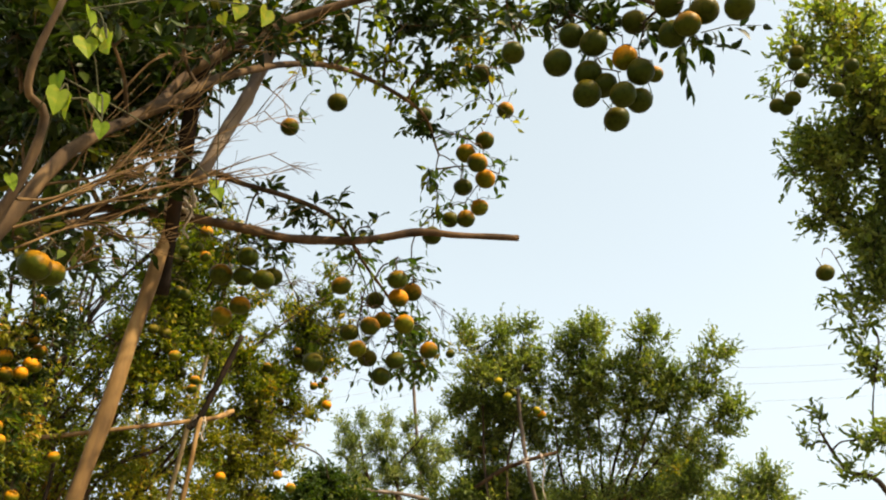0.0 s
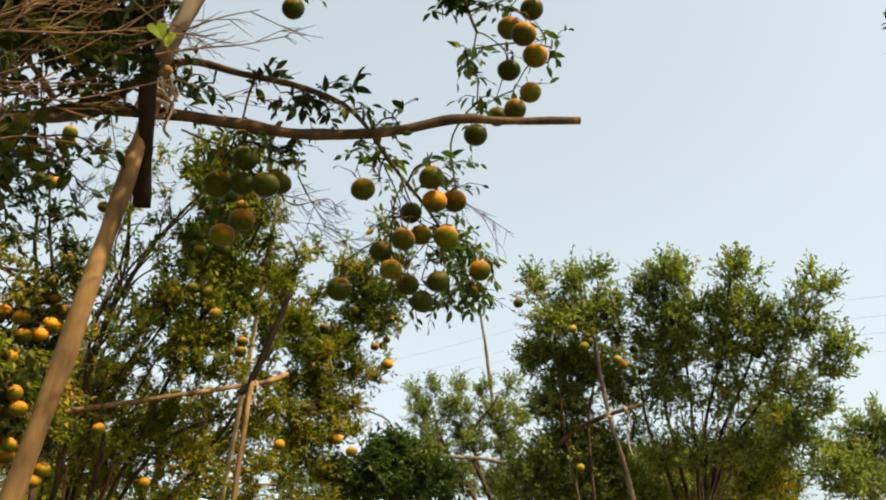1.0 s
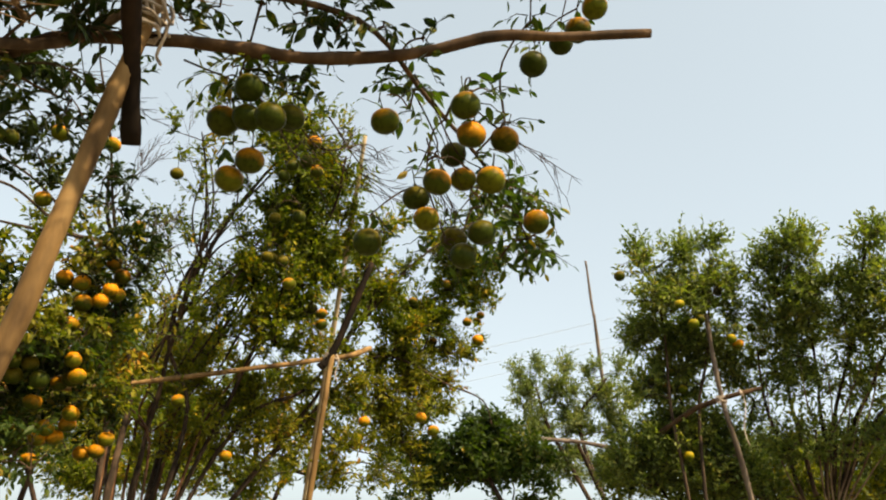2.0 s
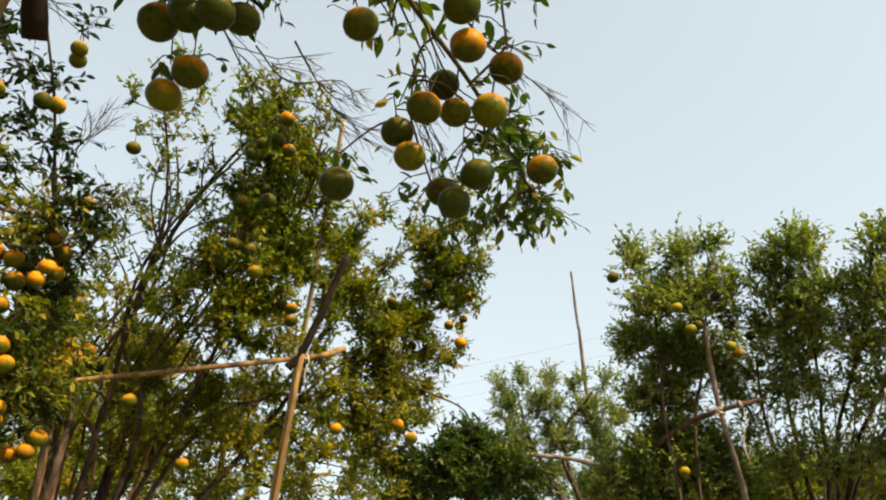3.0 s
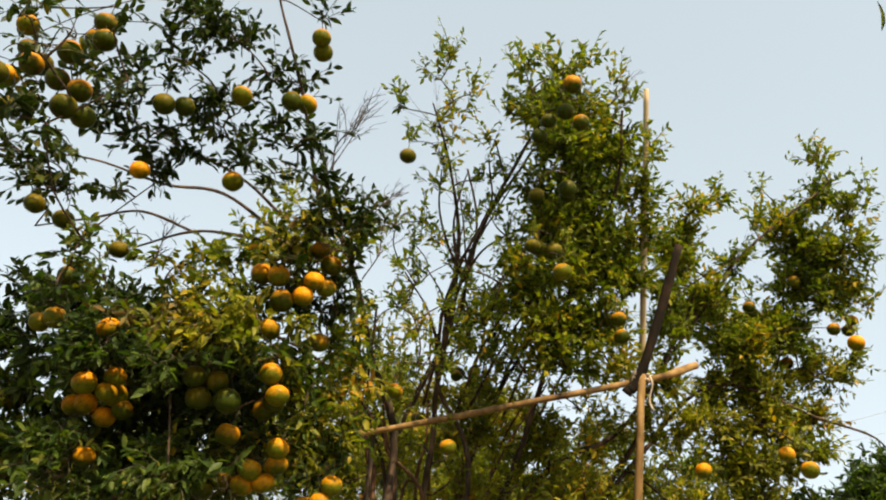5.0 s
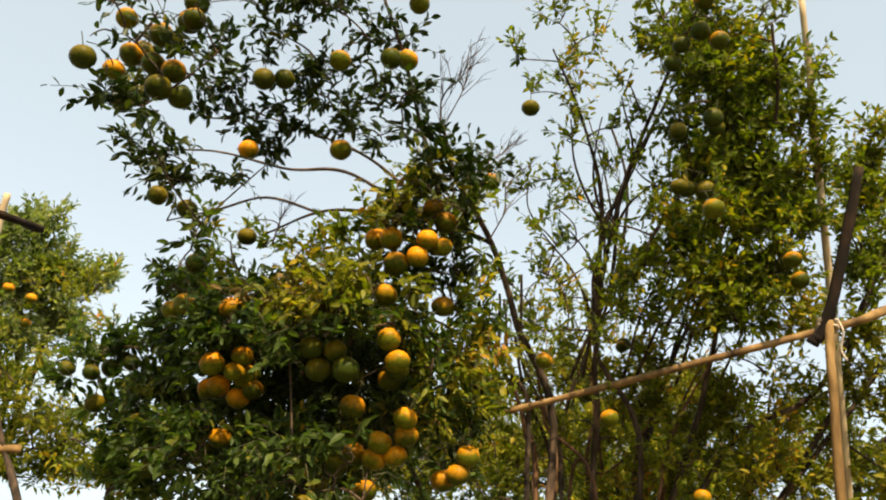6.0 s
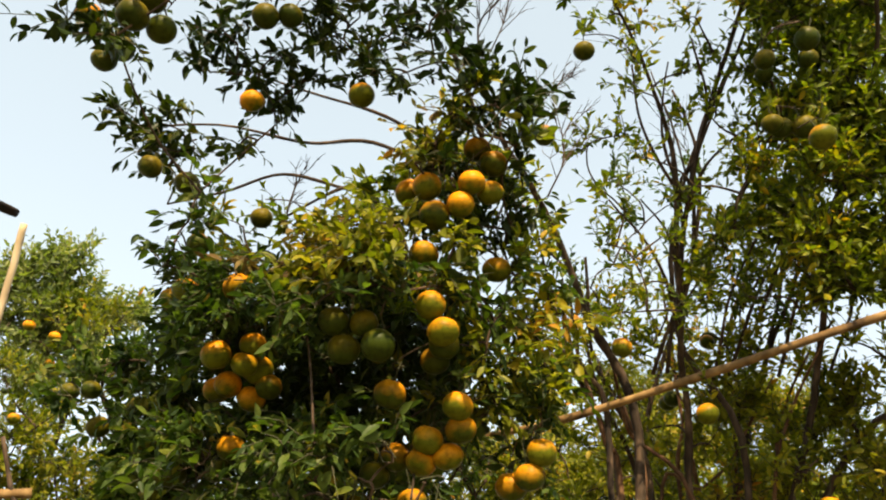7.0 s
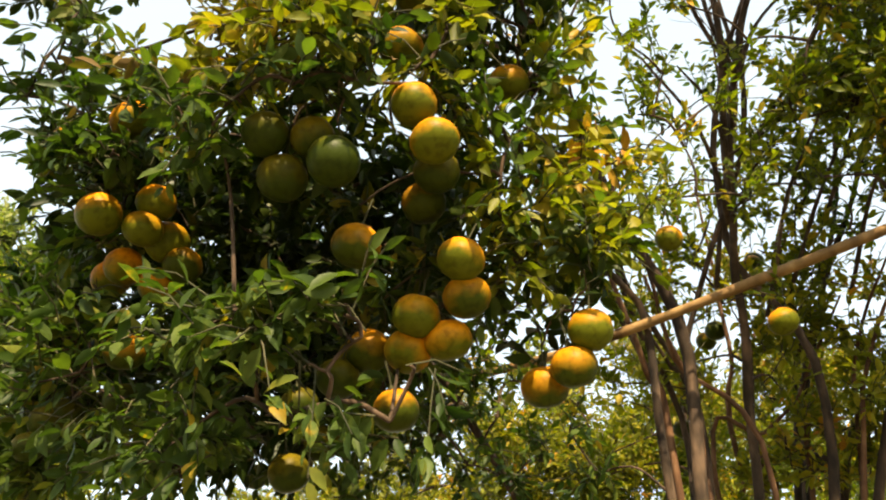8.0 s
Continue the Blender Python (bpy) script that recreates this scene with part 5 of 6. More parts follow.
propped_front = [
    (-2.65, 5.43, 2.29, 0.15, 0.08), (-2.79, 5.35, 2.26, 0.11, 0.06), (-2.58, 5.55, 2.43, 0.08, 0.1),
    (-2.34, 5.43, 2.48, 0.16, 0.11), (-2.16, 5.5, 2.36, 0.14, 0.09), (-2.38, 5.32, 2.44, 0.12, 0.09),
    (-2.83, 5.6, 2.55, 0.08, 0.06), (-2.69, 5.29, 2.58, 0.15, 0.15), (-2.27, 5.56, 2.7, 0.15, 0.15),
    (-2.06, 5.54, 2.44, 0.14, 0.12), (-3.12, 5.43, 2.41, 0.15, 0.08), (-3.25, 5.17, 2.4, 0.12, 0.08),
    (-2.65, 5.65, 2.7, 0.1, 0.13),
]
near_mid = [
    (-0.15, 2.24, 3.32, 0.12, 0.08), (0.02, 2.37, 3.33, 0.1, 0.09), (-0.38, 2.05, 3.2, 0.11, 0.06),
    (0.14, 2.3, 3.42, 0.1, 0.08), (-0.24, 1.97, 3.31, 0.11, 0.05), (0.26, 1.92, 3.23, 0.09, 0.07),
    (-0.1, 2.45, 3.29, 0.08, 0.07), (0.18, 2.47, 3.35, 0.06, 0.08), (-0.49, 1.94, 3.13, 0.09, 0.07),
]

# ---- ground ----
def make_ground():
    n, reach = 60, 1500.0
    axis = [math.copysign(abs(i / n) ** 3, i) * reach for i in range(-n, n + 1)]
    verts = [(x, y, 0.06 * noise.noise(Vector((x * 0.5, y * 0.5, 0))) - 0.03 if abs(x) < 80 and abs(y) < 80 else 0.0) for y in axis for x in axis]
    w = 2 * n + 1
    faces = [(j * w + i, j * w + i + 1, (j + 1) * w + i + 1, (j + 1) * w + i) for j in range(2 * n) for i in range(2 * n)]
    tagged(mesh_object("ground", verts, faces, ground_material()), "dry brown orchard soil with patchy grass", "ground", kind="structure")


make_ground()

# ---- trees of the orchard ----
TREES = "citrus trees of the orchard"
near_tree = thing("orange_tree", (-1.25, 1.3, 0), "overhanging orange tree with dead twigs and drooping fruit sprays", "tree", TREES)
grow(near_tree, [
    ([(-1.25, 1.3, 0), (-1.2, 1.32, 0.7), (-1.1, 1.35, 1.5)], 0.085, 0.06),
    ([(-1.1, 1.35, 1.5), (-0.8, 1.4, 2.31), (-0.67, 1.58, 2.66), (-0.63, 1.7, 2.87), (-0.41, 1.85, 3.18)], 0.0165, 0.008),
    ([(-1.1, 1.35, 1.5), (-0.73, 1.29, 2.34), (-0.71, 1.22, 2.47), (-0.67, 1.18, 2.63)], 0.0095, 0.006),
    ([(-0.67, 1.58, 2.66), (-0.54, 1.73, 2.88), (-0.33, 2.07, 3.17), (-0.08, 2.45, 3.29), (-0.01, 2.59, 3.18)], 0.013, 0.004),
    ([(-0.63, 1.7, 2.87), (-0.34, 1.81, 3.17), (0.14, 1.85, 3.32), (0.46, 1.7, 3.13), (0.61, 1.64, 3)], 0.014, 0.006),
    ([(-1.01, 1.97, 2.57), (-0.96, 2.18, 2.73), (-0.8, 2.27, 2.92), (-0.62, 2.31, 2.89), (-0.37, 2.38, 2.82), (-0.25, 2.58, 2.72), (-0.11, 2.96, 2.61)], 0.014, 0.004),
], [(near_crown, leaf_shaded, 3, 0.055, 0.2, 0.15, 5, 10), (near_pole_leaves, leaf_shaded, 11, 0.048, 0.3, 0.1, 3, 6), (near_shade, leaf_shaded, 3, 0.05, 0.2, 0.13, 4, 8), (near_mid, leaf_olive, 5, 0.045, 0.3, 0.12, 4, 6), (near_cluster, leaf_mid, 30, 0.042, 0.4, 0.07, 3, 5), (near_sprays, leaf_mid, 19, 0.044, 0.45, 0.09, 3, 4)], near_fruit, 11, near_bark, open_side=(0.15, -0.9, -0.45), parts_box=((-0.75, 2.0, 2.2), (0.3, 3.1, 2.9)), fine=2)

propped_tree = thing("orange_tree", (-2.85, 5.3, 0), "tall upright orange tree held up by poles", "tree", TREES)
grow(propped_tree, [
    ([(-2.85, 5.3, 0), (-2.86, 5.3, 0.6), (-2.78, 5.25, 1.3)], 0.09, 0.07),
    ([(-2.78, 5.25, 1.3), (-2.76, 5.2, 1.9), (-2.71, 5.17, 2.37), (-2.62, 5.1, 2.66), (-2.5, 4.97, 2.92), (-2.28, 4.88, 3.44), (-1.91, 4.75, 3.81), (-1.6, 4.58, 3.91)], 0.01872, 0.006),
    ([(-2.47, 4.95, 3.02), (-2.25, 4.75, 3.46), (-2.15, 4.55, 3.65), (-2.04, 4.26, 3.82)], 0.012, 0.0036),
    ([(-2.78, 5.25, 1.3), (-2.33, 5.44, 2.69), (-2.03, 5.3, 3.23), (-1.65, 5.14, 3.68), (-1.47, 4.9, 3.96)], 0.01498, 0.006),
    ([(-2.78, 5.25, 1.3), (-2.12, 5.95, 2.6), (-1.8, 5.93, 3.18), (-1.38, 6.07, 3.74), (-0.97, 6.31, 4.16)], 0.01591, 0.0048),
    ([(-2.78, 5.25, 1.3), (-2.06, 5.97, 2.63), (-1.68, 6.23, 3.1), (-1.3, 6.62, 2.99), (-1.08, 6.9, 2.92), (-1.01, 6.96, 2.73)], 0.0131, 0.0036),
    ([(-2.78, 5.25, 1.3), (-3.13, 5.37, 2.58), (-2.79, 5.38, 3.35), (-2.59, 5.3, 3.81), (-2.54, 5.13, 4.15)], 0.01248, 0.006),
    ([(-2.78, 5.25, 1.3), (-3.0, 5.81, 2.5), (-2.9, 5.81, 2.84), (-2.89, 5.71, 3.15), (-2.7, 5.73, 3.55)], 0.0156, 0.006),
    ([(-2.78, 5.25, 1.3), (-2.89, 5.62, 2.44), (-2.75, 5.69, 2.87), (-2.57, 5.75, 3.44), (-2.43, 5.64, 3.88)], 0.01404, 0.006),
    ([(-2.78, 5.25, 1.3), (-2.72, 5.63, 2.39), (-2.55, 5.76, 2.71), (-2.34, 5.81, 3.14)], 0.01404, 0.006),
    ([(-2.78, 5.25, 1.3), (-2.52, 5.28, 2.44), (-2.6, 5.07, 2.95), (-2.35, 4.91, 3.44), (-1.9, 4.82, 3.86)], 0.0156, 0.006),
    ([(-2.78, 5.25, 1.3), (-2.38, 5.61, 2.49), (-2.06, 5.84, 2.78), (-1.77, 5.96, 3.21), (-1.44, 6.03, 3.64)], 0.0156, 0.006),
    ([(-2.78, 5.25, 1.3), (-2.84, 5.7, 2.7), (-2.54, 5.73, 3.3), (-2.24, 5.7, 3.77)], 0.01404, 0.0072),
], [(skirt(-2.8, 5.25, 1.42, 0.5, 28), leaf_mid, 0.45, 0.055, 0.15, 0.17, 5, 10), (propped_crown, leaf_olive, 6.0, 0.046, 0.1, 0.14, 5, 10), (propped_gold, leaf_sunny, 5.0, 0.046, 0.2, 0.14, 5, 10), (propped_inner, leaf_sunny, 1.8, 0.044, 0.0, 0.15, 5, 9), (propped_under, leaf_sunny, 0.8, 0.044, 0.0, 0.15, 5, 9), (propped_haze, leaf_mid, 2.6, 0.042, 0.0, 0.14, 4, 9), (propped_low, leaf_sunny, 0.8, 0.048, 0.1, 0.15, 5, 10), (propped_front, leaf_sunny, 1.3, 0.048, 0.0, 0.15, 5, 10), (propped_depth, leaf_sunny, 1.0, 0.046, 0.0, 0.15, 5, 10), (propped_base, leaf_sunny, 1.5, 0.046, 0.0, 0.15, 5, 10), (propped_skirt, leaf_sunny, 1.8, 0.048, 0.1, 0.15, 5, 10), (propped_sprays, leaf_olive, 1.8, 0.042, 0.0, 0.14, 4, 9), (propped_screen, leaf_olive, 2.2, 0.042, 0.0, 0.14, 4, 9), (propped_sparse, leaf_olive, 3.0, 0.04, 0.0, 0.13, 4, 9)], propped_fruit, 12, open_side=(0.55, -0.8, -0.35))

weeping_tree = thing("orange_tree", (-2.7, 4.78, 0), "dense weeping orange tree loaded with ripe fruit", "tree", TREES)
grow(weeping_tree, [
    ([(-2.7, 4.78, 0), (-2.72, 4.76, 0.7), (-2.7, 4.8, 1.3)], 0.08, 0.06),
    ([(-2.7, 4.8, 1.3), (-2.63, 4.85, 2.52), (-2.61, 4.62, 2.91), (-2.55, 4.41, 3.19), (-2.38, 4.1, 3.27), (-2.3, 3.92, 3.44)], 0.021, 0.0072),
    ([(-2.55, 4.41, 3.19), (-2.54, 3.99, 3.19), (-2.68, 3.75, 3.31), (-2.77, 3.56, 3.28), (-2.83, 3.26, 3.26), (-2.91, 3, 3.18)], 0.0096, 0.003),
    ([(-2.51, 3.97, 3.24), (-2.57, 3.77, 3.34), (-2.66, 3.55, 3.4), (-2.7, 3.29, 3.41)], 0.008, 0.003),
    ([(-2.68, 3.7, 3.1), (-2.77, 3.49, 3.13), (-2.86, 3.34, 3.05), (-2.88, 3.18, 2.95)], 0.006, 0.003),
    ([(-2.03, 3.77, 2.94), (-2.02, 3.68, 3.15), (-2.01, 3.59, 3.33), (-1.99, 3.48, 3.52), (-1.98, 3.38, 3.67), (-1.94, 3.26, 3.84)], 0.0085, 0.003),
    ([(-2.5, 4.24, 3.22), (-2.56, 3.8, 3.11), (-2.69, 3.67, 3.1), (-2.85, 3.53, 3.02)], 0.0096, 0.0036),
    ([(-2.7, 4.8, 1.3), (-2.64, 4.72, 2.46), (-2.62, 4.62, 2.68), (-2.64, 4.32, 2.8), (-2.6, 3.93, 2.81)], 0.0132, 0.0048),
    ([(-2.7, 4.8, 1.2), (-2.8, 4.91, 2.32), (-2.78, 4.81, 2.59), (-2.77, 4.67, 2.83), (-2.69, 4.57, 3.06)], 0.011, 0.006),
    ([(-2.7, 4.8, 1.2), (-2.79, 5.06, 2.34), (-2.79, 4.91, 2.69), (-2.78, 4.8, 2.87), (-2.67, 4.67, 3.18)], 0.011, 0.006),
    ([(-2.7, 4.8, 1.2), (-2.89, 5.1, 2.36), (-2.81, 4.87, 2.68), (-2.76, 4.74, 2.93)], 0.011, 0.007),
    ([(-2.7, 4.8, 1.3), (-2.82, 4.55, 1.9), (-2.9, 4.3, 2.35), (-2.88, 4.05, 2.5), (-2.87, 3.78, 2.5)], 0.0156, 0.0048),
], [(skirt(-2.72, 4.7, 1.42, 0.5, 31), leaf_mid, 0.45, 0.055, 0.15, 0.17, 5, 10), (weeping_far, leaf_shaded, 2.2, 0.06, 0.3, 0.14, 5, 9), (weeping_back, leaf_shaded, 5.5, 0.055, 0.35, 0.13, 5, 9), (weeping_core, leaf_shaded, 5, 0.06, 0.35, 0.13, 5, 9), (weeping_heart, leaf_shaded, 6, 0.055, 0.35, 0.13, 5, 9), (weeping_flank, leaf_mid, 4, 0.05, 0.3, 0.12, 5, 9), (weeping_crown, leaf_mid, 14, 0.047, 0.35, 0.11, 5, 9), (weeping_low, leaf_mid, 10, 0.048, 0.35, 0.11, 5, 9), (weeping_shoulder, leaf_olive, 7, 0.045, 0.3, 0.11, 5, 8), (weeping_gold, leaf_sunny, 17, 0.044, 0.45, 0.11, 5, 9), (weeping_dry, leaf_dry, 8, 0.042, 0.5, 0.12, 5, 8), (weeping_hem, leaf_mid, 2.2, 0.044, 0.3, 0.12, 4, 8), (weeping_ridge, leaf_olive, 3.4, 0.046, 0.2, 0.12, 5, 9), (weeping_sprigs, leaf_mid, 1.1, 0.046, 0.25, 0.11, 4, 8), (weeping_tip, leaf_shaded, 7, 0.048, 0.3, 0.1, 5, 8), (weeping_arm, leaf_shaded, 3.0, 0.048, 0.2, 0.11, 5, 7), (weeping_top, leaf_shaded, 5.0, 0.048, 0.2, 0.12, 5, 8)], weeping_fruit, 13, open_side=(0.82, -0.5, -0.35), parts_box=((-2.4, 3.3, 1.9), (-1.8, 3.9, 2.5)), fine=2)

side_tree = thing("orange_tree", (2.4, 4.3, 0), "tall leafy green orange tree", "tree", TREES)
grow(side_tree, [
    ([(2.4, 4.3, 0), (2.4, 4.3, 0.8), (2.38, 4.28, 1.5)], 0.08, 0.06),
    ([(2.38, 4.28, 1.5), (2.37, 3.92, 3.22), (2.21, 3.57, 4.03), (2.05, 3.35, 4.44)], 0.04, 0.01),
    ([(2.38, 4.28, 1.5), (2.09, 4.02, 2.19), (1.9, 3.98, 2.29), (1.77, 3.89, 2.46)], 0.018, 0.005),
], [(skirt(2.4, 4.3, 1.42, 0.5, 28), leaf_row, 0.45, 0.055, 0.15, 0.17, 5, 10), (side_crown, leaf_row, 3.2, 0.05, 0.1, 0.15, 5, 10), (side_low, leaf_row, 1.8, 0.045, 0.0, 0.13, 4, 8)], side_fruit, 14)

row_tree = thing("orange_tree", (0.55, 6.7, 0), "upright green orange tree with a prop pole", "tree", TREES)
grow(row_tree, [
    ([(0.55, 6.75, 0), (0.55, 6.75, 0.6), (0.5, 6.8, 1.2)], 0.08, 0.06),
    ([(0.5, 6.8, 1.2), (0.31, 6.78, 2.6), (0.28, 6.84, 3.23), (0.25, 6.6, 3.66)], 0.015, 0.006),
    ([(0.5, 6.8, 1.2), (0.46, 6.78, 2.6), (0.56, 6.84, 3.21), (0.61, 6.65, 3.78)], 0.015, 0.006),
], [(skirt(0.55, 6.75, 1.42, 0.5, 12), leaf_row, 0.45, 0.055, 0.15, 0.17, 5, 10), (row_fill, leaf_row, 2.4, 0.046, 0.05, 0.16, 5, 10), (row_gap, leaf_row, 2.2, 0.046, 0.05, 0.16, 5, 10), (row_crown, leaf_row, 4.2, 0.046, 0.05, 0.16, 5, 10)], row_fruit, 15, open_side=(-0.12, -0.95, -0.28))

second_row_tree = thing("orange_tree", (1.75, 7.1, 0), "bushy orange tree with bare lower limbs", "tree", TREES)
grow(second_row_tree, [
    ([(1.75, 7.1, 0), (1.6, 7.12, 0.7), (1.29, 7.32, 1.87)], 0.07, 0.05),
    ([(1.29, 7.32, 1.87), (1.09, 7.26, 2.41), (0.94, 7.1, 2.88), (0.91, 7.01, 3.28)], 0.018, 0.006),
    ([(1.29, 7.32, 1.87), (1.17, 7.32, 2.66), (1.12, 7.24, 3.07), (1.12, 7.01, 3.53)], 0.018, 0.006),
    ([(1.29, 7.32, 1.87), (1.3, 7.18, 2.71), (1.28, 7.01, 3.09), (1.24, 6.76, 3.62)], 0.018, 0.006),
    ([(1.29, 7.32, 1.87), (1.36, 7.19, 2.59), (1.41, 7.02, 2.92), (1.54, 6.78, 3.35), (1.6, 6.54, 3.72)], 0.018, 0.006),
    ([(1.29, 7.32, 1.87), (1.46, 7.17, 2.62), (1.62, 6.97, 2.98), (1.75, 6.74, 3.32), (1.79, 6.53, 3.62)], 0.018, 0.006),
    ([(1.29, 7.32, 1.87), (1.41, 7.22, 2.35), (1.59, 7.03, 2.71), (1.84, 6.9, 3.03), (1.96, 6.67, 3.36)], 0.018, 0.006),
], [(skirt(1.75, 7.1, 1.42, 0.5, 24), leaf_row, 0.45, 0.055, 0.15, 0.17, 5, 10), (row_crown_two, leaf_row, 3.6, 0.046, 0.05, 0.16, 5, 10), (row_low, leaf_row, 1.6, 0.05, 0.0, 0.17, 5, 10), (row_gold, leaf_sunny, 1.0, 0.05, 0.0, 0.17, 5, 10), (row_sparse, leaf_row, 1.6, 0.046, 0.0, 0.17, 5, 10)], [], 16)

far_tree = thing("orange_tree", (0.0, 9.8, 0), "hazy green orange tree farther down the row", "tree", TREES)
grow(far_tree, [
    ([(0.0, 9.8, 0), (0.0, 9.8, 0.8), (0.0, 9.8, 1.5)], 0.08, 0.06),
    ([(0.0, 9.8, 1.5), (-0.92, 9.66, 3.12), (-1.07, 9.54, 3.6)], 0.03, 0.01),
    ([(0.0, 9.8, 1.5), (-0.55, 9.14, 2.8), (-0.57, 8.92, 2.91)], 0.03, 0.01),
    ([(0.0, 9.8, 1.5), (-0.63, 9.79, 3.13), (-0.33, 9.6, 3.7)], 0.03, 0.01),
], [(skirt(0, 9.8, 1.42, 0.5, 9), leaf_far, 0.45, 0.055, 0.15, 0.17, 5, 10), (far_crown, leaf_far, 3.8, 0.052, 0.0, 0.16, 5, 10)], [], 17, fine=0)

dark_tree = thing("orange_tree", (-0.6, 6.9, 0), "small dark green orange tree between the rows", "tree", TREES)
grow(dark_tree, [
    ([(-0.6, 6.9, 0), (-0.6, 6.9, 0.8), (-0.58, 6.9, 1.5)], 0.06, 0.04),
    ([(-0.58, 6.9, 1.5), (-1.11, 7.11, 2.47), (-1.26, 6.95, 2.6)], 0.02, 0.008),
], [(skirt(-0.6, 6.9, 1.42, 0.5, 12), leaf_mid, 0.45, 0.055, 0.15, 0.17, 5, 10), (dark_low, leaf_mid, 1.6, 0.06, 0.2, 0.15, 5, 10), (dark_crown, leaf_mid, 4.0, 0.06, 0.2, 0.15, 5, 10)], [], 18)

far_side_tree = thing("orange_tree", (4.0, 9.0, 0), "distant orange tree with a low rounded crown", "tree", TREES)
grow(far_side_tree, [
    ([(4.0, 9.0, 0), (4.0, 9.0, 0.8), (4.0, 9.0, 1.5)], 0.07, 0.05),
    ([(4.0, 9.0, 1.5), (3.2, 9.01, 2.53), (3.27, 8.92, 2.99)], 0.025, 0.01),
], [(skirt(4, 9, 1.42, 0.5, 49), leaf_far, 0.45, 0.055, 0.15, 0.17, 5, 10), (far_side_crown, leaf_far, 2, 0.07, 0.0, 0.2, 5, 10)], [], 19, fine=0)

back_tree = thing("orange_tree", (-6.7, 3.3, 0), "distant orange tree with a few yellow fruits", "tree", TREES)
grow(back_tree, [
    ([(-6.7, 3.3, 0), (-6.7, 3.3, 0.8), (-6.7, 3.3, 1.5)], 0.08, 0.06),
    ([(-6.7, 3.3, 1.5), (-6.35, 3.27, 3.23), (-6.17, 2.98, 3.85)], 0.03, 0.01),
    ([(-6.7, 3.3, 1.5), (-6.42, 3.41, 3.29), (-6.31, 3.32, 3.97)], 0.03, 0.01),
], [(skirt(-6.7, 3.3, 1.42, 0.5, 70), leaf_mid, 0.45, 0.055, 0.15, 0.17, 5, 10), (back_crown, leaf_far, 2.4, 0.065, 0.05, 0.17, 5, 10), (back_fill, leaf_sunny, 1.3, 0.06, 0.1, 0.17, 5, 10), (back_sparse, leaf_olive, 1.6, 0.06, 0.0, 0.17, 5, 10)], back_fruit, 20, open_side=(0.97, -0.1, -0.3), fine=0)

low_tree = thing("orange_tree", (-3.9, 3.5, 0), "low dark orange tree with clustered green fruit", "tree", TREES)
grow(low_tree, [
    ([(-3.9, 3.5, 0), (-3.9, 3.5, 0.7), (-3.85, 3.5, 1.3)], 0.06, 0.045),
    ([(-3.85, 3.5, 1.3), (-4.42, 3.18, 2.19), (-4.5, 3.11, 2.34), (-4.47, 3.02, 2.55)], 0.02, 0.008),
    ([(-3.85, 3.5, 1.3), (-3.56, 3.39, 2.23), (-3.52, 3.22, 2.53)], 0.025, 0.008),
], [(skirt(-3.9, 3.5, 1.42, 0.5, 42), leaf_mid, 0.45, 0.055, 0.15, 0.17, 5, 10), (low_crown, leaf_mid, 3, 0.06, 0.2, 0.14, 5, 10)], low_fruit, 21, open_side=(0.97, -0.1, -0.25))

hedge_tree = thing("orange_tree", (-3.6, 8.2, 0), "sunlit yellow-green orange tree in the row behind", "tree", TREES)
grow(hedge_tree, [
    ([(-3.6, 8.2, 0), (-3.6, 8.2, 0.8), (-3.6, 8.2, 1.6)], 0.08, 0.06),
    ([(-3.6, 8.2, 1.6), (-3.47, 7.92, 2.93), (-3.63, 7.74, 3.27)], 0.03, 0.01),
    ([(-3.6, 8.2, 1.6), (-3.06, 8.14, 2.93), (-2.79, 8.19, 3.26)], 0.03, 0.01),
], [(skirt(-3.6, 8.2, 1.42, 0.5, 44), leaf_mid, 0.45, 0.055, 0.15, 0.17, 5, 10), (hedge_crown, leaf_olive, 1.6, 0.06, 0.1, 0.17, 5, 10)], [], 22, fine=0)

rear_tree = thing("orange_tree", (-5.6, 7.4, 0), "pale leafy orange tree seen through the row", "tree", TREES)
grow(rear_tree, [
    ([(-5.6, 7.4, 0), (-5.6, 7.4, 0.8), (-5.6, 7.4, 1.6)], 0.08, 0.06),
    ([(-5.6, 7.4, 1.6), (-5.21, 7.37, 3.38), (-4.93, 7.43, 3.81)], 0.03, 0.01),
    ([(-5.6, 7.4, 1.6), (-5.63, 6.95, 3.33), (-5.62, 6.76, 3.71)], 0.03, 0.01),
], [(skirt(-5.6, 7.4, 1.42, 0.5, 63), leaf_far, 0.45, 0.055, 0.15, 0.17, 5, 10), (rear_crown, leaf_sunny, 1.5, 0.06, 0.1, 0.17, 5, 10)], [], 23, fine=0)


# ---- poles, ropes, bare twigs ----
POLES = "wooden prop poles in the orchard"


def pole(name, points, r0, r1, mat, label, rough=0.35, sides=10):
    """A rough round pole with a few knots."""
    line = smooth_line(points, 10)
    base = thing(name, line[0], label, "pole", POLES)
    rng = random.Random(len(label) * 7 + int(abs(line[-1].x) * 100))
    knots = [rng.random() for _ in range(4)]
    radii = []
    for i in range(len(line)):
        s = i / (len(line) - 1)
        radii.append((r0 + (r1 - r0) * s) * (1 + sum(0.16 * math.exp(-((s - k) / 0.018) ** 2) for k in knots)))
    wob = [p + Vector((noise.noise(p * 2.3), noise.noise(p * 2.3 + Vector((5, 2, 8))), noise.noise(p * 2.3 + Vector((1, 9, 4))))) * r0 * 0.35 for p in line]
    t = Tubes()
    t.add(wob, radii, sides, rough=rough)
    t.out("shaft", mat, base)
    return base


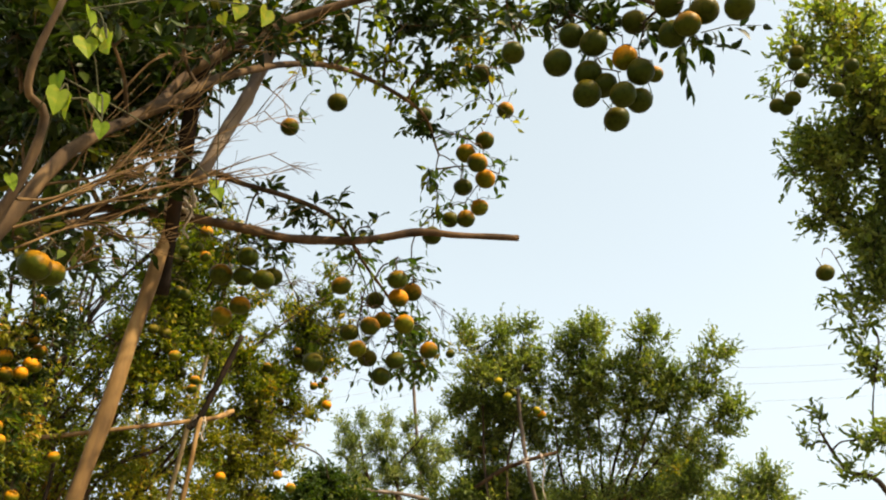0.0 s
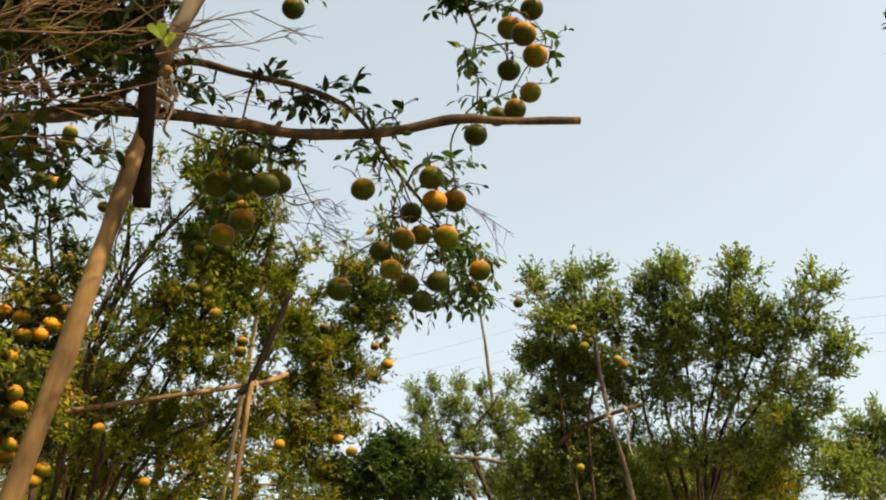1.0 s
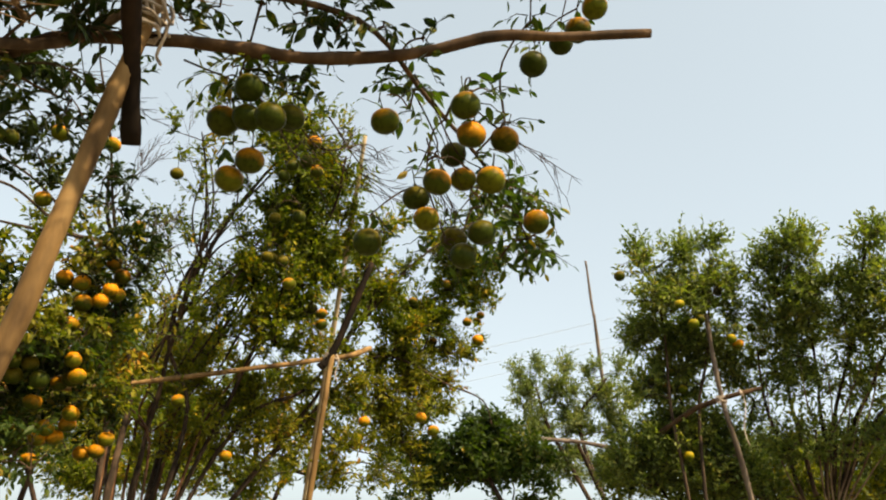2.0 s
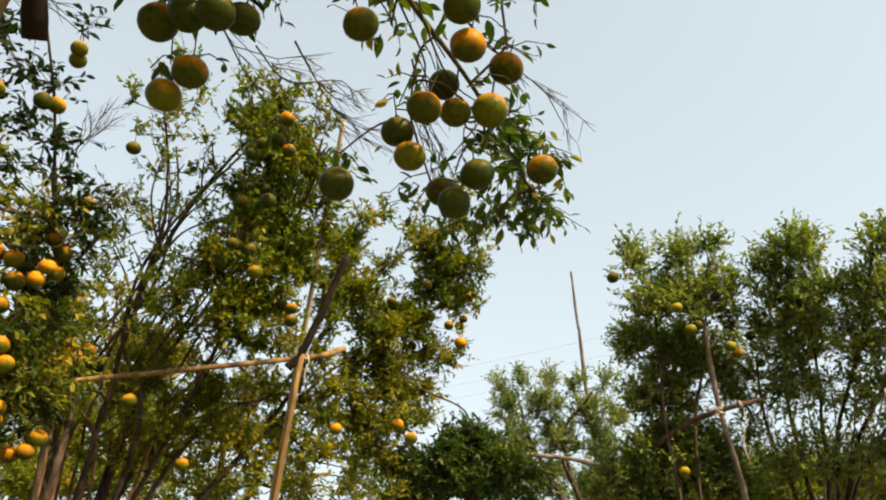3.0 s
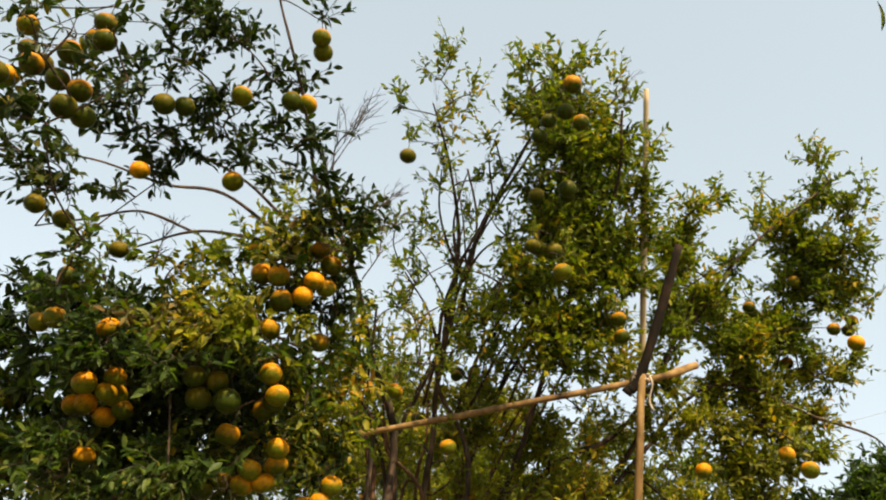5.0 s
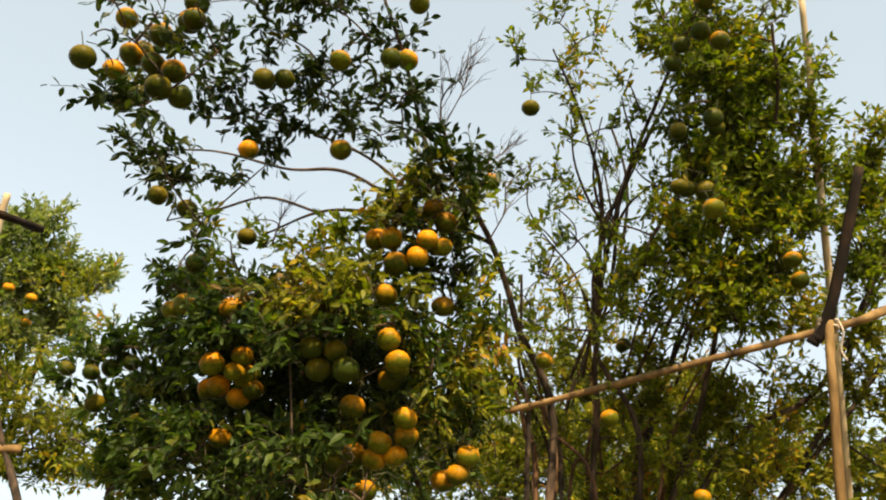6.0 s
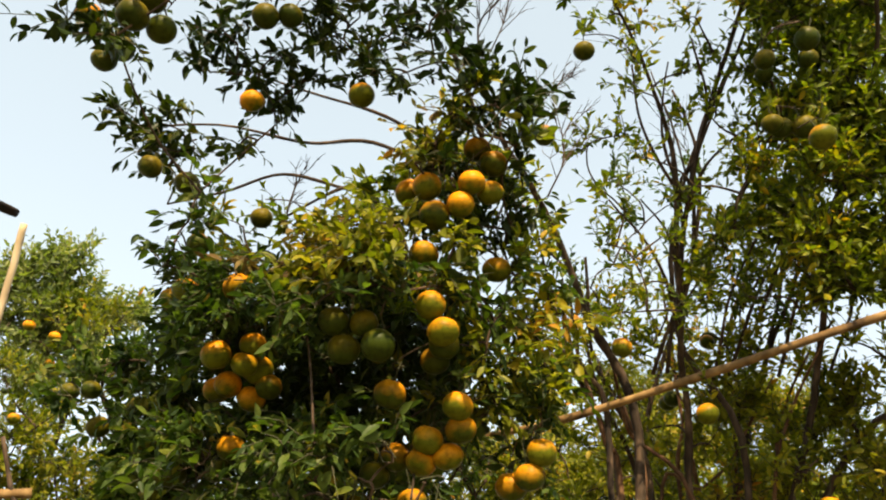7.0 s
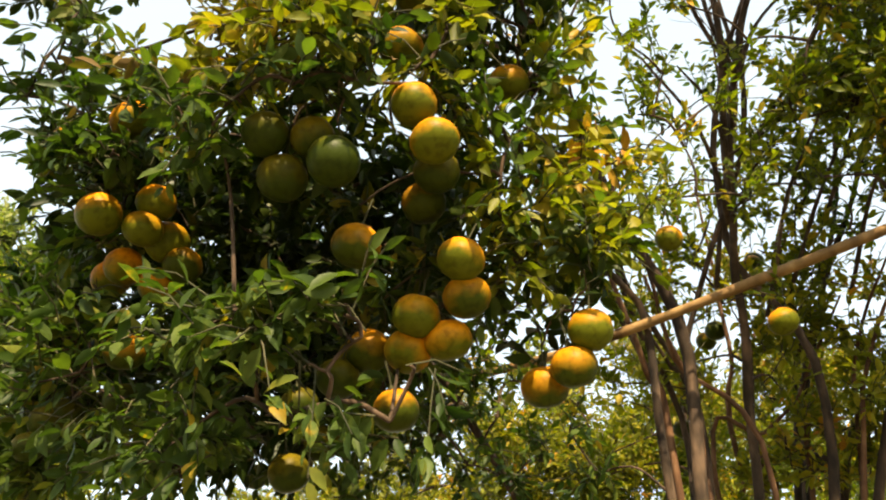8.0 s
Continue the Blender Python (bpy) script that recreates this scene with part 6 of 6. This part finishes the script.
def to_ground(a, b):
    """The point where the line through a and b meets the ground."""
    a, b = Vector(a), Vector(b)
    return tuple(b + (b - a) * (b.z / (a.z - b.z)))


def rope_tie(place, along, radius, turns, hang):
    place, along = Vector(place), Vector(along).normalized()
    tie = thing("rope_tie", place, "frayed fibre rope binding the poles", "rope")
    u = along.orthogonal().normalized()
    v = along.cross(u)
    pts = []
    for i in range(turns * 12 + 1):
        a = 2 * math.pi * i / 12
        pts.append(place + (u * math.cos(a) + v * math.sin(a)) * (radius + 0.004 * math.sin(a * 2.3)) + along * (0.012 * (i / 12 - turns / 2) + 0.012 * math.sin(a * 0.5)))
    t = Tubes()
    t.add(pts, [0.0038] * len(pts), 5)
    t.out("binding", rope_fibre, tie)
    if hang:
        p = pts[-1]
        e = Tubes()
        e.add(smooth_line([p, p + Vector((0.012, 0, -hang * 0.3)), p + Vector((-0.01, 0.01, -hang * 0.7)), p + Vector((0.012, 0.0, -hang))], 4), [0.004] * 13, 5)
        e.out("loose_end", rope_fibre, tie)


top_a, low_a = (-0.80, 2.21, 2.74), (-0.89, 2.12, 1.95)
pole("prop_pole", [to_ground(top_a, low_a), low_a, top_a, (-0.785, 2.22, 2.86)], 0.0225, 0.018, pole_wood, "peeled tan wooden prop leaning under a branch")
pole("prop_pole", [(-1.75, 2.05, 2.74), (-1.2, 2.2, 2.74), (-1, 2.2, 2.75), (-0.82, 2.25, 2.75), (-0.64, 2.29, 2.73), (-0.47, 2.36, 2.72), (-0.26, 2.43, 2.75), (-0.08, 2.47, 2.8), (0.07, 2.52, 2.81), (0.27, 2.57, 2.82)], 0.0175, 0.0105, crooked_wood, "crooked weathered pole lashed across the prop")
pole("prop_pole", [(-0.835, 2.29, 2.50), (-0.76, 2.10, 2.80), (-0.69, 1.94, 3.03), (-0.53, 1.75, 3.02)], 0.019, 0.024, dark_wood, "dark bark-covered stick crossing the lashed poles")
pole("prop_pole", [(-0.67, 1.99, 2.71), (-0.56, 2, 3.03), (-0.49, 2, 3.22)], 0.021, 0.018, grey_wood, "grey upright pole rising into the branches")
rope_tie((-0.80, 2.21, 2.76), (0.1, 0.1, 1), 0.034, 5, 0.12)
rope_tie((-0.78, 2.22, 2.80), (1, 0.2, 0.1), 0.03, 3, 0.08)

cross = (-1.66, 5.33, 2.85)
pole("prop_pole", [to_ground((-1.62, 5.28, 2.83), (-1.69, 5.32, 2.2)), (-1.69, 5.32, 2.2), (-1.62, 5.28, 2.86)], 0.02, 0.015, pole_wood, "slim brown prop pole standing under the tree")
pole("prop_pole", [(-3.12, 4.39, 2.5), (-2.65, 4.66, 2.56), cross, (-1.49, 5.56, 2.97)], 0.012, 0.0155, pole_wood, "long tan pole tied across the prop")
pole("prop_pole", [(-1.69, 5.27, 2.78), (-1.62, 5.28, 2.88), (-1.40, 5.25, 3.41)], 0.022, 0.019, dark_wood, "short dark stick slanting up from the knot")
rope_tie((-1.64, 5.3, 2.85), (0.1, 0.0, 1), 0.036, 4, 0.16)
stake_top, stake_mid = (-1.465, 5.143, 4.24), (-1.69, 5.49, 3.46)
pole("bamboo_stake", [to_ground(stake_top, stake_mid), stake_mid, stake_top], 0.018, 0.013, bamboo, "tall pale bamboo stake standing in the tree", 0.12)

post_top, post_low = (0.56, 6.6, 3.42), (0.77, 6.87, 2.13)
pole("prop_pole", [to_ground(post_top, post_low), post_low, (0.62, 6.67, 2.84), post_top], 0.02, 0.015, grey_wood, "weathered brown prop pole leaning into the tree")
pole("prop_pole", [(0.12, 6.95, 2.6), (0.4, 6.72, 2.76), (0.61, 6.63, 2.83), (0.87, 6.64, 2.9)], 0.02, 0.014, crooked_wood, "short grey branch tied across the prop")
rope_tie((0.61, 6.64, 2.83), (0.1, 0, 1), 0.03, 4, 0.1)
rope_tie((0.74, 6.63, 2.87), (1, 0, 0.2), 0.022, 2, 0.36)
stick_top, stick_low = (-0.61, 10.8, 5.53), (-0.51, 11.21, 4.37)
pole("prop_pole", [to_ground(stick_top, stick_low), stick_low, (-0.56, 11.03, 4.92), stick_top], 0.026, 0.013, grey_wood, "thin crooked grey stick above the far trees")
pole("prop_pole", [(-0.98, 8.86, 2.95), (-0.54, 8.92, 2.92), (-0.17, 8.96, 2.85)], 0.02, 0.018, grey_wood, "pale horizontal pole among the far trees")
pole("prop_pole", [(-2.84, 2.80, 2.75), (-2.65, 2.67, 2.68), (-2.69, 2.46, 2.7)], 0.011, 0.014, dark_wood, "dark round pole end in the leaves")
left_top, left_low = (-5.33, 2.81, 3.95), (-5.43, 2.84, 3.42)
pole("prop_pole", [to_ground(left_top, left_low), left_low, left_top], 0.024, 0.018, bamboo, "pale leaning prop pole in the back row")
pole("prop_pole", [(-4.49, 3.19, 2.35), (-4.53, 2.89, 2.3)], 0.022, 0.024, pole_wood, "sawn tan pole end in the hedge")


def bare_spray(tubes, start, tip, spread, count, seed, r0=0.0034):
    """A dry branching twig: a stem with side twigs that fork once more."""
    rng = random.Random(seed)
    a, b = Vector(start), Vector(tip)
    d = b - a
    size = d.length
    side = lambda k: Vector((rng.uniform(-1, 1), rng.uniform(-1, 1), rng.uniform(-1, 1))) * k
    stem = smooth_line([a, a.lerp(b, 0.33) + side(size * 0.09), a.lerp(b, 0.66) + side(size * 0.09), b], 4)
    tubes.add(stem, taper(len(stem), r0, r0 * 0.3), 4, cap=False)
    for i in range(count):
        p = stem[rng.randrange(2, len(stem))]
        way = (d.normalized() + side(spread)).normalized()
        l = size * rng.uniform(0.2, 0.5)
        mid, end = p + way * l * 0.5 + side(l * 0.16), p + way * l + side(l * 0.25)
        tubes.add([p, mid, end], [r0 * 0.5, r0 * 0.38, r0 * 0.2], 3, cap=False)
        for _ in range(2):
            way2 = (way + side(spread * 1.1)).normalized()
            l2 = l * rng.uniform(0.3, 0.7)
            tubes.add([mid, mid + way2 * l2 * 0.5 + side(l2 * 0.1), mid + way2 * l2], [r0 * 0.34, r0 * 0.28, r0 * 0.16], 3, cap=False)


dry = Tubes()
for k, (s, e, w, c) in enumerate([
    ((-0.83, 1.51, 2.43), (-0.49, 1.65, 2.83), 0.5, 12), ((-0.81, 1.45, 2.33), (-0.45, 1.8, 2.82), 0.45, 14), ((-0.77, 1.37, 2.26), (-0.5, 1.79, 2.63), 0.5, 14),
    ((-0.8, 1.55, 2.39), (-0.39, 1.69, 2.98), 0.5, 12), ((-0.83, 1.47, 2.26), (-0.55, 1.83, 2.53), 0.45, 12), ((-0.86, 1.65, 2.38), (-0.64, 1.8, 2.73), 0.6, 12),
    ((-0.69, 1.85, 2.62), (-0.45, 1.97, 2.8), 0.6, 8), ((-0.66, 1.94, 2.68), (-0.42, 2.09, 2.82), 0.6, 6), ((-0.72, 1.54, 2.67), (-0.47, 1.64, 3.01), 0.5, 10),
    ((-0.77, 1.52, 2.47), (-0.6, 1.54, 2.75), 0.5, 10), ((-0.84, 1.6, 2.25), (-0.72, 1.83, 2.4), 0.5, 8), ((-0.72, 1.28, 2.27), (-0.6, 1.49, 2.45), 0.6, 10),
]):
    bare_spray(dry, s, e, w, c * 2 // 3, 40 + k)
dry.out("dry_twigwork", dead_bark, near_tree, kind="stuff", label="bare dead tan twigs")
dark_dry = Tubes()
for k, (s, e, w, c) in enumerate([
    ((-0.79, 2.35, 2.76), (-0.5, 2.77, 2.65), 0.35, 14), ((-0.64, 2.66, 2.75), (-0.52, 2.98, 2.79), 0.45, 16), ((-0.58, 2.72, 2.8), (-0.55, 2.99, 2.76), 0.4, 12),
    ((-0.17, 2.65, 2.74), (-0.01, 2.93, 2.71), 0.5, 10), ((-0.29, 2.56, 2.74), (-0.25, 2.85, 2.54), 0.35, 10), ((-0.25, 2.58, 2.72), (-0.12, 2.98, 2.58), 0.35, 8),
    ((-0.28, 2.65, 2.66), (-0.27, 2.87, 2.56), 0.35, 8), ((-1, 1.94, 2.61), (-0.8, 2.27, 2.92), 0.4, 12), ((-1.01, 2.09, 2.6), (-0.85, 2.31, 2.62), 0.5, 10),
]):
    bare_spray(dark_dry, s, e, w, c, 70 + k, 0.0028)
dark_dry.out("bare_twigwork", bark, near_tree, kind="stuff", label="dark leafless twigs")
for tree, rows, seed in ((weeping_tree, [((-1.98, 3.72, 3.16), (-1.88, 3.74, 3.43)), ((-1.96, 3.87, 3.01), (-1.91, 3.96, 3.18)), ((-2.15, 3.81, 3.18), (-2, 3.83, 3.47)), ((-2.15, 4.08, 2.94), (-2.03, 4.12, 3.22)), ((-2.47, 3.43, 2.8), (-2.46, 3.48, 2.98))], 90),
                         (propped_tree, [((-1.53, 4.85, 3.97), (-1.42, 4.88, 4.1)), ((-1.7, 5.84, 3.48), (-1.38, 6.06, 3.77)), ((-2.59, 5.3, 3.81), (-2.59, 4.91, 4.28))], 96)):
    t = Tubes()
    for k, (s, e) in enumerate(rows):
        bare_spray(t, s, e, 0.5, 12, seed + k)
    t.out("bare_twigwork", bark, tree, kind="stuff", label="fine leafless twigs")

# ---- reddish young stems ----
red_bark = wood("reddish_bark", (0.03, 0.016, 0.009), (0.085, 0.043, 0.021), (0.18, 0.1, 0.052), 30.0)

brown_bark = wood("brown_bark", (0.05, 0.032, 0.02), (0.13, 0.085, 0.05), (0.25, 0.17, 0.1), 30.0)

def young_stems(tree, base, rows, thick, mat=red_bark, label="slender reddish-brown stem"):
    for pts in rows:
        line = smooth_line([base, *pts], 6)
        wob = [p + Vector((noise.noise(p * 4.1), noise.noise(p * 4.1 + Vector((3, 7, 1))), 0)) * 0.014 for p in line]
        t = Tubes()
        t.add(wob, taper(len(wob), thick, thick * 0.35), 7, rough=0.3)
        t.out("limb", mat, tree, label=label)


young_stems(propped_tree, (-2.8, 5.2, 0.5), [
    [(-2.92, 5.35, 2.36), (-2.86, 5.34, 2.72), (-2.83, 5.28, 3.01), (-2.8, 5.23, 3.33)],
    [(-2.87, 5.4, 2.36), (-2.83, 5.35, 2.59), (-2.76, 5.41, 2.88), (-2.63, 5.48, 3.17)],
    [(-2.76, 5.49, 2.35), (-2.74, 5.49, 2.59), (-2.58, 5.59, 2.9)],
    [(-2.6, 5.49, 2.32), (-2.55, 5.53, 2.66), (-2.41, 5.61, 2.97)],
    [(-2.91, 5.23, 2.34), (-2.78, 5.32, 2.43), (-2.73, 5.45, 2.54)],
    [(-2.63, 5.12, 2.19), (-2.74, 4.95, 2.56), (-2.75, 4.85, 2.83)],
    [(-2.51, 5.33, 2.22), (-2.4, 5.34, 2.56), (-2.16, 5.38, 2.93)],
], 0.011)
for fork, way in [
    ((-2.33, 4.90, 3.31), [(-2.26, 4.62, 3.48), (-2.12, 4.43, 3.61)]),
    ((-2.33, 4.90, 3.31), [(-2.25, 4.69, 3.52), (-2.08, 4.58, 3.67)]),
    ((-2.28, 4.88, 3.44), [(-2.08, 4.76, 3.61), (-1.97, 4.57, 3.69)]),
    ((-2.33, 4.90, 3.31), [(-2.19, 4.83, 3.49), (-1.97, 4.76, 3.64)]),
    ((-2.33, 4.90, 3.31), [(-2.19, 4.88, 3.45), (-1.97, 4.95, 3.56)]),
    ((-2.03, 5.30, 3.23), [(-1.94, 5.25, 3.42), (-1.96, 5.13, 3.52)]),
    ((-2.03, 5.30, 3.23), [(-1.93, 5.26, 3.40), (-1.89, 5.28, 3.54)]),
    ((-1.77, 5.96, 3.21), [(-1.74, 5.88, 3.43), (-1.74, 5.74, 3.54)]),
    ((-1.70, 5.96, 3.32), [(-1.61, 5.91, 3.53), (-1.62, 5.96, 3.67)]),
    ((-1.52, 6.01, 3.53), [(-1.47, 6.10, 3.68), (-1.45, 6.19, 3.80)]),
    ((-2.39, 4.92, 3.18), [(-2.31, 4.84, 3.38), (-2.22, 4.85, 3.46)]),
    ((-2.50, 4.97, 2.92), [(-2.37, 4.73, 3.07), (-2.33, 4.49, 3.19)]),
    ((-2.50, 4.97, 2.92), [(-2.38, 4.84, 3.16), (-2.37, 4.69, 3.29)]),
    ((-2.10, 5.33, 3.09), [(-2.09, 5.26, 3.29), (-2.17, 5.18, 3.44)]),
    ((-2.63, 4.95, 2.76), [(-2.38, 4.95, 3.16), (-2.29, 4.86, 3.43), (-2.23, 4.66, 3.79)]),
    ((-2.38, 4.95, 3.16), [(-2.21, 4.86, 3.57), (-2.04, 4.88, 3.8)]),
    ((-2.39, 4.97, 3.12), [(-2.14, 5.08, 3.47), (-1.97, 5.11, 3.7)]),
    ((-2.58, 5.3, 2.83), [(-2.3, 5.31, 3.24), (-1.99, 5.27, 3.6)]),
    ((-2.49, 5.49, 2.84), [(-2.27, 5.44, 3.17), (-1.97, 5.4, 3.54)]),
    ((-2.62, 5.02, 2.78), [(-2.48, 4.97, 3.13), (-2.31, 4.82, 3.53)]),
    ((-2.43, 5.36, 3.04), [(-2.23, 5.34, 3.35), (-2.03, 5.24, 3.61)]),
    ((-2.65, 5.28, 2.77), [(-2.45, 5.23, 3.11), (-2.21, 5.23, 3.42)]),
]:
    young_stems(propped_tree, fork, [way], 0.008, bark, "slender dark brown stem")
young_stems(weeping_tree, (-2.7, 4.85, 0.5), [
    [(-2.73, 4.86, 2.26), (-2.72, 4.77, 2.49), (-2.7, 4.67, 2.72), (-2.65, 4.57, 3.02)],
    [(-2.7, 4.95, 2.26), (-2.69, 4.85, 2.57), (-2.65, 4.75, 2.8)],
], 0.013)
young_stems(second_row_tree, (1.29, 7.32, 1.87), [
    [(1.25, 7.06, 2.15), (1.22, 7.0, 2.53), (1.19, 6.92, 2.87), (1.15, 6.83, 3.22)],
    [(1.27, 7.1, 2.15), (1.28, 7.04, 2.49), (1.34, 6.95, 2.83), (1.32, 6.85, 3.17)],
    [(1.31, 7.13, 2.15), (1.38, 7.05, 2.53), (1.46, 6.97, 2.83), (1.47, 6.86, 3.21)],
    [(1.3, 7.05, 2.11), (1.43, 6.98, 2.44), (1.54, 6.89, 2.73), (1.64, 6.76, 3.13)],
    [(1.31, 7.1, 2.08), (1.45, 7.03, 2.29), (1.65, 6.94, 2.54), (1.87, 6.83, 2.7)],
    [(1.25, 7.14, 2.08), (1.09, 7.13, 2.27), (0.96, 7.08, 2.63), (0.95, 6.98, 3.06)],
    [(1.29, 7.05, 2.15), (1.4, 6.98, 2.44), (1.49, 6.89, 2.75), (1.6, 6.79, 3.02)],
    [(1.29, 7.09, 2.19), (1.31, 7.01, 2.6), (1.44, 6.92, 2.86), (1.54, 6.83, 3.11)],
    [(1.32, 7.13, 2.12), (1.52, 7.04, 2.48), (1.65, 6.95, 2.73), (1.72, 6.85, 3.03)],
], 0.009, brown_bark, "slender sunlit brown stem")

# ---- climbing vine ----
vine = thing("climbing_vine", (-0.62, 1.15, 2.25), "sunlit yellow-green vine leaves climbing the branches", "vine")
HEART = [(0, 0, 0), (-0.12, 0.2, 0.02), (0.02, 0.40, 0.04), (0.3, 0.42, 0.02), (0.65, 0.24, -0.02), (1, 0, -0.1), (0.65, -0.24, -0.02), (0.3, -0.42, 0.02), (0.02, -0.40, 0.04), (-0.12, -0.2, 0.02), (0.35, 0, -0.05)]
heart = bpy.data.meshes.new("leaf")
heart.from_pydata(HEART, [], [(i, (i + 1) % 10, 10) for i in range(10)])
heart.materials.append(leaf_vine)
vine_rng = random.Random(5)
stem = Tubes()
last = Vector((-0.62, 1.15, 2.25))
for px in [(-0.56, 1.06, 2.34), (-0.55, 1.07, 2.33), (-0.5, 1.09, 2.3), (-0.52, 1.1, 2.36), (-0.54, 1.06, 2.44), (-0.52, 1.06, 2.46), (-0.5, 1.05, 2.43), (-0.55, 1.07, 2.51),
           (-0.37, 1.27, 2.7), (-0.33, 1.32, 2.73), (-0.42, 1.31, 2.71), (-0.49, 1.63, 2.49), (-0.55, 1.78, 2.6), (-0.57, 1.06, 2.37), (-0.68, 1.18, 2.26)]:
    p = Vector(px)
    mid = last.lerp(p, 0.5) + Vector((0, 0, 0.02))
    stem.add(smooth_line([last, mid, p], 3), [0.0016] * 7, 4, cap=False)
    ob = new("leaf", heart)
    ob.parent = vine
    ob.matrix_parent_inverse = Matrix.Translation(-vine.location)
    ob.matrix_basis = Matrix.Translation(p) @ pose(0, 0, 0, vine_rng.uniform(-30, 30) + 70, vine_rng.uniform(60, 100), vine_rng.uniform(-50, 50)) @ Matrix.Scale(vine_rng.uniform(0.028, 0.046), 4)
    last = p
stem.out("stem", twig_bark, vine)

# ---- power lines ----
for a, b in (((10.4, 58.13, 20.64), (32.61, 49.77, 19.24)), ((10.38, 58.44, 19.68), (32.53, 50.29, 17.86)), ((10.34, 58.83, 18.4), (32.47, 50.59, 17.01)), ((10.3, 59.15, 17.29), (32.38, 50.99, 15.86)),
             ((-26.26, 56.09, 15.02), (3.79, 60.11, 21.87)), ((-26.29, 56.28, 14.17), (3.58, 60.62, 20.36)), ((-26.33, 56.54, 12.86), (3.51, 60.79, 19.83))):
    a, b = Vector(a), Vector(b)
    wire = thing("power_line", a, "thin grey overhead power cable", "cable", "overhead power cables")
    t = Tubes()
    line = [a.lerp(b, i / 16) - Vector((0, 0, 0.5 * 4 * (i / 16) * (1 - i / 16))) for i in range(17)]
    t.add(line, [0.012] * 17, 5)
    t.out("strand", cable_sheath, wire)

thicket_tree = thing("orange_tree", (3.0, 9.6, 0), "thin yellowing orange tree behind the row", "tree", TREES)
grow(thicket_tree, [
    ([(3.0, 9.6, 0), (3.0, 9.6, 0.8), (3.0, 9.6, 1.6)], 0.07, 0.05),
    ([(3.0, 9.6, 1.6), (1.67, 9.27, 2.75), (1.61, 9.23, 3.07)], 0.025, 0.01),
    ([(3.0, 9.6, 1.6), (2.14, 9.18, 2.72), (2.37, 9.08, 3.01)], 0.025, 0.01),
], [(skirt(3, 9.6, 1.42, 0.5, 39), leaf_far, 0.45, 0.055, 0.15, 0.17, 5, 10), (thicket_crown, leaf_far, 3, 0.06, 0.0, 0.2, 5, 10)], [], 24, fine=0)
